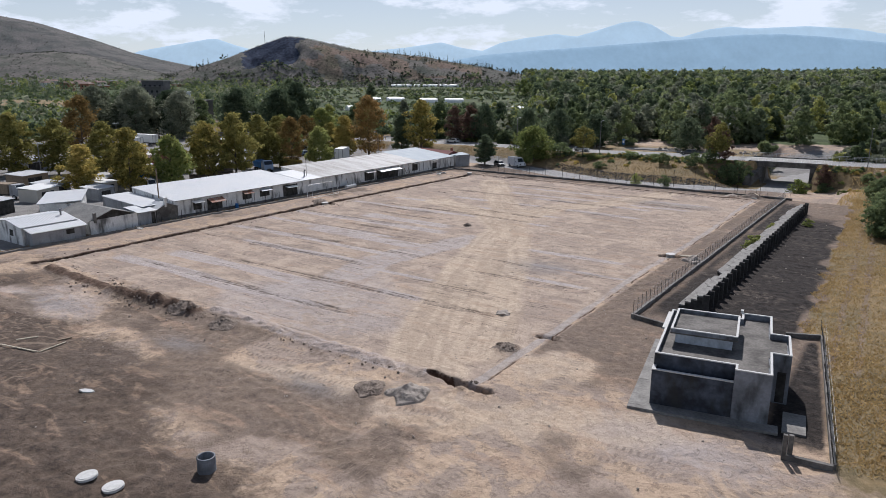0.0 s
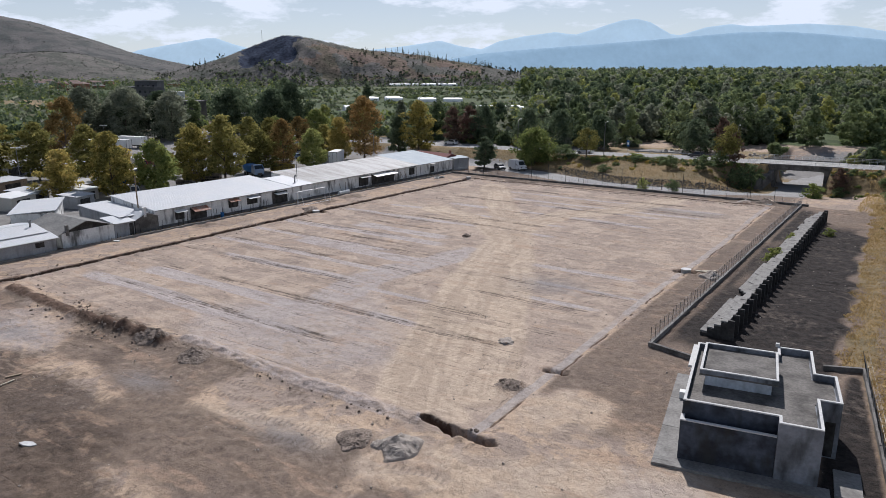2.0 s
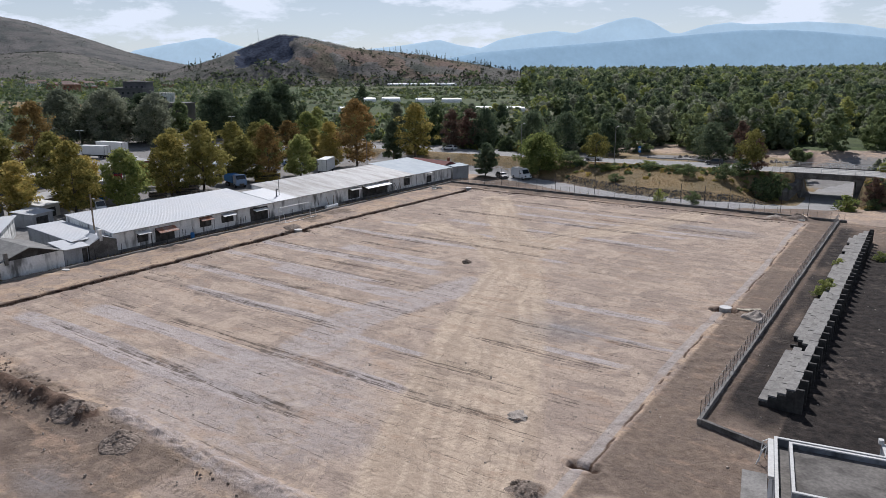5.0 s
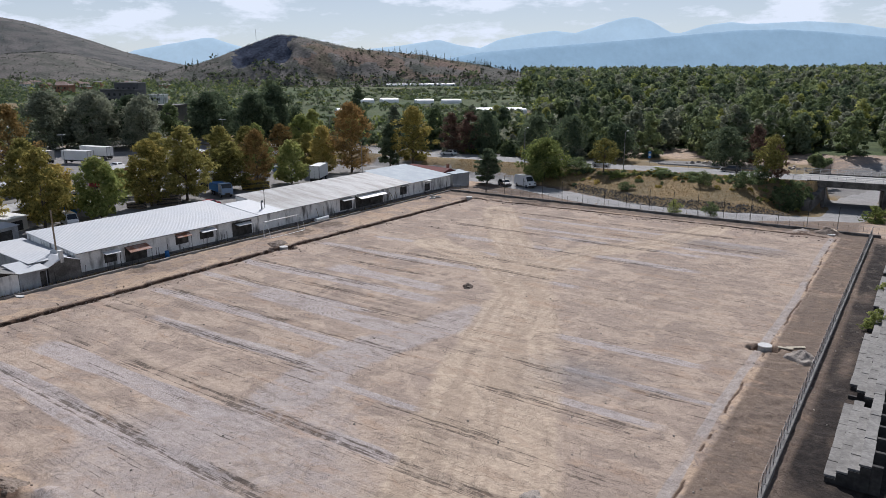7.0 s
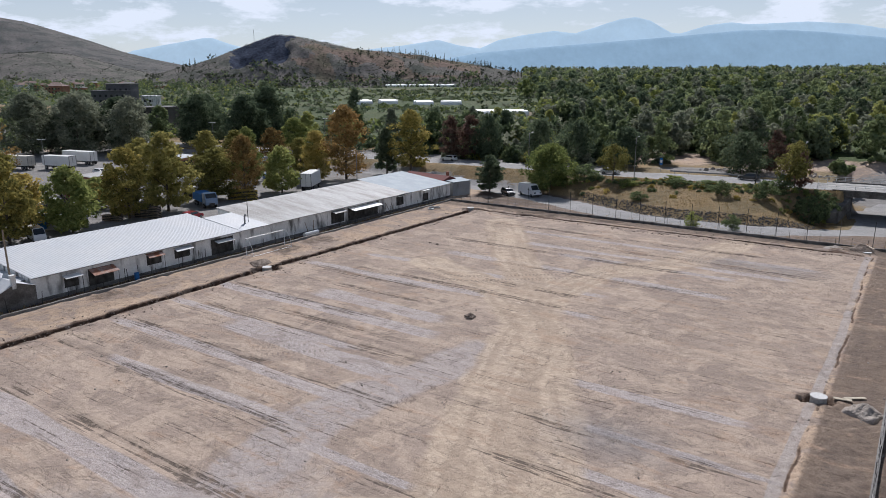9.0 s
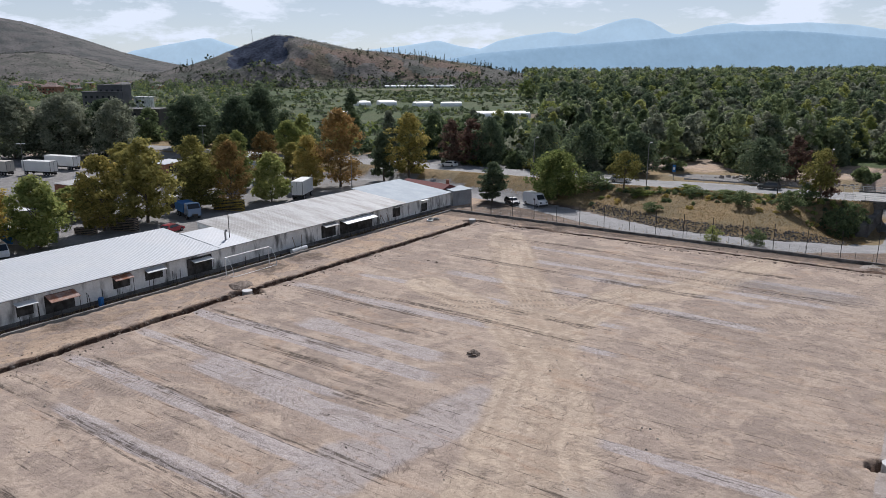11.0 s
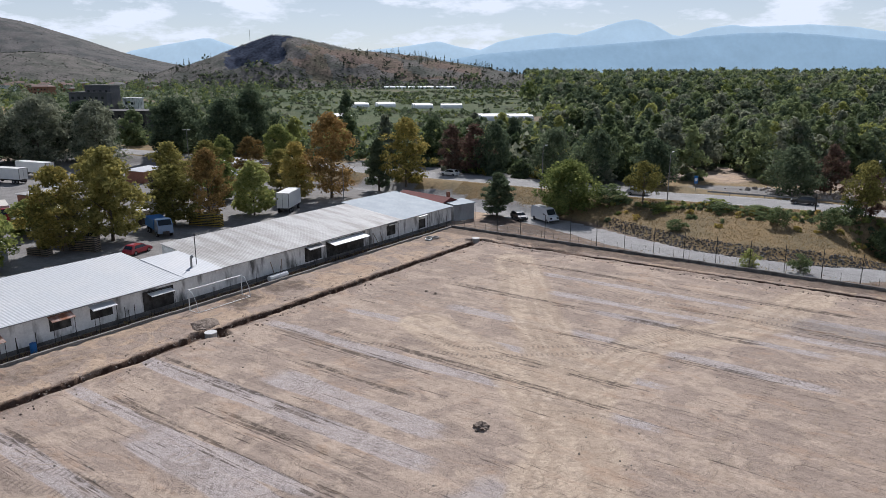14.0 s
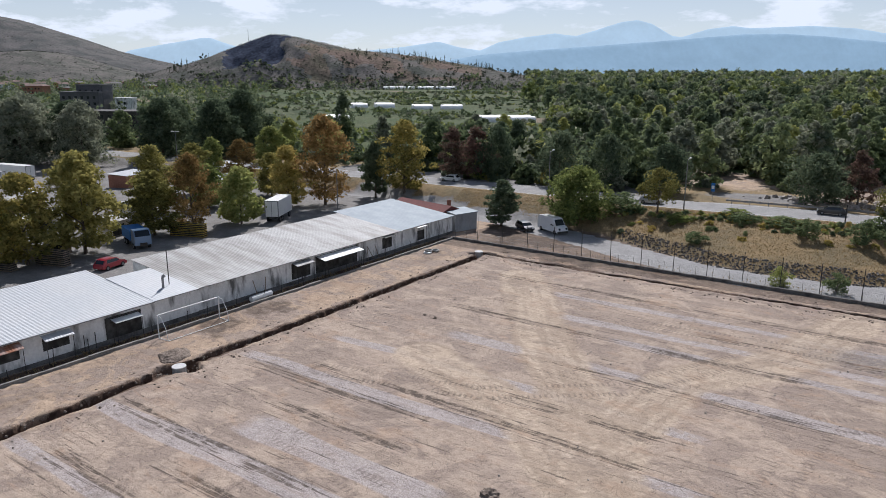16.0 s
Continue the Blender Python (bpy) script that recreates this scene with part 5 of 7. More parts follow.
awning(s1, 29.0, 31.9, XF, 2.35, 0.9, 0.2, M_PAINTW, "bowed white awning")
window_hole(s1, 28.4, 32.2, 0.0, 2.6, XF + 0.004, "dark open doorway")
for y in (9.9, 15.2, 17.0, 26.2, 27.3):
    part("pipe", Geo().tube((XF + 0.06, y, 0), (XF + 0.06, y, 1.6), 0.035, 5), M_STEELD, s1)
s2 = shed("shed bay with a flat white sheet roof and stove pipe", 33.62, 38.9, XF, -89.3, 3.1, 3.95, M_TIN, amp=0.012)
st = part("stove_pipe", Geo().tube((-83.5, 36.4, 3.2), (-83.5, 36.4, 4.5), 0.13, 8).tube((-83.5, 36.4, 4.5), (-83.35, 36.6, 4.7), 0.17, 8), M_STEEL, s2, "short bent stove pipe")
part("mast", Geo().tube((-83.9, 37.4, 3.2), (-83.9, 37.4, 7.2), 0.05, 6), M_STEELD, s2, "thin dark mast")
s3 = shed("long shed with a weathered grey sheet roof", 38.92, 74.2, XF - 0.15, -93.0, 3.1, 4.35, M_TINOLD)
awning(s3, 52.9, 55.9, XF - 0.15, 2.75, 1.0, 0.3, M_TINOLD, "grey sheet awning")
window_hole(s3, 52.8, 56.0, 0.6, 2.6, XF - 0.146)
awning(s3, 57.2, 64.8, XF - 0.15, 2.65, 1.5, 0.35, M_PAINTW, "long white sheet awning")
window_hole(s3, 57.0, 65.0, 0.0, 2.7, XF - 0.146, "dark open shop front")
awning(s3, 70.4, 72.8, XF - 0.15, 2.9, 0.7, 0.15, M_ASBEST, "small dark awning")
window_hole(s3, 70.5, 72.7, 1.0, 2.6, XF - 0.146)
for y, tilt in ((46.5, 0.0), (47.6, 0.8), (66.2, 0.7), (67.6, -0.6), (68.6, 0.0)):
    part("prop", Geo().tube((XF + 0.9, y, 0), (XF + 0.05, y + tilt, 2.1), 0.05, 5), M_WOOD, s3, "timber prop leaning on the wall")
s4 = shed("shed end with a smooth blue-grey sheet roof", 74.22, 88.9, XF - 0.3, -94.0, 3.05, 4.5, M_TINBLUE, amp=0.008, pitch=0.6)
awning(s4, 78.5, 80.9, XF - 0.3, 2.9, 0.7, 0.1, M_PAINTW, "small white awning")
window_hole(s4, 79.2, 81.0, 0.6, 2.1, XF - 0.296)
kiosk = thing("kiosk", "pale ribbed metal kiosk at the end of the sheds", "kiosk")
part("wall", Geo().hexa([(-81.6, 89.9), (-80.2, 94.4), (-83.4, 95.3), (-84.8, 90.9)][::1], -0.2, 3.0), M_GREYWALL, kiosk)
part("roof", Geo().slab([(-81.3, 89.6, 3.05), (-79.9, 94.5, 3.05), (-83.5, 95.6, 3.3), (-85.0, 90.8, 3.3)], 0.1), M_TINBLUE, kiosk)
redr = thing("shed", "shed with a dark red sheet roof", "shed", (-89.8, 92.8, 0), -10)
part("wall", Geo().box(-6.0, -2.6, -0.2, 6.0, 2.6, 2.9), M_GREYWALL, redr)
part("roof", Geo().add([(-6.4, -3, 2.85), (6.4, -3, 2.85), (6.4, 0, 3.95), (-6.4, 0, 3.95), (-6.4, 3, 2.85), (6.4, 3, 2.85)], [(0, 1, 2, 3), (3, 2, 5, 4), (0, 3, 4), (1, 5, 2)]), M_RED, redr, "dark red ribbed roof")
part("chimney", Geo().box(4.6, 0.6, 2.9, 5.1, 1.1, 4.7), M_BRICK, redr, "sooty chimney stack")

# low sheds at the near end of the row
n1 = shed("low white sheet-roofed shed joined to the row", -1.2, 3.95, -82.6, -94.0, 2.7, 3.35, M_TIN, M_GREYWALL, amp=0.012)
gab = thing("shed", "small grey gabled shed with a square white chimney", "shed", group="row of sheds")
part("wall", Geo().add([(-80.6, 0.2, -0.2), (-80.6, 4.2, -0.2), (-84, 4.2, -0.2), (-84, 0.2, -0.2), (-80.6, 0.2, 2.1), (-80.6, 4.2, 2.3), (-84, 4.2, 2.3), (-84, 0.2, 2.1), (-80.6, 2.2, 2.95), (-84, 2.2, 2.95)],
     [(0, 1, 5, 8, 4), (1, 2, 6, 5), (2, 3, 7, 9, 6), (3, 0, 4, 7), (4, 8, 9, 7), (8, 5, 6, 9)]), M_CONCD, gab)
part("chimney", Geo().box(-80.95, 1.75, 2.4, -80.5, 2.2, 3.7).box(-81.0, 1.7, 3.7, -80.45, 2.25, 3.95), M_WHITE, gab, "square white chimney")
part("roof", Geo().slab([(-80.45, 0.0, 2.12), (-80.45, 2.2, 3.06), (-84.0, 2.2, 3.06), (-84.0, 0.0, 2.12)], 0.06).slab([(-80.45, 2.2, 3.06), (-80.45, 4.3, 2.3), (-84.0, 4.3, 2.3), (-84.0, 2.2, 3.06)], 0.06), M_TIN, gab)
dsh = thing("shed", "shed with a sagging dark fibre-cement gable roof and white end wall", "shed", group="row of sheds")
part("wall", Geo().add([(-80.3, -11.2, -0.2), (-80.3, -3.4, -0.2), (-90, -3.4, -0.2), (-90, -11.2, -0.2), (-80.3, -11.2, 2.2), (-80.3, -3.4, 2.3), (-90, -3.4, 2.3), (-90, -11.2, 2.2)],
     [(0, 1, 5, 4), (1, 2, 6, 5), (2, 3, 7, 6), (3, 0, 4, 7), (4, 5, 6, 7)]), M_WHITE, dsh)
part("gable", Geo().add([(-80.4, -11.2, 2.2), (-80.4, -3.4, 2.3), (-80.4, -7.6, 3.5)], [(0, 1, 2)]), M_DARK, dsh, "dark open gable")
part("roof", Geo().slab([(-80.0, -11.9, 2.05), (-80.0, -7.6, 3.55), (-90.3, -7.6, 3.6), (-90.3, -11.9, 2.1)], 0.08).slab([(-80.0, -7.6, 3.55), (-80.0, -3.0, 2.15), (-90.3, -3.0, 2.2), (-90.3, -7.6, 3.6)], 0.08), M_ASBEST, dsh, "grey-brown fibre-cement roof")
part("chimney", Geo().box(-80.5, -10.6, 1.8, -80.1, -10.2, 3.3), M_CONCD, dsh)
grs = thing("shed", "narrow grey sheet-clad shed with a dark door", "shed", group="row of sheds")
part("wall", Geo().box(-84.0, -3.3, -0.2, -80.4, -0.1, 2.25), M_GREYWALL, grs)
part("roof", Geo().slab([(-80.1, -3.4, 2.25), (-80.1, 0.1, 2.25), (-84.2, 0.1, 2.75), (-84.2, -3.4, 2.75)], 0.07), M_TIN, grs)
part("door", Geo().box(-80.396, -0.9, 0, -80.38, -0.2, 1.95), M_DARK, grs, "dark doorway")
na = thing("shed", "white shed with a bright sheet roof and lean-to", "shed", group="row of sheds")
part("wall", Geo().add([(-81.6, -20.4, -0.2), (-81.6, -12.6, -0.2), (-89, -12.6, -0.2), (-89, -20.4, -0.2), (-81.6, -20.4, 2.6), (-81.6, -12.6, 2.6), (-89, -12.6, 3.0), (-89, -20.4, 3.0), (-85, -20.4, 3.3), (-85, -12.6, 3.3)],
     [(0, 1, 5, 4), (1, 2, 6, 9, 5), (2, 3, 7, 6), (3, 0, 4, 8, 7), (4, 5, 9, 8), (8, 9, 6, 7)]), M_WHITE, na)
part("roof", corrugated(-81.3, -85.2, -20.7, -12.4, 2.62, 3.36).slab([(-89.3, -20.7, 2.95), (-85.2, -20.7, 3.4), (-85.2, -12.4, 3.4), (-89.3, -12.4, 2.95)], 0.06), M_TIN, na)
part("lean_to", Geo().box(-81.55, -20.0, -0.2, -79.6, -12.4, 1.95), M_GREYWALL, na, "grey lean-to wall")
part("lean_to_roof", corrugated(-79.2, -81.7, -20.3, -12.1, 2.0, 2.55), M_TIN, na)
part("window", Geo().box(-85.2, -20.412, 1.1, -84.2, -20.404, 2.0), M_DARK, na)
part("window", Geo().box(-79.596, -15.2, 1.0, -79.58, -14.0, 1.7), M_DARK, na)
part("vent", Geo().tube((-84, -13.5, 3.0), (-84, -13.5, 4.0), 0.14, 8).tube((-84, -13.5, 4.0), (-84, -13.5, 4.12), 0.24, 8), M_STEEL, na, "steel roof vent")
l2 = thing("shed", "long low white building with a flat pale roof", "shed", (-101.5, -4.0, 0), -33)
part("wall", Geo().box(-6.5, -3, -0.2, 6.5, 3, 2.7), M_WHITE, l2)
part("roof", Geo().slab([(-6.8, -3.4, 2.85), (6.9, -3.4, 2.85), (6.9, 3.4, 3.15), (-6.8, 3.4, 3.15)], 0.14), M_TIN, l2)
dish = thing("utility_pole", "dark timber utility pole with a box, beside the sheds", "pole", (-84.2, 3.2, 0))
part("pole", Geo().tube((0, 0, -0.2), (-0.25, 0.1, 8.3), 0.13, 8, 0.1), M_WOOD, dish)
part("box", Geo().box(0.12, -0.25, 1.2, 0.4, 0.3, 1.9), M_GREYWALL, dish)
part("dish", Geo().tube((0.1, -0.35, 3.0), (0.25, -0.5, 3.05), 0.1, 12, 0.42), M_TIN, dish, "round satellite dish")

# ---------- goal, rings, litter on the site ----------
def goal():
    g0 = thing("football_goal", "white tubular football goal without net", "goal")
    x, xb = -78.5, -80.0
    part("crossbar", Geo().tube((x, 32.15, 2.4), (x, 39.55, 2.4), 0.06, 8), M_PAINTW, g0)
    for y in (32.2, 39.5):
        part("upright", Geo().tube((x, y, -0.05), (x, y, 2.4), 0.06, 8), M_PAINTW, g0)
        a = [(x, y, 2.4), (x + 0.6, y, 2.3), (x + 1.3, y, 1.2), (x + 1.5, y, 0.06), (x, y, 0.06)]
        gg_ = Geo()
        for p, q in zip(a[:-1], a[1:]):
            gg_.tube(p, q, 0.035, 6)
        part("side_frame", gg_, M_PAINTW, g0)
    part("ground_bar", Geo().tube((x + 1.5, 32.2, 0.06), (x + 1.5, 39.5, 0.06), 0.035, 6), M_PAINTW, g0)


goal()


def ring_geo(r, h, w_, n=28):
    """An open concrete pipe."""
    g = Geo()
    prof = [(r, 0), (r, h - 0.02), (r - 0.02, h), (r - w_ + 0.02, h), (r - w_, h - 0.02), (r - w_, 0)]
    vs = [(p * math.cos(6.283185 * k / n), p * math.sin(6.283185 * k / n), z) for k in range(n) for p, z in prof]
    m_ = len(prof)
    return g.add(vs, [(k * m_ + i, (k + 1) % n * m_ + i, (k + 1) % n * m_ + (i + 1) % m_, k * m_ + (i + 1) % m_) for k in range(n) for i in range(m_)])


ring_t = thing("concrete_ring", "upright concrete manhole ring standing open on bare soil", "concrete ring", (-11.3, -42.6, -0.05))
part("ring", ring_geo(0.56, 1.15, 0.1), M_PARAPET, ring_t)
part("inside", Geo().tube((0, 0, 0.05), (0, 0, 0.12), 0.44, 20), M_DARK, ring_t)
for x, y, r in ((-16.4, -47.3, 0.62), (-14.3, -46.9, 0.62)):
    solid("concrete_disc", Geo().tube((0, 0, -0.04), (0, 0, 0.12), r, 24).tube((0, 0, 0.12), (0, 0, 0.15), r - 0.12, 24), M_COPING, "round pale concrete manhole lid lying on soil", "concrete disc", "concrete discs", m=pose(x, y, soil_z(x, y) + 0.06, 3, -4, 0))
for x, y, h in ((-70.2, 28.6, 0.42), (-4.55, 26.8, 0.45), (-70.6, 79.6, 0.4), (-5.4, 82.6, 0.25)):
    mh = thing("manhole", "concrete manhole with a pale lid in a dug hollow", "manhole", (x, y, -0.5), 0, "manholes")
    part("shaft", Geo().tube((0, 0, 0), (0, 0, 0.5 + h - 0.08), 0.6, 24), M_CONC, mh)
    part("lid", Geo().tube((0, 0, 0.5 + h - 0.076), (0, 0, 0.5 + h), 0.62, 24), M_COPING, mh, "pale round lid")


def clod(x, y, r, h, seed, material, label, name="soil_clod"):
    bm = bmesh.new()
    bmesh.ops.create_icosphere(bm, subdivisions=3, radius=1)
    for v in bm.verts:
        k = 0.8 + 0.34 * noise.noise(v.co * 1.7 + Vector((seed, 0, 0))) + 0.25 * noise.noise(v.co * 5 + Vector((0, seed, 0)))
        v.co = Vector((v.co.x * r * k, v.co.y * r * k, max(-0.1, v.co.z * h * k)))
    me = bpy.data.meshes.new(name)
    bm.to_mesh(me)
    bm.free()
    me.materials.append(material)
    ob = new(name, me)
    ob.matrix_basis = pose(x, y, soil_z(x, y) - 0.02)
    return tagged(ob, label, "clod")


def heap(x, y, r, h, seed, material, label):
    """A loose pile with rough sides."""
    n_ = 46
    g1 = np.linspace(-1.3, 1.3, n_)
    U, V = np.meshgrid(g1, g1)
    base = relief(U * r + x, V * r + y) + site_relief(U * r + x, V * r + y)
    vs, fs = [], []
    for j in range(n_):
        for i in range(n_):
            u, v = g1[i], g1[j]
            d = math.hypot(u, v) * (1 + 0.35 * noise.noise((u * 1.3 + seed, v * 1.3, 1)))
            z = 0.7 * h * max(0.0, 1 - d) ** 0.9 * (1 + 0.5 * noise.noise((u * 3, v * 3, seed))) + (0.05 * noise.noise((u * 8, v * 8, seed)) + 0.045 * noise.noise((u * 19, v * 19, seed))) * r * 0.6 * max(0.0, min(1.0, (1.15 - d) * 3))
            vs.append((u * r, v * r, z + 0.75 * base[j, i] - 0.02 - 0.45 * max(0.0, min(1.0, (d - 0.8) * 4))))
    for j in range(n_ - 1):
        for i in range(n_ - 1):
            fs.append((j * n_ + i, j * n_ + i + 1, (j + 1) * n_ + i + 1, (j + 1) * n_ + i))
    return solid("soil_mound", Geo().add(vs, fs), material, label, "heap", m=pose(x, y, 0.0))


heap(-73.4, 30.4, 1.9, 0.8, 3, M_CLOD, "heap of dark dug soil beside the trench")
heap(-1.35, 26.3, 1.5, 1.25, 5, M_GRAVELHEAP, "grey gravel heap beside the wire fence")
heap(-31.9, -25.2, 1.9, 0.5, 7, M_CLOD, "heap of dark dug soil")
heap(-38.9, -24.5, 2.0, 0.55, 9, M_CLOD, "heap of dark dug soil at the end of a bank")
heap(-6.2, -14.7, 1.4, 0.35, 17, M_CLOD, "low heap of dark dug soil")
heap(-10.9, -27.8, 1.6, 0.6, 19, M_CLOD, "low heap of dug soil and roots")
heap(-7.6, -27.1, 1.7, 1.1, 21, M_GRAVELHEAP, "grey gravel heap beside an open pit")
heap(-6.2, 83.7, 1.9, 0.8, 23, M_CLOD, "heap of dug soil in the pitch corner")
heap(-9.6, 82.7, 1.6, 0.55, 25, M_GRAVELHEAP, "grey rubble heap in the pitch corner")

clod(-37.9, 27.85, 0.75, 0.5, 1, M_CLOD, "dark clod of soil on the levelled pitch")
clod(-11.3, -6.5, 0.95, 0.35, 2, M_GRAVELHEAP, "grey lump of rubble on the levelled pitch")
rr = random.Random(8)
for cx, cy, n_, s_ in ((-31.9, -25.2, 26, 1.3), (-38.6, -24.6, 24, 1.4), (-45, -25.0, 26, 4.0), (-54, -25.0, 16, 4.5), (-6.2, -14.6, 16, 1.1), (-5.2, -22.6, 8, 1.0), (-73.3, 30.5, 8, 1.2), (-9.2, 82.4, 7, 1.3), (-60.5, 52.6, 3, 1), (-70.6, 51, 5, 1.0)):
    for k in range(n_):
        a, d = rr.uniform(0, 6.28), s_ * rr.random() ** 0.5
        clod(cx + d * math.cos(a), cy + 0.6 * d * math.sin(a), rr.uniform(0.1, 0.26), rr.uniform(0.1, 0.22), rr.random() * 9, M_CLOD, "clod of freshly dug dark soil")["group"] = "soil clods"
for x, y, l_, a, w_, label in ((-41.5, -39.6, 4.7, 13, 0.12, "long pale timber batten on the soil"), (-39.4, -37.7, 2.6, 100, 0.12, "pale timber batten on the soil"), (-43.6, -37.9, 1.8, 62, 0.14, "pale timber batten on the soil"), (-40.6, -36.0, 1.2, 75, 0.25, "short weathered board on the soil"), (-5.6, -43.6, 1.5, 50, 0.1, "pale timber batten on the soil"), (-3.9, -42.6, 1.2, 80, 0.06, "thin dark stick on the soil"), (-2.95, 27.8, 1.3, 10, 0.35, "pale short board beside a manhole"), (-2.2, 28.8, 1.7, 35, 0.3, "pale board on a gravel heap"), (-5.2, 84.0, 2.4, -60, 0.25, "pale board on a soil heap"), (-8.2, 84.6, 2.6, 20, 0.3, "grey board on a soil heap")):
    solid("batten", Geo().box(-l_ / 2, -w_ / 2, 0, l_ / 2, w_ / 2, 0.07), M_WOODPALE if "pale" in label else M_WOOD, label, "timber", "timbers", m=pose(x, y, soil_z(x, y) + 0.05, 0, 0, a))
for x, y, sx, sy in ((-28.0, -40.9, 0.5, 0.26), (-78.3, -4.4, 0.45, 0.3)):
    solid("white_slab", Geo().hexa([(-sx * 1.2, -sy * 0.4), (-sx * 0.3, -sy), (sx * 0.8, -sy * 0.7), (sx * 1.3, sy * 0.3), (sx * 0.4, sy), (-sx * 0.7, sy * 0.7)], -0.05, 0.07), M_COPING, "broken white slab on the soil", "slab", m=pose(x, y, soil_z(x, y) + 0.03, 4, 3, 20))
pile = thing("tyre_pile", "dusty whitened old tyres lying by the kerb", "tyre pile", (-77, 76.2, 0))
for k, (x, y) in enumerate(((0.0, -0.6), (0.4, 0.8), (-0.2, 0.0))):
    tg = Geo()
    for j in range(16):
        a, b = 6.2832 * j / 16, 6.2832 * (j + 1) / 16
        tg.tube((x + 0.5 * math.cos(a), y + 0.5 * math.sin(a), 0.12 + 0.08 * k), (x + 0.5 * math.cos(b), y + 0.5 * math.sin(b), 0.12 + 0.08 * k), 0.13, 6)
    part("tyre", tg, M_CONC if k else M_PAINTW, pile)
wb = thing("white_barrel", "white metal drum lying on its side by the sheds", "drum", (-80.0, 46.6, 0.35), 0)
part("drum", Geo().tube((0, -1.5, 0), (0, 1.5, 0.05), 0.36, 14), M_PAINTW, wb)
solid("blue_barrel", Geo().tube((0, 0, -0.05), (0, 0, 0.9), 0.3, 14), M_BLUE, "blue plastic barrel against the shed wall", "barrel", m=pose(-80.4, 16.3, 0))
for k in range(26):
    x, y, h = -80.1 + rr.uniform(-0.3, 0.4), -3 + 3.55 * k + rr.uniform(-0.8, 0.8), rr.uniform(0.8, 1.9)
    solid("old_fence_post", Geo().tube((0, 0, -0.1), (rr.uniform(-0.2, 0.2), rr.uniform(-0.2, 0.2), h), 0.035, 5), M_STEELD, "thin leaning steel post by the kerb", "post", "old fence posts", m=pose(x, y, 0))

# ---------- road, bridge, street furniture ----------
SL = math.degrees(math.atan(0.105))


def bridge():
    b = thing("road_bridge", "concrete road bridge over an underpass with pale metal railings", "bridge", (-5.6, road_near(-5.6), 0), SL)
    part("deck", Geo().box(-8.5, -0.5, 2.55, 8.5, 11.2, 3.3).box(-8.5, -0.7, 3.3, 8.5, -0.1, 3.85).box(-8.5, 10.9, 3.3, 8.5, 11.5, 3.85), M_CONCD, b, "stained concrete deck edge")
    part("carriageway", Geo().box(-9.5, 0.0, 3.304, 9.5, 10.6, 3.66), M_CONC, b, "pale worn road surface")
    part("abutment", Geo().box(-8.5, -0.45, -2.2, -5.0, 11.0, 2.54), M_CONCD, b)
    part("abutment", Geo().box(5.0, -0.45, -2.2, 8.5, 11.0, 2.54), M_CONCD, b)
    part("wing_wall", Geo().slab([(-8.4, -0.5, 2.5), (-5.2, -0.5, 2.4), (-7.2, -5.5, 0.3), (-8.9, -5.5, 0.3)], 2.2), M_CONCD, b)
    for y in (-0.4, 11.2):
        rail = part("railing", Geo().tube((-11, y, 4.75), (39, y, 4.75), 0.04, 5).tube((-11, y, 4.42), (39, y, 4.42), 0.025, 5).tube((-11, y, 4.1), (39, y, 4.1), 0.025, 5), M_PAINTW, b, "pale metal railing")
        for k in range(33):
            x = -11 + 50 * k / 32
            part("railing_post", Geo().tube((x, y, 3.55), (x, y, 4.75), 0.035, 5), M_PAINTW, rail)
    return b


bridge()


def street_lamp(x, y, z, h, turn, label="tall grey street lamp with a curved arm"):
    s = thing("street_lamp", label, "street lamp", (x, y, z), turn, "street lamps")
    part("pole", Geo().tube((0, 0, -0.3), (0, 0, h), 0.11, 8, 0.06), M_STEEL, s)
    part("arm", Geo().tube((0, 0, h), (0, 1.3, h + 0.25), 0.04, 6), M_STEEL, s)
    part("head", Geo().box(-0.13, 1.1, h + 0.18, 0.13, 1.75, h + 0.32), M_PAINTW, s, "pale lamp head")


for x in (-108, -76.3, -51.2, -19.3, 10.9, 40):
    street_lamp(x, road_near(x) - 0.7, road_z(x) - 0.1, 8.6, 0)
street_lamp(-111.1, 93.1, 0, 7.5, 180, "grey street lamp in the lorry park")
for x, y in ((-196.4, 63.1), (-242, 88), (-144.3, 13.1), (-188, 112), (-176, 150)):
    lp = thing("lorry_park_lamp", "thin lamp post with two heads", "street lamp", (x, y, ground_z(x, y)), 40, "lorry park lamps")
    part("pole", Geo().tube((0, 0, -0.2), (0, 0, 8.5), 0.1, 6, 0.06), M_STEEL, lp)
    for s in (-1, 1):
        part("head", Geo().box(s * 0.1, -0.12, 8.45, s * 1.1, 0.12, 8.6), M_PAINTW, lp)
sp = thing("sign_post", "grey steel post of a road sign seen edge on", "sign post", (-27.3, 115.9, 3.4))
part("post", Geo().box(-0.09, -0.09, -0.3, 0.09, 0.09, 3.2), M_STEELD, sp)
part("base", Geo().box(-0.45, -0.3, -0.2, 0.45, 0.3, 0.25), M_CONC, sp)
for x, y in ((-50.3, 129.2),):
    rs = thing("road_sign", "small blue rectangular road sign on a post", "road sign", (x, y, 3.3), SL)
    part("post", Geo().tube((0, 0, -0.3), (0, 0, 2.4), 0.05, 6), M_STEEL, rs)
    part("plate", Geo().box(-0.35, -0.06, 1.4, 0.35, -0.02, 3.0), M_BLUE, rs, "blue sign plate")
    part("symbol", Geo().box(-0.25, -0.07, 1.9, 0.25, -0.062, 2.5), M_PAINTW, rs, "white square on the plate")
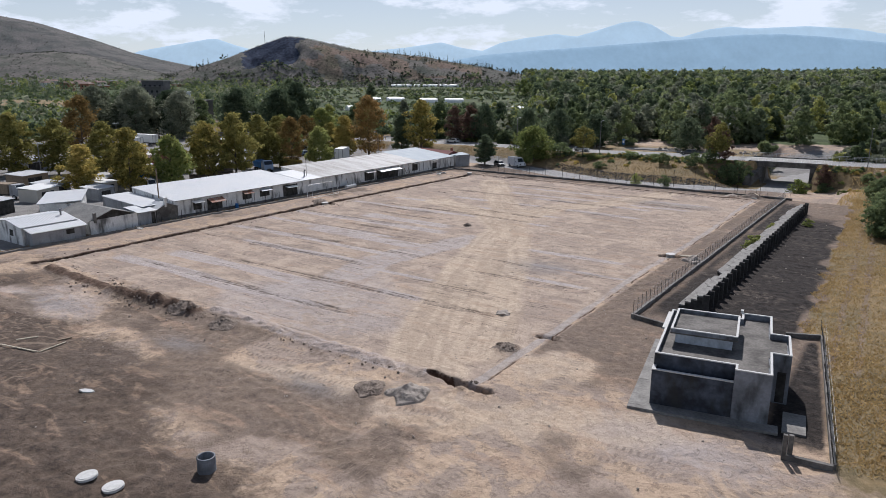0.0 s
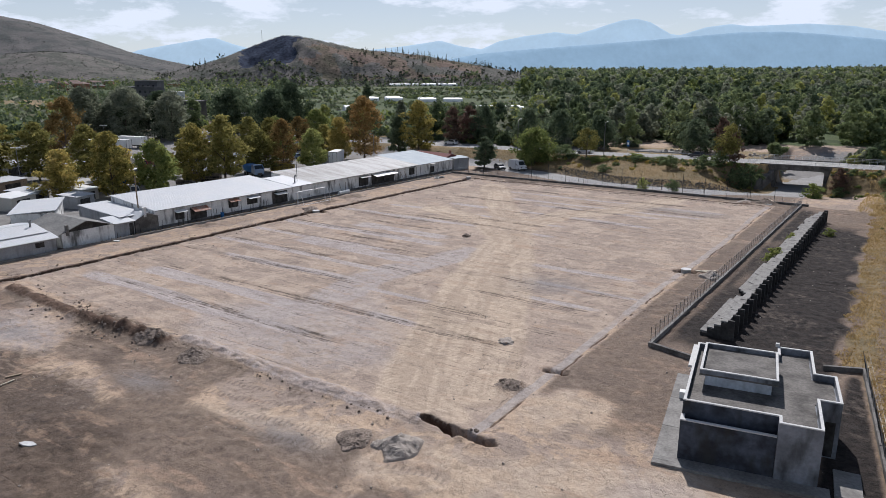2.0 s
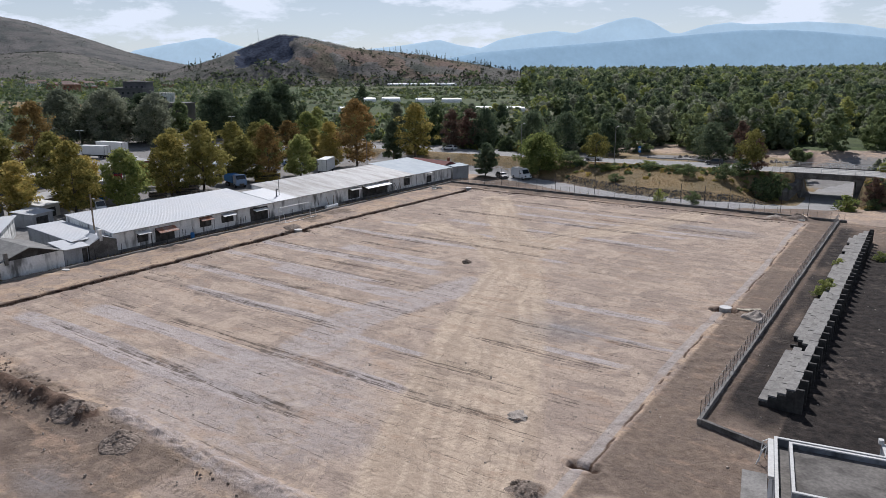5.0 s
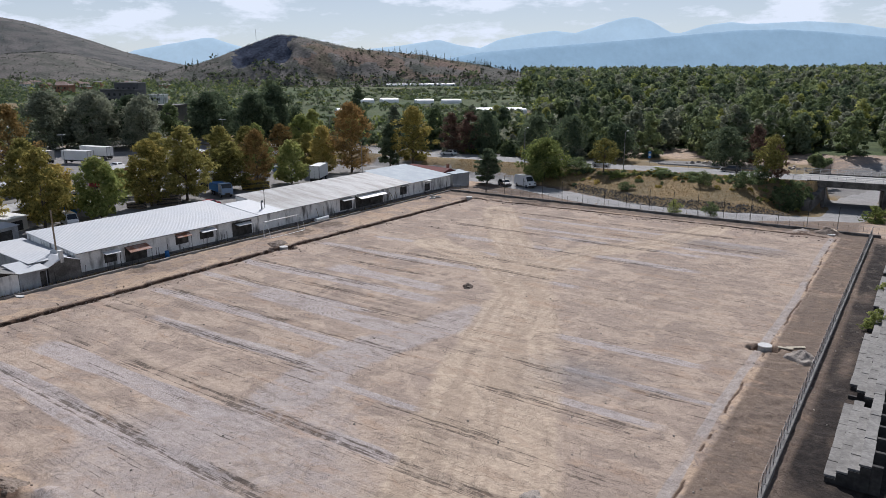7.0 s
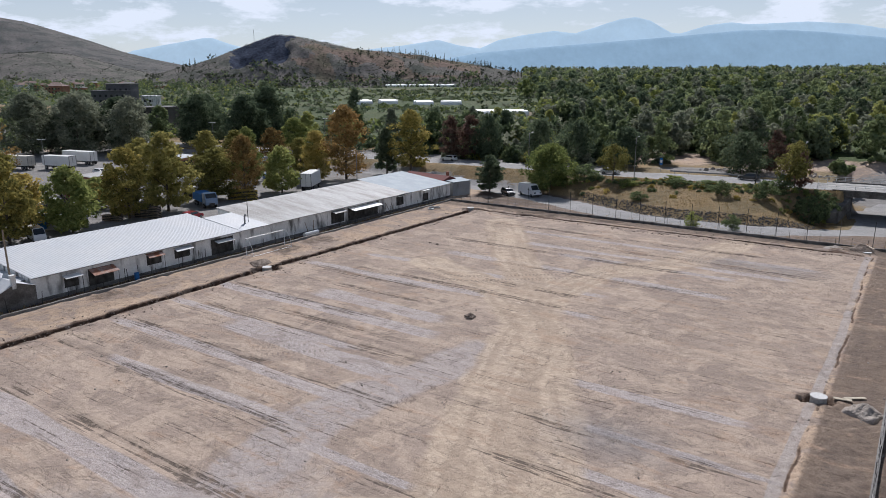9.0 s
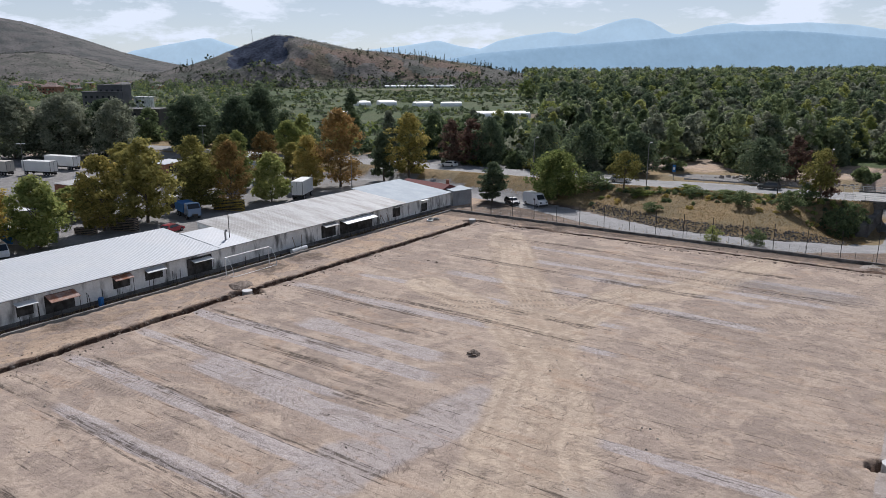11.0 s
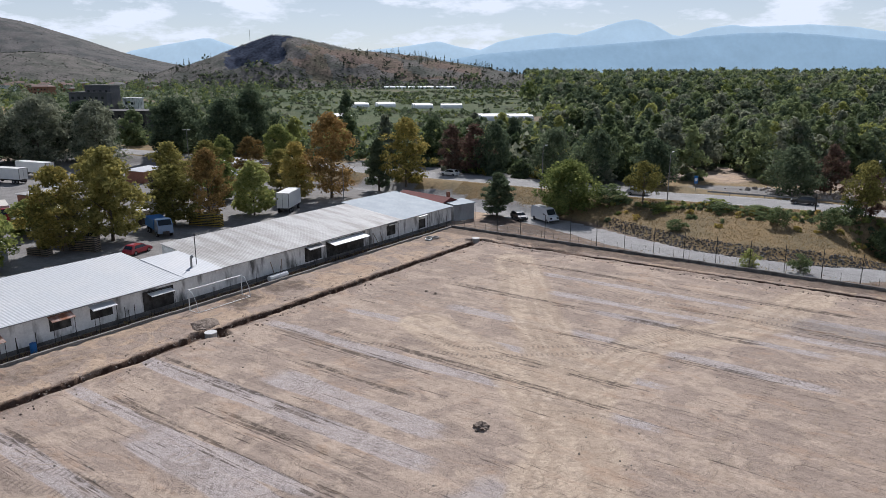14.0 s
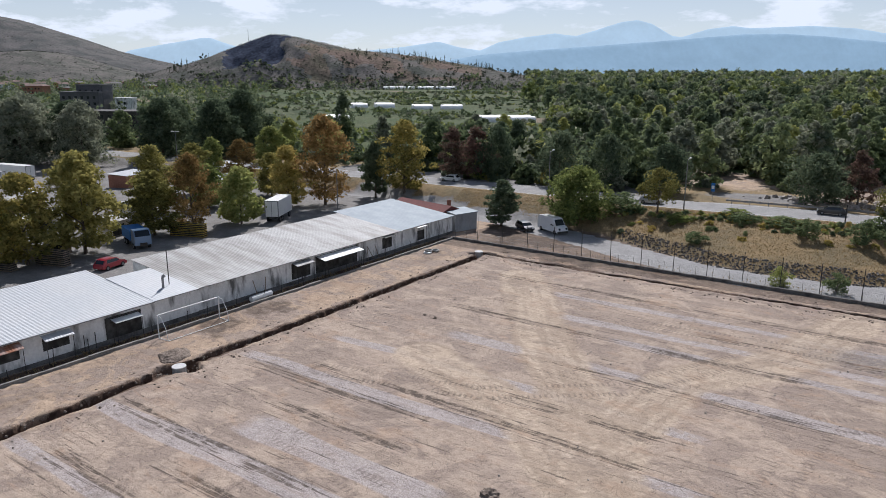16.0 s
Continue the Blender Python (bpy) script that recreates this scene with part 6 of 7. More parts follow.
gr = thing("guard_rail", "low steel guard rail on the far road edge", "guard rail")
for k in range(9):
    x = -46 + 3.0 * k
    y = road_near(x) + 10.4
    part("post", Geo().box(x - 0.05, y - 0.05, 3.1, x + 0.05, y + 0.05, 4.2), M_STEEL, gr)
part("rail", Geo().slab([(-47, road_near(-47) + 10.33, 4.1), (-21, road_near(-21) + 10.33, 4.2), (-21, road_near(-21) + 10.4, 4.2), (-47, road_near(-47) + 10.4, 4.1)], 0.3), M_STEEL, gr)
M_LINE = mat("road_paint", (0.7, 0.7, 0.68), vary=0.1, second=(0.45, 0.44, 0.42), amount=0.6, big=0.8)
ln = Geo()
for o in (0.7, 9.0):
    for k in range(60):
        x0, x1 = -150 + 4 * k, -146 + 4 * k
        ln.add([(x0, road_near(x0) + o, road_z(x0) + 0.012), (x1, road_near(x1) + o, road_z(x1) + 0.012), (x1, road_near(x1) + o + 0.15, road_z(x1) + 0.012), (x0, road_near(x0) + o + 0.15, road_z(x0) + 0.012)], [(0, 1, 2, 3)])
solid("road_marking", ln, M_LINE, "worn white edge lines on the road", "road marking", kind="structure")

# ---------- vehicles ----------
def wheel(s, x, y, r=0.32, w_=0.2):
    t = part("wheel", Geo().tube((x, y - w_ / 2, r), (x, y + w_ / 2, r), r, 16), M_TYRE, s)
    o = 1 if y > 0 else -1
    part("rim", Geo().tube((x, y + o * w_ / 2, r), (x, y + o * (w_ / 2 + 0.012), r), r * 0.6, 12), M_STEEL, t)


def profile_body(pts, half, inset=0.0):
    """A body from a side outline (x, z) with slightly drawn-in flanks."""
    g = Geo()
    n = len(pts)
    zs = [p[1] for p in pts]
    lo, hi = min(zs), max(zs)
    def hw(z):
        return half - inset * max(0.0, (z - lo) / (hi - lo) - 0.45) * 1.8
    vs = [(x, -hw(z), z) for x, z in pts] + [(x, hw(z), z) for x, z in pts]
    fs = [tuple(range(n)), tuple(range(2 * n - 1, n - 1, -1))] + [(i, n + i, n + (i + 1) % n, (i + 1) % n) for i in range(n)]
    return g.add(vs, fs)


def car(label, paint, at, turn, group="parked cars"):
    s = thing("car", label, "car", at, turn, group)
    out = [(-2.1, 0.3), (-2.12, 0.72), (-1.95, 0.92), (-1.55, 1.38), (-1.2, 1.47), (0.2, 1.46), (0.55, 1.36), (1.1, 0.95), (1.85, 0.8), (2.08, 0.62), (2.1, 0.3)]
    part("body", profile_body(out, 0.86, 0.16), paint, s)
    part("windscreen", Geo().add([(0.58, -0.62, 1.36), (0.58, 0.62, 1.36), (1.1, 0.72, 0.97), (1.1, -0.72, 0.97)], [(0, 3, 2, 1)], pose(0.012, 0, 0.012)), M_GLASS, s)
    part("rear_window", Geo().add([(-1.56, -0.6, 1.38), (-1.56, 0.6, 1.38), (-1.94, 0.7, 0.95), (-1.94, -0.7, 0.95)], [(0, 1, 2, 3)], pose(-0.012, 0, 0.012)), M_GLASS, s)
    for o in (-1, 1):
        part("side_window", Geo().add([(-1.4, o * 0.845, 0.98), (0.85, o * 0.845, 0.98), (0.4, o * 0.735, 1.36), (-1.2, o * 0.735, 1.38)], [(0, 1, 2, 3)]), M_GLASS, s)
        part("headlight", Geo().box(1.95, o * 0.62 - 0.16, 0.6, 2.11, o * 0.62 + 0.16, 0.74), M_PAINTW, s, "clear headlight")
        for x in (-1.3, 1.3):
            wheel(s, x, o * 0.78)
    return s


def van(label, paint, at, turn):
    s = thing("van", label, "van", at, turn, "parked cars")
    out = [(-2.9, 0.35), (-2.95, 1.2), (-2.85, 2.4), (-2.6, 2.58), (1.0, 2.6), (1.45, 2.45), (2.15, 1.45), (2.8, 1.2), (2.95, 0.9), (2.95, 0.35)]
    part("body", profile_body(out, 0.98, 0.1), paint, s)
    part("windscreen", Geo().add([(1.5, -0.78, 2.36), (1.5, 0.78, 2.36), (2.15, 0.88, 1.47), (2.15, -0.88, 1.47)], [(0, 3, 2, 1)], pose(0.02, 0, 0.02)), M_GLASS, s)
    for o in (-1, 1):
        part("side_window", Geo().add([(0.75, o * 0.965, 1.4), (1.95, o * 0.965, 1.4), (1.35, o * 0.90, 2.15), (0.75, o * 0.90, 2.15)], [(0, 1, 2, 3)]), M_GLASS, s)
        part("headlight", Geo().box(2.72, o * 0.7 - 0.18, 0.85, 2.965, o * 0.7 + 0.18, 1.15), M_GLASS, s)
        for x in (-1.9, 1.95):
            wheel(s, x, o * 0.88, 0.36, 0.24)
    part("bumper", Geo().box(2.75, -0.98, 0.3, 3.05, 0.98, 0.62), M_STEELD, s, "dark plastic bumper")
    return s


def box_lorry(label, at, turn, length=7.5, cab=None, box_mat=M_PAINTW, h=3.7):
    s = thing("lorry", label, "lorry", at, turn, "parked lorries")
    part("cargo_box", Geo().box(-length / 2, -1.25, 1.05, length / 2, 1.25, h), box_mat, s, "plain box body")
    part("chassis", Geo().box(-length / 2, -0.5, 0.6, length / 2 + (2.6 if cab else 0), 0.5, 1.04), M_STEELD, s)
    part("rear_frame", Geo().box(-length / 2 - 0.04, -1.27, 1.0, -length / 2 - 0.005, -1.12, h).box(-length / 2 - 0.04, 1.12, 1.0, -length / 2 - 0.005, 1.27, h).box(-length / 2 - 0.04, -1.27, h - 0.12, -length / 2 - 0.005, 1.27, h + 0.02).box(-length / 2 - 0.04, -0.03, 1.0, -length / 2 - 0.005, 0.03, h), M_STEEL, s)
    if cab:
        cb = part("cab", profile_body([(length / 2 + 0.3, 0.7), (length / 2 + 0.3, 2.9), (length / 2 + 1.7, 2.9), (length / 2 + 2.3, 2.0), (length / 2 + 2.4, 0.7)], 1.2, 0.05), cab, s)
        part("windscreen", Geo().add([(length / 2 + 1.75, -1.0, 2.8), (length / 2 + 1.75, 1.0, 2.8), (length / 2 + 2.28, 1.05, 2.0), (length / 2 + 2.28, -1.05, 2.0)], [(0, 3, 2, 1)], pose(0.02, 0, 0.02)), M_GLASS, cb)
    xs = [-length / 2 + 1.0, -length / 2 + 2.1] + ([length / 2 + 1.3] if cab else [length / 2 - 1.2])
    for x in xs:
        for o in (-1, 1):
            wheel(s, x, o * 1.08, 0.48, 0.3)
    return s


car("black car parked on the dusty verge beside a tree", M_CARBLACK, (-73.0, 98.3, 0.0), -38)
van("white panel van on the dusty lane", M_CARWHITE, (-68.5, 99.6, 0.02), -28)
car("silver car on the main road", M_CARGREY, (-58, road_near(-58) + 3.4, road_z(-58) - 0.03), SL)
car("red car parked in the shade of trees", M_CARRED, (-107.2, 44.2, 0.0), 105)
car("white car parked among lorries", M_CARWHITE, (-177, 67.5, 0.0), 10)
car("dark car on the main road", M_CARBLACK, (-30, road_near(-30) + 6.8, road_z(-30) - 0.03), SL + 180)
car("white car on the main road", M_CARWHITE, (-104, road_near(-104) + 6.8, road_z(-104) - 0.03), SL + 180)
car("blue car parked among stalls", M_CARBLUE, (-133, 86, 0.0), 60)
box_lorry("white box lorry backed up beside the sheds", (-113.9, 80.6, 0), 118, 7.2, None, M_PAINTW, 3.9)
box_lorry("white box trailer parked in the lorry park", (-196.3, 67.0, 0), 196, 9.5)
box_lorry("white box trailer parked in the lorry park", (-203.2, 76.6, 0), 190, 11.5)
box_lorry("white box trailer parked in the lorry park", (-206.0, 61.0, 0), 196, 9.0, None, M_CREAM)
box_lorry("lorry with a blue cab beside a blue container", (-117.2, 54.2, 0), -18, 4.8, M_CARBLUE, M_BLUE, 2.6)
box_lorry("old grey lorry at the lorry park edge", (-127.0, -3.4, 0), 20, 6.5, M_GREYWALL, M_WOOD, 3.0)
box_lorry("lorry with a red cab and pale box", (-149.0, 44.0, 0), -20, 7.5, M_CARRED, M_CREAM, 3.2)
mb = thing("minibus", "old white minibus under a tree", "minibus", (-113.6, 20.2, 0), -12, "parked cars")
part("body", profile_body([(-2.3, 0.35), (-2.35, 1.3), (-2.1, 2.15), (1.6, 2.15), (2.2, 1.2), (2.35, 0.9), (2.35, 0.35)], 0.88, 0.1), M_CARWHITE, mb)
for o in (-1, 1):
    for x in (-1.7, -0.6, 0.5):
        part("side_window", Geo().add([(x, o * 0.872, 1.25), (x + 0.9, o * 0.872, 1.25), (x + 0.9, o * 0.815, 1.85), (x, o * 0.815, 1.85)], [(0, 1, 2, 3)]), M_GLASS, mb)
    for x in (-1.5, 1.5):
        wheel(mb, x, o * 0.8, 0.33)
part("windscreen", Geo().add([(1.66, -0.72, 2.07), (1.66, 0.72, 2.07), (2.18, 0.8, 1.25), (2.18, -0.8, 1.25)], [(0, 3, 2, 1)], pose(0.015, 0, 0.01)), M_GLASS, mb)

# ---------- stalls and containers of the market ----------
def stall(label, x, y, turn, lx, ly, h, wall, roof, name="market_stall"):
    s = thing(name, label, "stall", (x, y, 0), turn, "market stalls")
    part("wall", Geo().box(-lx / 2, -ly / 2, -0.1, lx / 2, ly / 2, h), wall, s)
    part("roof", corrugated(lx / 2 + 0.3, -lx / 2 - 0.2, -ly / 2 - 0.2, ly / 2 + 0.2, h + 0.02, h + 0.35, 0.4, 0.025), roof, s)
    part("shutter", Geo().box(lx / 2 + 0.004, -ly * 0.3, 0.1, lx / 2 + 0.02, ly * 0.25, h * 0.75), M_DARK, s, "dark open front")
    return s


stall("white-roofed market stall with a blue tarpaulin side", -120.3, 27.5, 22, 6.5, 5.5, 2.6, M_GREYWALL, M_PAINTW)
solid("blue_tarpaulin", Geo().box(-0.03, -2.0, 0.2, 0.03, 2.0, 2.5), M_BLUE, "bright blue tarpaulin hung on a stall", "tarpaulin", m=pose(-121.4, 24.0, 0, 0, 0, 112))
for x, y, a, lx, ly, h, wm, rm, lb in ((-117.5, 12.0, 20, 4.5, 4, 2.3, M_CREAM, M_PAINTW, "cream market stall with a pale roof"), (-124.5, 16.5, 18, 4.5, 6, 2.3, M_WOOD, M_TINOLD, "timber market stall with a grey roof"),
                                  (-111.0, 7.5, 20, 4.0, 4.5, 2.2, M_GREYWALL, M_TIN, "grey market stall with a bright roof"), (-122, 4.0, 25, 5, 5, 2.5, M_GREYWALL, M_TIN, "grey market stall with a bright roof"), (-118.5, 0.0, 25, 4, 6, 2.4, M_CREAM, M_PAINTW, "cream market stall with a pale roof"),
                                  (-121.0, 42.5, 18, 4.5, 5, 2.2, M_WOOD, M_TINOLD, "timber stall stacked with crates"), (-135.0, 30, 15, 4, 9, 2.4, M_GREYWALL, M_PAINTW, "long stall with a pale roof"), (-140, 50, 15, 4, 8, 2.5, M_CREAM, M_PAINTW, "long stall with a pale roof"),
                                  (-152, 30, 18, 4, 9, 2.6, M_GREYWALL, M_TIN, "long grey stall with a bright roof"), (-158, 56, 15, 4, 8, 2.6, M_BRICK, M_TINOLD, "brick stall with a grey roof"), (-165, 20, 20, 5, 8, 2.8, M_GREYWALL, M_TIN, "long grey stall with a bright roof"),
                                  (-140, 8, 20, 4.5, 7, 2.5, M_WOOD, M_TIN, "timber stall with a bright roof"), (-136, 66, 20, 4.2, 6, 2.5, M_CREAM, M_PAINTW, "cream stall with a pale roof"), (-126, 55.5, 20, 3.2, 5, 2.4, M_CREAM, M_TINOLD, "cream container stall under trees"),
                                  (-172, 88, 20, 5, 9, 2.8, M_BRICK, M_TIN, "brick stall with a bright roof"), (-150, 98, 10, 5, 9, 2.6, M_CREAM, M_TIN, "cream stall with a bright roof"), (-110, -12, 20, 4, 5, 2.5, M_DARK, M_TIN, "dark kiosk with a bright roof"), (-168, 112, 20, 5, 10, 2.8, M_CREAM, M_TIN, "cream stall with a bright roof")):
    stall(lb, x, y, a, lx, ly, h, wm, rm)
M_YELLOW = mat("yellow_crates", (0.42, 0.30, 0.05), vary=0.2, grain=3, second=(0.2, 0.15, 0.05))
for bx, by, tn, nx_, nz_, mt_, lb in ((-117.3, 61.3, 20, 5, 2, M_YELLOW, "yellow slatted crate in a stack"), (-116.5, 39.8, 18, 4, 2, M_WOOD, "wooden slatted crate in a stack"), (-118.6, 34.8, 18, 3, 1, M_WOOD, "wooden slatted crate in a stack"), (-104.5, 92.5, 10, 5, 1, M_WOOD, "wooden slatted crate in a stack")):
    for i in range(nx_):
        for k in range(nz_):
            cr = thing("crate", lb, "crate", (bx + 1.25 * i * math.cos(radians(tn)), by + 1.25 * i * math.sin(radians(tn)), 1.1 * k), tn, "stacked crates")
            part("box", Geo().box(-0.55, -0.55, 0.08, 0.55, 0.55, 1.0), M_DARK, cr)
            g = Geo()
            for z in (0.1, 0.4, 0.7, 0.98):
                g.box(-0.6, -0.6, z, 0.6, -0.552, z + 0.1).box(-0.6, 0.552, z, 0.6, 0.6, z + 0.1).box(-0.6, -0.551, z, -0.552, 0.551, z + 0.1).box(0.552, -0.551, z, 0.6, 0.551, z + 0.1)
            part("slats", g, mt_, cr)

# ---------- trees ----------
def leaf_faces(rng, centres, radii, per, size, flat=0.0):
    """Small leaf-clump faces round each centre: arrays of corners (n, 3, 3)."""
    n = len(centres) * per
    c = np.repeat(centres, per, 0)
    r = np.repeat(radii, per, 0)
    d = rng.normal(size=(n, 3))
    d /= np.linalg.norm(d, axis=1, keepdims=True)
    p = c + d * r[:, None] * (rng.random((n, 1)) ** 0.4) * np.array([1, 1, 0.8])
    nr = d + rng.normal(size=(n, 3)) * 0.7 + np.array([0, 0, flat])
    nr /= np.linalg.norm(nr, axis=1, keepdims=True)
    a = np.cross(nr, rng.normal(size=(n, 3)))
    a /= np.linalg.norm(a, axis=1, keepdims=True)
    b = np.cross(nr, a)
    s = size * (0.6 + 0.8 * rng.random((n, 1)))
    return np.stack([p - a * s - b * s * 0.4, p + a * s - b * s * 0.4, p + b * s * 0.75], 1)


def faces_mesh(name, q, material, tone=None):
    n, k = q.shape[:2]
    me = bpy.data.meshes.new(name)
    me.vertices.add(n * k)
    me.vertices.foreach_set("co", q.astype(np.float32).ravel())
    me.loops.add(n * k)
    me.loops.foreach_set("vertex_index", np.arange(n * k, dtype=np.int32))
    me.polygons.add(n)
    me.polygons.foreach_set("loop_start", np.arange(0, n * k, k, dtype=np.int32))
    at = me.attributes.new("tone", "FLOAT", "POINT")
    at.data.foreach_set("value", np.full(n * k, 0.5, dtype=np.float32) if tone is None else np.repeat(tone, k).astype(np.float32))
    me.materials.append(material)
    me.update()
    me.validate()
    return me


def crown_centres(rng, n, h, w_, low, taper):
    """Clump centres in a crown with an uneven outline."""
    out = []
    ph = rng.random(6) * 6.28
    while len(out) < n:
        t = rng.random()
        z = low + (1 - low) * t
        prof = (math.sin(math.pi * min(1, (t * 0.93 + 0.07)) ** taper)) ** 0.6
        a = rng.random() * 6.283
        lobes = 0.8 + 0.2 * math.sin(3 * a + ph[0] + 5 * t) + 0.16 * math.sin(5 * a + ph[1] - 9 * t)
        r = w_ / 2 * prof * lobes * math.sqrt(rng.uniform(0.12, 1.0))
        out.append((r * math.cos(a), r * math.sin(a), z * h))
    return np.array(out)


def trunk_geo(rng, h, w_, low, r0):
    g = Geo()
    top = Vector((rng.uniform(-0.2, 0.2), rng.uniform(-0.2, 0.2), h * 0.62))
    mid = Vector((rng.uniform(-0.15, 0.15), rng.uniform(-0.15, 0.15), h * low * 1.05))
    g.tube((0, 0, -0.3), mid, r0, 7, r0 * 0.75)
    g.tube(mid, top, r0 * 0.75, 7, r0 * 0.25)
    for k in range(7):
        s = mid.lerp(top, k / 8)
        a = rng.uniform(0, 6.28)
        e = s + Vector((math.cos(a), math.sin(a), 0)) * w_ * rng.uniform(0.25, 0.42) + Vector((0, 0, h * rng.uniform(0.12, 0.28)))
        g.tube(s, e, r0 * 0.4, 5, r0 * 0.1)
    return g


def tree(kind, h, w_, seed, label, clumps=135, per=56, size=0.25, low=0.1, taper=0.75, category="tree", r0=None):
    rng = np.random.default_rng(seed)
    t = thing("tree", label, category)
    part("trunk", trunk_geo(rng, h, w_, low, r0 or 0.016 * h + 0.04), M_BARK, t)
    c = crown_centres(rng, clumps, h, w_, low, taper)
    q = leaf_faces(rng, c, rng.uniform(0.065, 0.115, len(c)) * (w_ + 2), per, size, 0.4)
    # Tone rises with height: the brighter crown top is put into leaf colour
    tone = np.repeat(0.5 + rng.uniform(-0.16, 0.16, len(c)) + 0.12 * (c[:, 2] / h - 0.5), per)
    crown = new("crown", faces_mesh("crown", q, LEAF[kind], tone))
    crown.parent = t
    return t


def plant(proto, places, group):
    """Sets the first at the first place and copies it to the others: x, y, height factor, width factor, turn."""
    for k, (x, y, sh, sw, turn) in enumerate(places):
        m = pose(x, y, ground_z(x, y), 0, 0, turn) @ Matrix.Diagonal((1.13 * sw, 1.13 * sw, 1.03 * sh, 1))
        if k:
            copy_thing(proto, m)
        else:
            first = m
    proto.matrix_basis = first
    return proto


G_ROW = "trees of the lorry park"


def grove(kind, h, w_, seed, label, places, group=G_ROW, **kw):
    p = tree(kind, h, w_, seed, label, **kw)
    p["group"] = group
    plant(p, places, group)


grove("olive", 12.5, 9.0, 1, "leafy plane tree with olive green crown beside stalls", [(-117.4, 46.4, 1.12, 1.12, 0), (-120.0, 59.5, 0.80, 1.0, 80), (-141.5, 27, 0.97, 1.0, 200), (-150, 20, 1.02, 1.05, 120), (-138, 71.5, 0.95, 1.0, 30), (-148, 88, 0.85, 1.0, 200), (-156, 66, 0.8, 0.95, 100), (-134, 97, 0.7, 0.9, 10), (-159, 14, 1.12, 1.15, 300)])
grove("yellow", 12.0, 8.6, 2, "plane tree with yellowing crown beside stalls", [(-117.4, 38.4, 1.0, 1.0, 0), (-114.5, 16.6, 1.03, 1.0, 140), (-119.5, 9.2, 0.78, 0.95, 250), (-121.6, 90.2, 0.95, 1.0, 60), (-123.2, 23.4, 0.74, 0.95, 20), (-168, 5, 1.15, 1.15, 75)])
grove("bright", 9.6, 7.8, 3, "young plane tree with fresh green crown", [(-115.6, 73.4, 1.0, 1.02, 0), (-114.0, 26.2, 1.08, 1.02, 110), (-131.4, 40.5, 0.6, 0.9, 220), (-133, 80, 0.85, 0.9, 40), (-166, 126, 1.0, 1.1, 130), (-167, 107.5, 1.0, 0.85, 30)])
grove("orange", 16.6, 12.0, 4, "tall plane tree with rusty brown crown", [(-117.2, 96.0, 1.0, 1.02, 0), (-117.2, 64.6, 0.73, 0.68, 130), (-170, 37.5, 1.02, 1.0, 260), (-152, 104, 0.6, 0.75, 40)])
grove("yellow", 14.6, 10.4, 5, "tall plane tree with yellow-green crown behind the sheds", [(-108.6, 111.0, 0.98, 1.0, 0)])
grove("dark", 11.5, 6.5, 6, "slender dark green tree", [(-114.3, 108.4, 1.0, 1.0, 0), (-78.0, 98.9, 0.66, 0.92, 90)], group="trees by the lane")
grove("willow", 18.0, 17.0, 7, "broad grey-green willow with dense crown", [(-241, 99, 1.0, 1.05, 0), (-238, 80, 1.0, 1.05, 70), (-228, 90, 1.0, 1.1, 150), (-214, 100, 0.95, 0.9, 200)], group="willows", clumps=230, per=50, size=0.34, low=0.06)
grove("dark", 16.0, 15.0, 8, "broad dark tree with dense crown", [(-226, 104, 1.05, 1.1, 0), (-203, 118, 1.0, 1.05, 80), (-187, 124, 1.0, 1.0, 190), (-191, 138, 1.15, 1.1, 100), (-212, 128, 1.0, 1.0, 300), (-236, 92, 1.0, 1.1, 20)], group="dark broad trees", clumps=230, per=50, size=0.34, low=0.07)
grove("bright", 8.6, 11.0, 9, "broad bushy fresh green tree beside the lane", [(-66.6, 105.3, 1.0, 1.05, 0)], group="trees by the lane", clumps=210, per=56, size=0.22, low=0.04, taper=0.75)
grove("olive", 7.0, 6.8, 10, "thin open tree with pale yellow-green leaves", [(-54.6, 110.8, 1.0, 1.0, 0), (-20.0, 113.5, 1.25, 0.95, 120)], group="trees by the lane", clumps=70, per=40, size=0.18, low=0.28, taper=0.7)
grove("rust", 10.8, 7.4, 11, "dark tree with reddish dying lower leaves beyond the road", [(-106.5, 126.5, 1.0, 1.0, 0), (-102, 129, 1.03, 1.1, 130), (-27.5, 137, 0.85, 0.8, 60), (-19.5, 116.5, 0.62, 0.6, 200), (3.2, 113.5, 0.5, 0.55, 20)], group="dying trees", clumps=80, per=42)
grove("dark", 9.0, 11.5, 12, "spreading dark tree on rough ground beyond the road", [(-34.0, 134.5, 0.95, 1.0, 0), (-97.0, 129.5, 1.25, 0.75, 90), (-60, 133, 1.0, 0.9, 140), (-72, 131.5, 1.15, 0.85, 40), (-82, 130, 1.15, 0.9, 300)], group="trees by the road", clumps=130, per=46)
grove("green", 3.2, 4.2, 13, "low green shrub on the bank", [(-24, 106.5, 1.0, 1.1, 0), (-16.5, 108, 1.4, 1.25, 60), (-60.5, 109.5, 1.0, 1.7, 100), (-40.5, 110.5, 0.35, 1.3, 150), (-35, 111, 0.35, 1.4, 10), (-31, 105.5, 0.85, 0.9, 230), (3.5, 112, 0.6, 0.8, 30), (12, 112, 0.6, 0.9, 120), (-25, 88.2, 0.75, 0.7, 200), (-15, 113, 1.5, 1.2, 30), (-45, 99, 0.5, 0.8, 30), (-22, 113, 0.9, 1.1, 300)], group="shrubs", clumps=46, per=30, size=0.17, low=0.05, category="shrub")
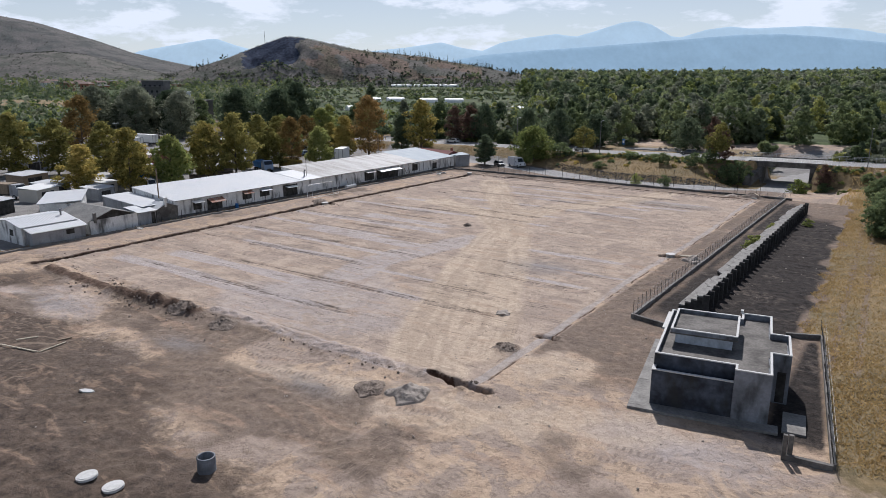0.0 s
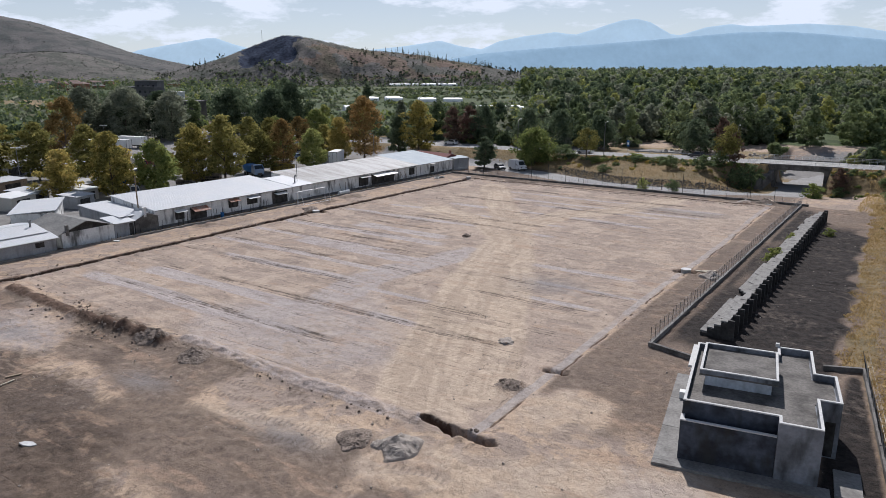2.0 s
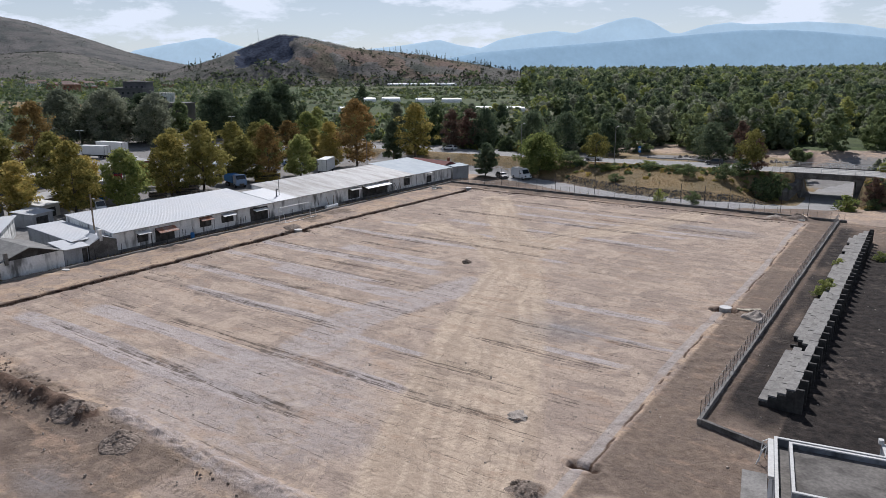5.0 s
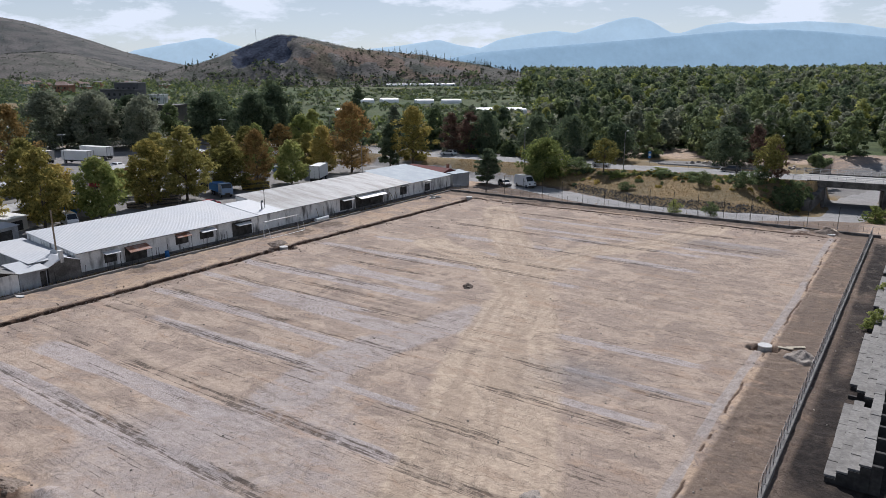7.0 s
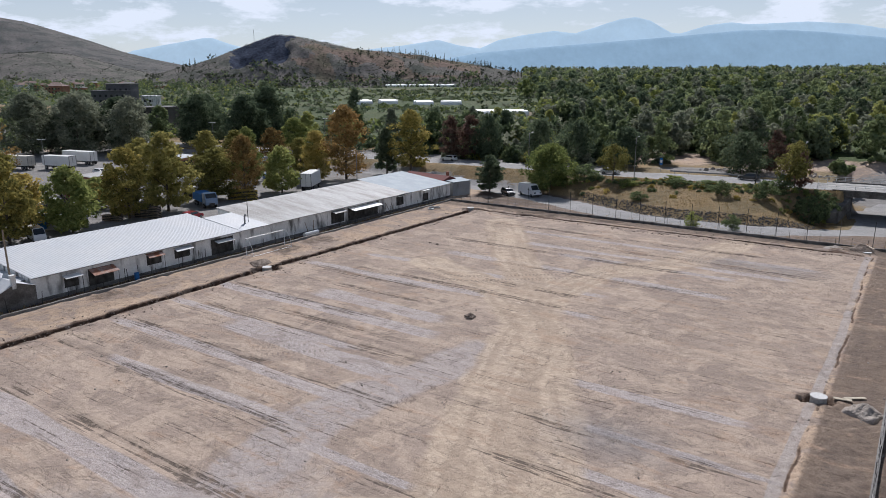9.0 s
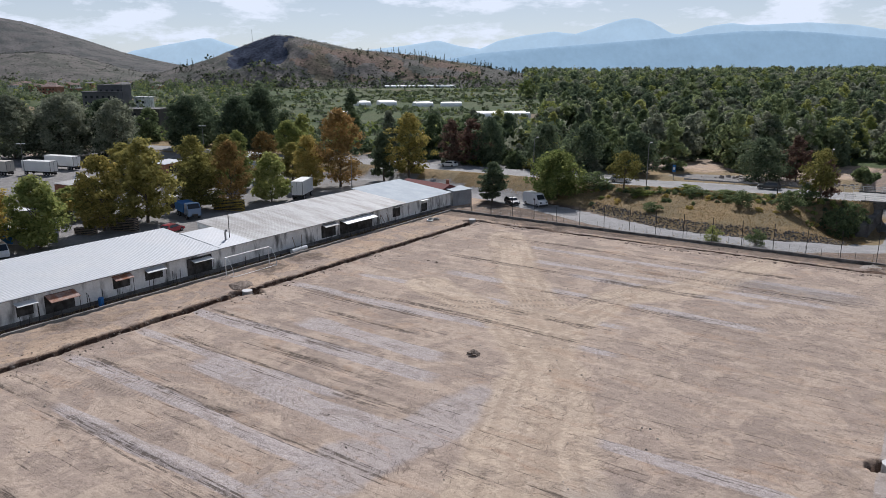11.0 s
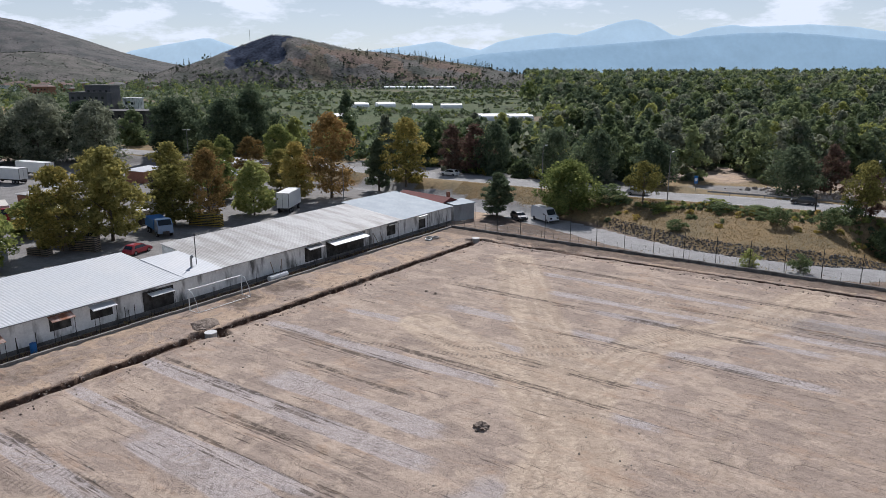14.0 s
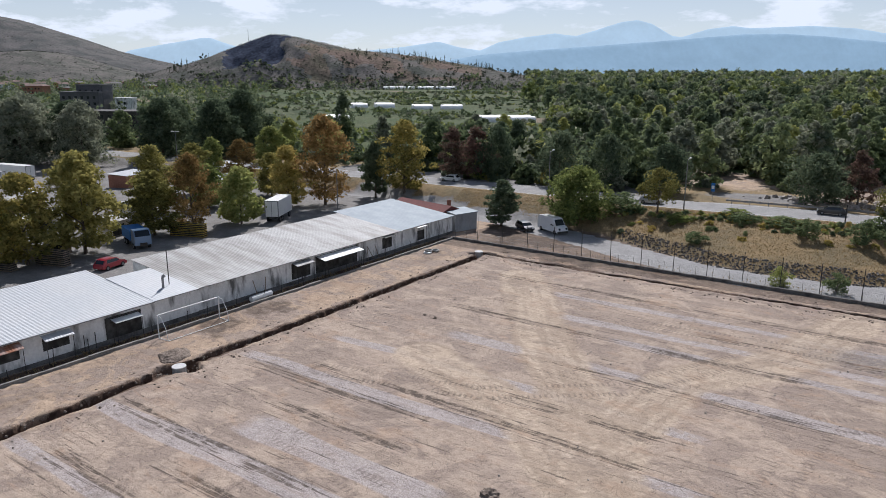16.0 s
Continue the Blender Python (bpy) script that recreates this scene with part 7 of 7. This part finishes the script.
grove("bright", 2.2, 3.0, 14, "bright green weed clump", [(-31.5, 88.0, 1.0, 1.0, 0), (-1.0, 106.5, 1.3, 1.7, 40), (3.2, 38.5, 0.75, 1.0, 80), (3.6, 41, 0.6, 0.8, 100), (3.4, 53, 0.5, 0.7, 10), (7.4, 60, 0.5, 0.7, 60), (-50, 107.5, 0.6, 1.6, 10), (-43, 113.5, 0.5, 1.8, 70)], group="weeds", clumps=30, per=26, size=0.15, low=0.03, category="weed")
grove("green", 5.5, 8.0, 15, "wide green bush at the field edge", [(19.5, 58, 1.1, 1.2, 0), (22, 66, 1.2, 1.3, 70), (18, 74, 0.9, 1.0, 140), (24.5, 53, 1.1, 1.2, 200), (21, 84, 1.0, 1.2, 20), (15.5, 96, 0.7, 0.9, 100), (27, 76, 1.3, 1.3, 290)], group="field edge bushes", clumps=140, per=46, size=0.2, low=0.02, category="bush")

# far woods: one mesh of many crowns
def heights(x, y):
    return relief(np.asarray(x, float)[None, :], np.asarray(y, float)[None, :])[0]


def woods(name, places, label, seed, per_tree, size, low=0.05, clump=1.0):
    rng = np.random.default_rng(seed)
    protos = []
    for k in range(8):
        c = crown_centres(rng, per_tree[0], 1.0, 1.0, low, (0.8, 1.0, 0.7, 0.62)[k % 4])
        protos.append((c, rng.uniform(0.08, 0.14, len(c)) * clump))
    by, tones = {}, {}
    zs = heights([p[0] for p in places], [p[1] for p in places])
    for (x, y, h, w_, kind), z in zip(places, zs):
        c, r = protos[rng.integers(8)]
        a = rng.random() * 6.28
        R = np.array([[math.cos(a), -math.sin(a), 0], [math.sin(a), math.cos(a), 0], [0, 0, 1]])
        cc = (c * np.array([w_, w_, h])) @ R.T + np.array([x, y, z - 0.3])
        by.setdefault(kind, []).append(leaf_faces(rng, cc, r * (w_ * 0.7 + h * 0.3), per_tree[1], size * (0.6 + 0.4 * w_ / 8), 0.5))
        # Height term: lit tops and darker undersides are put into the leaf tone
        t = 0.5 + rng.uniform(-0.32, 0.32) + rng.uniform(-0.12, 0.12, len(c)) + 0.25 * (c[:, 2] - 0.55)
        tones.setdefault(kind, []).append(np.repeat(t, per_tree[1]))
    for kind, qs in by.items():
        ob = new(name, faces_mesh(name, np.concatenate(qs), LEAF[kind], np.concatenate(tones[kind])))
        tagged(ob, label[kind] if isinstance(label, dict) else label, "woods", kind="stuff")


rw = random.Random(77)
KIND_LABEL = {k: t for k, t in (("olive", "olive green shrubs beyond the road"), ("green", "dense green riverside woods"), ("dark", "dark green crowns of riverside woods"), ("willow", "grey-green willow crowns of riverside woods"), ("bright", "fresh green crowns of riverside woods"), ("yellow", "yellowing crowns in the woods"))}


def cam_polar(u, dist):
    p = CAM0 + AHEAD * dist + ASIDE * (u * dist)
    return p.x, p.y


GLASSHOUSES = [(-199.5, 310.3), (-282.1, 370.7), (-311, 366), (-254, 262), (-489, 573), (-515, 708), (-500, 640), (-700, 1090)]
GLASS_ROWS = [(-538, 650, 26), (-514, 668, 30), (-490, 685.5, 24), (-529.5, 838, 46), (-501, 855, 46), (-474, 870, 40)]
# Willows among the crowns; their paler grey also stands for haze over the woods
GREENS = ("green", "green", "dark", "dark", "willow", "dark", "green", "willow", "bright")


def wood_height(d):
    """Height of the crowns' tops over the plain by distance."""
    return 12.0 + 0.0185 * (d - 230)


front, middle, back, bushes = [], [], [], []
for k in range(420):
    d = rw.uniform(215, 350)
    u = rw.uniform(0.03, 0.78)
    x, y = cam_polar(u, d)
    if y - road_near(x) < 20 + 6 * rw.random() or (-62 < x < -18 and y < 158 and rw.random() < 0.8):
        continue
    front.append((x, y, rw.uniform(8.5, 13.5) if u > 0.16 else rw.uniform(5, 9), rw.uniform(6, 10.5), rw.choice(GREENS)))
for k in range(1000):
    d, u = 335 + 300 * rw.random() ** 1.2, rw.uniform(0.13, 0.85)
    x, y = cam_polar(u, d)
    middle.append((x, y, wood_height(d) - 3 + rw.gauss(0, 1.7), rw.uniform(7.5, 13), rw.choice(GREENS)))
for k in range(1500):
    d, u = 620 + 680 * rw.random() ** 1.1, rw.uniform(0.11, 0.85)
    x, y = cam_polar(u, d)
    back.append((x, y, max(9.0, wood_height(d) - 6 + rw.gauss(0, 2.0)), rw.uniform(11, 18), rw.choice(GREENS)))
while len(bushes) < 6200:
    d, u = 235 + 780 * rw.random() ** 1.4, rw.uniform(-0.85, 0.16)
    x, y = cam_polar(u, d)
    if x > -255 and y < road_near(x) + 20 or any(abs(x - gx) < 26 and abs(y - gy) < 26 for gx, gy in GLASSHOUSES) or any(abs(x - gx) < 40 and -90 < y - gy < 30 for gx, gy, gl in GLASS_ROWS):
        continue
    if abs(x + 480 - 0.9 * (y - 172)) < 62 and abs(y - 172) < 47:
        continue
    hedge = abs(math.sin((0.8 * x + 0.6 * y) / 38)) < 0.12 or abs(math.sin((0.6 * x - 0.8 * y) / 55)) < 0.09
    clump = noise.noise((x / 90, y / 60, 2.0)) > 0.12
    if not (hedge or clump or d < 300 or d > 860) and rw.random() < 0.72:
        continue
    big = (rw.random() < 0.22 and (u < -0.22 or d < 275)) or (rw.random() < 0.3 and d > 880)
    bushes.append((x, y, rw.uniform(7, 12) if big else rw.uniform(1.0, 3.0), rw.uniform(7, 11) if big else rw.uniform(2.5, 7), rw.choice(("green", "green", "dark", "dark", "willow", "bright"))))
for k in range(330):
    x = rw.uniform(-120, 75)
    y = road_near(x) + rw.uniform(13, 34)
    if (-66 < x < -16 and (y < 146 or rw.random() < 0.5)) or (abs(x + 5) < 8 and y < 152):
        continue
    front.append((x, y, rw.uniform(1.5, 5.5), rw.uniform(3, 6.5), rw.choice(GREENS + ("olive",))))
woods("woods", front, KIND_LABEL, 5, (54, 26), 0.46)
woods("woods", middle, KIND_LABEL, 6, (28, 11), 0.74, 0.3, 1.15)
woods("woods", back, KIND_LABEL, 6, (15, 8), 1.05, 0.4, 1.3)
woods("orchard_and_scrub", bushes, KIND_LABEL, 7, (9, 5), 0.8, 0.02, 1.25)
woods("woods", [(-173, 163, 19, 8, "dark"), (-168, 158, 12, 7, "green"), (-156, 140, 11, 8, "bright"), (-134, 135, 13, 6, "willow"), (-122, 140, 12, 8, "green"), (-146, 150, 9, 9, "green"), (-128, 150, 13, 9, "dark"), (-112, 142, 12, 8, "green"), (-103, 150, 12, 9, "dark"), (-195, 160, 10, 9, "bright"), (-210, 165, 9, 10, "green"), (-235, 150, 13, 12, "green"), (-250, 175, 12, 12, "dark"), (-240, 128, 12, 12, "green"), (-236, 177, 20, 15, "dark"), (-244, 186, 15, 12, "dark"), (-205, 190, 9, 10, "green"), (-180, 205, 8, 10, "dark"), (-160, 195, 9, 9, "green"), (-140, 185, 8, 9, "willow"), (-128, 172, 10, 8, "dark")], KIND_LABEL, 8, (80, 44), 0.36)

# ---------- greenhouses and buildings beyond ----------
def tunnel(x, y, turn, L, w_, h, n):
    for k in range(n):
        g = Geo()
        m_ = 10
        vs = []
        for e in (-L / 2, L / 2):
            vs += [(e, (w_ / 2) * math.cos(math.pi * j / m_), h * math.sin(math.pi * j / m_)) for j in range(m_ + 1)]
        fs = [(j, j + 1, m_ + 2 + j, m_ + 1 + j) for j in range(m_)] + [tuple(range(m_, -1, -1)), tuple(range(m_ + 1, 2 * m_ + 2))]
        g.add(vs, fs)
        c, s = math.cos(radians(turn)), math.sin(radians(turn))
        xx, yy = x - s * k * (w_ + 0.6), y + c * k * (w_ + 0.6)
        solid("greenhouse", g, M_POLY, "white plastic tunnel greenhouse in the fields", "greenhouse", "greenhouses", m=pose(xx, yy, ground_z(xx, yy) - 0.1, 0, 0, turn))


for x, y, tn, L, n_ in ((-203, 308, 46, 13, 2), (-192, 318, 46, 13, 2), (-270, 265, 60, 11, 2), (-290, 366, 48, 12, 2), (-276, 378, 44, 14, 1), (-318, 362, 50, 12, 2), (-330, 350, 60, 10, 2)):
    tunnel(x, y, tn, L, 6.5, 3.0, n_)
for x, y, L in GLASS_ROWS:
    tunnel(x, y, 35, L, 8, 3.4, 1)



def far_house(x, y, turn, lx, ly, h, wall, roof, label, flat=False, rise=1.8, name="house"):
    z = ground_z(x, y)
    s = thing(name, label, "house", (x, y, z), turn, "far houses")
    part("wall", Geo().box(-lx / 2, -ly / 2, -1, lx / 2, ly / 2, h), wall, s)
    if flat:
        part("roof", Geo().box(-lx / 2 - 0.4, -ly / 2 - 0.4, h + 0.004, lx / 2 + 0.4, ly / 2 + 0.4, h + 0.5), roof, s)
    else:
        a, b = lx / 2 + 0.5, ly / 2 + 0.5
        part("roof", Geo().add([(-a, -b, h), (a, -b, h), (a, b, h), (-a, b, h), (-a * 0.6, 0, h + rise), (a * 0.6, 0, h + rise)], [(0, 1, 5, 4), (2, 3, 4, 5), (1, 2, 5), (3, 0, 4), (3, 2, 1, 0)]), roof, s)
    for k in range(int(lx // 3)):
        for f in range(max(1, int(h // 3))):
            xx = -lx / 2 + 1.2 + 3 * k
            part("window", Geo().box(xx, -ly / 2 - 0.02, 1.0 + 3 * f, xx + 1.2, -ly / 2 - 0.004, 2.3 + 3 * f), M_GLASS, s)
    return s


far_house(-371, 190, 35, 19, 15, 13.0, M_GREYMASONRY, M_GREYMASONRY, "large dark grey block building", True, name="office_building")
far_house(-370, 194, 35, 13, 11, 16.5, M_GREYMASONRY, M_ASBEST, "dark upper storey of a grey building", True, name="office_building")
far_house(-283, 149, 35, 27, 13, 9.3, M_STEELD, M_STEELD, "flat dark metal-clad hall", True, name="hall")
far_house(-358, 203, 35, 8, 7, 10, M_WHITE, M_WHITE, "small white block annexe", True)
far_house(-657, 306, 30, 17, 11, 7, M_BRICK, M_TILE, "brick house with a red roof")
rh = random.Random(12)
for k in range(22):
    d, u = rh.uniform(740, 1000), rh.uniform(-0.72, -0.36)
    x, y = cam_polar(u, d)
    far_house(x, y, rh.uniform(0, 90), rh.uniform(9, 15), rh.uniform(8, 10), rh.choice((3.2, 6, 6)), rh.choice((M_WHITE, M_CREAM, M_CREAM, M_BRICK)), rh.choice((M_TILE, M_TILE, M_ASBEST)), "village house with a pitched roof")
mast = thing("radio_mast", "thin radio mast on the hill top", "mast", tuple(CAM0 + AHEAD * 1080 + ASIDE * (-304 / 1243 * 1080) - Vector((0, 0, CAM0.z - 62))))
part("mast", Geo().tube((0, 0, 0), (0, 0, 24), 0.25, 5), M_STEEL, mast)

# scrub and cypress-like trees on the hills
def hill_scrub(name, hill, n, kinds, label, h0, h1, seed, keep, wide=0.22):
    rng = np.random.default_rng(seed)
    P = SLOPES[hill]
    by = {}
    k = 0
    while k < n:
        r, c = rng.integers(0, P.shape[0] // 2 + 2), rng.integers(0, P.shape[1] - 1)
        t = c / P.shape[1]
        v = -1 + 2 * r / P.shape[0]
        if not keep(t, v, rng):
            continue
        f = rng.random()
        p = P[r, c] * (1 - f) + P[r, c + 1] * f
        h = rng.uniform(h0, h1)
        kind = kinds[rng.integers(len(kinds))]
        if wide < 0.1:
            zz = np.linspace(0.12, 0.9, 6)
            cc = p + np.stack([0 * zz, 0 * zz, zz * h], -1)
            by.setdefault(kind, []).append(leaf_faces(rng, cc, h * wide * (1.25 - zz), 6, h * 0.07, 0.0))
        else:
            cc = p + rng.normal(size=(3, 3)) * np.array([h * wide, h * wide, h * 0.2]) + np.array([0, 0, h * 0.35])
            by.setdefault(kind, []).append(leaf_faces(rng, cc, np.full(3, h * (0.12 + wide * 0.5)), 5, h * (0.07 + wide * 0.55), 0.2))
        k += 1
    for kind, qs in by.items():
        tagged(new(name, faces_mesh(name, np.concatenate(qs), LEAF[kind])), label, "scrub", kind="stuff")


hill_scrub("hill_scrub", "hill_2", 3600, ("scrub",), "low dark scrub dotted over the hill", 0.7, 2.3, 1, lambda t, v, g: not (0.17 < t < 0.36 and -0.62 < v < -0.17) and (v < -0.55 or g.random() < (0.5 if t < 0.5 else 0.28)))
hill_scrub("hill_trees", "hill_2", 150, ("scrub",), "dark slender trees along the ridge", 5, 10, 2, lambda t, v, g: (t > 0.56 or t < 0.17) and -0.5 < v < 0.05 and noise.noise((t * 24, v * 3, 1)) > 0.02, 0.095)
hill_scrub("hill_trees", "hill_2", 150, ("scrub",), "dark round trees on the hill", 4, 8, 4, lambda t, v, g: (t > 0.5 or t < 0.2) and -0.9 < v < 0.0 and noise.noise((t * 20, v * 4, 7)) > 0.0, 0.2)
hill_scrub("hill_scrub", "hill_3", 2200, ("scrub",), "low dark scrub dotted over the foothill", 1.2, 3.2, 6, lambda t, v, g: t > 0.3 and g.random() < 0.6)
hill_scrub("hill_scrub", "hill_1", 1800, ("scrub",), "low dark scrub dotted over the hill", 2.0, 5.0, 3, lambda t, v, g: t > 0.4 and (v < -0.5 or g.random() < 0.4))


hill_scrub("hill_scrub", "hill_2", 900, ("green", "dark", "scrub"), "green shrubs along the foot of the hill", 2.5, 6, 11, lambda t, v, g: v < -0.72 + 0.2 * noise.noise((t * 14, 1, 3)), 0.3)
hill_scrub("hill_scrub", "hill_3", 800, ("green", "dark", "scrub"), "green shrubs along the foot of the hill", 3, 7, 12, lambda t, v, g: t > 0.3 and v < -0.78 + 0.15 * noise.noise((t * 14, 1, 3)), 0.3)


# stones and dry grass on the banks
def stones(name, n, place, label, seed, s0, s1, material):
    rng = random.Random(seed)
    g = Geo()
    for k in range(n):
        x, y = place(rng)
        z = ground_z(x, y)
        r = rng.uniform(s0, s1)
        a = rng.uniform(0, 6.28)
        b = [(r * rng.uniform(0.6, 1.1) * math.cos(a + 1.2566 * j), r * rng.uniform(0.6, 1.1) * math.sin(a + 1.2566 * j)) for j in range(5)]
        g.hexa(b, -r * 0.3, r * rng.uniform(0.4, 0.8), pose(x, y, z, rng.uniform(-20, 20), rng.uniform(-20, 20)), [(p * 0.6, q * 0.6) for p, q in b])
    return tagged(new(name, g.mesh(name, material)), label, "stones", kind="stuff")


M_STONE = mat("dark_rubble_stone", (0.11, 0.096, 0.083), vary=0.4, grain=2, second=(0.16, 0.15, 0.138), amount=0.6)
stones("bank_stones", 1900, lambda r: (lambda x: (x, float(toe(x)) + 0.1 + 3.4 * r.random() ** 1.2))(r.uniform(-57, -14)), "dark rubble stones along the foot of the road bank", 3, 0.07, 0.24, M_STONE)
stones("rubble", 260, lambda r: (r.gauss(-30, 5), r.gauss(138, 2.0)), "pale rubble heap beyond the road", 4, 0.25, 0.8, M_GRAVELHEAP)
stones("site_pebbles", 900, lambda r: (r.uniform(-72, 16), r.uniform(-50, 80)), "small scattered stones on the bare soil", 5, 0.04, 0.13, M_GRAVELHEAP)
stones("site_clods", 2600, lambda r: (lambda q: (q[0] + r.gauss(0, 0.7), q[1] + r.gauss(0, 0.7)))(r.choice(((r.uniform(-70, -10), -23.4), (-69.2, r.uniform(-24, 79)), (-71.4, r.uniform(-24, 79)), (r.uniform(-70, -5), 79.2), (r.uniform(-70, -5), 81.2), (r.uniform(-60, -36), -24.8)))), "small broken clods along the dug edges", 6, 0.04, 0.17, M_CLOD)

M_GOLD = leaf("golden_grass_blades", (0.27, 0.19, 0.085), (0.42, 0.30, 0.14), (0.56, 0.42, 0.21), 0.55)
M_STRAW = leaf("dry_grass_blades", (0.20, 0.146, 0.075), (0.31, 0.228, 0.12), (0.43, 0.325, 0.18), 0.5)


def tufts(name, n, place, label, seed, h0, h1, material):
    r = random.Random(seed)
    q = []
    spots = [place(r) for k in range(n)]
    for (x, y), z in zip(spots, heights([float(p[0]) for p in spots], [float(p[1]) for p in spots])):
        h, w_, a = r.uniform(h0, h1), r.uniform(0.02, 0.06), r.uniform(0, 3.14)
        dx, dy, lx, ly = w_ * math.cos(a), w_ * math.sin(a), r.gauss(0, 0.15), r.gauss(0, 0.15)
        q.append([(x - dx, y - dy, z - 0.03), (x + dx, y + dy, z - 0.03), (x + dx * 0.7 + lx, y + dy * 0.7 + ly, z + h), (x - dx * 0.8 + lx, y - dy * 0.8 + ly, z + h * 0.8)])
    tagged(new(name, faces_mesh(name, np.array(q), material)), label, "grass", kind="stuff")


tufts("dry_grass", 30000, lambda r: (lambda x: (x, (lambda a, b: b + (a - b) * r.random() ** 1.2)(float(toe(x)) + 1.2, road_near(x) - 0.6)))(r.choice((r.uniform(-95, -12), r.uniform(-60, -12), r.uniform(1, 40)))), "dry straw-coloured grass on the road bank", 1, 0.07, 0.24, M_STRAW)
tufts("dry_grass", 32000, lambda r: (lambda y: (15.0 - 0.04 * y + 11 * r.random() ** 1.3 + 1.5 * noise.noise((y / 3, 0, 2)) if y > 4.4 else 20.4 - 0.15 * (y + 20.3) + 6 * r.random(), y))(r.uniform(-20, 95)), "dry straw-coloured grass beside the burnt ground", 2, 0.05, 0.22, M_GOLD)
tufts("dry_grass", 5000, lambda r: (9 + 30 * r.random() ** 1.3, r.uniform(84, 114)), "dry golden grass beside the lane", 7, 0.15, 0.55, M_GOLD)
tufts("dry_weeds", 500, lambda r: (r.uniform(-78, -2), 85.4 + 3.2 * r.random() ** 1.5), "dry weeds along the fence", 3, 0.1, 0.28, M_STRAW)
tufts("dry_weeds", 1600, lambda r: (-79.6 - 1.2 * r.random(), r.uniform(-40, 85)), "dry weeds along the kerb by the sheds", 4, 0.08, 0.35, M_STRAW)


# low scrub along the top of the road bank
rb = random.Random(31)
scrub = []
for k in range(210):
    x = rb.uniform(-60, -13) if k < 130 else rb.uniform(2, 30)
    scrub.append((x, road_near(x) - 2.4 - (4.0 if k % 3 else 12) * rb.random() ** 1.2, rb.uniform(0.4, 1.0), rb.uniform(1.0, 2.6), rb.choice(("green", "dark", "yellow", "bright", "green"))))
woods("bank_scrub", scrub, "low green scrub along the top of the road bank", 9, (18, 22), 0.26, 0.02)
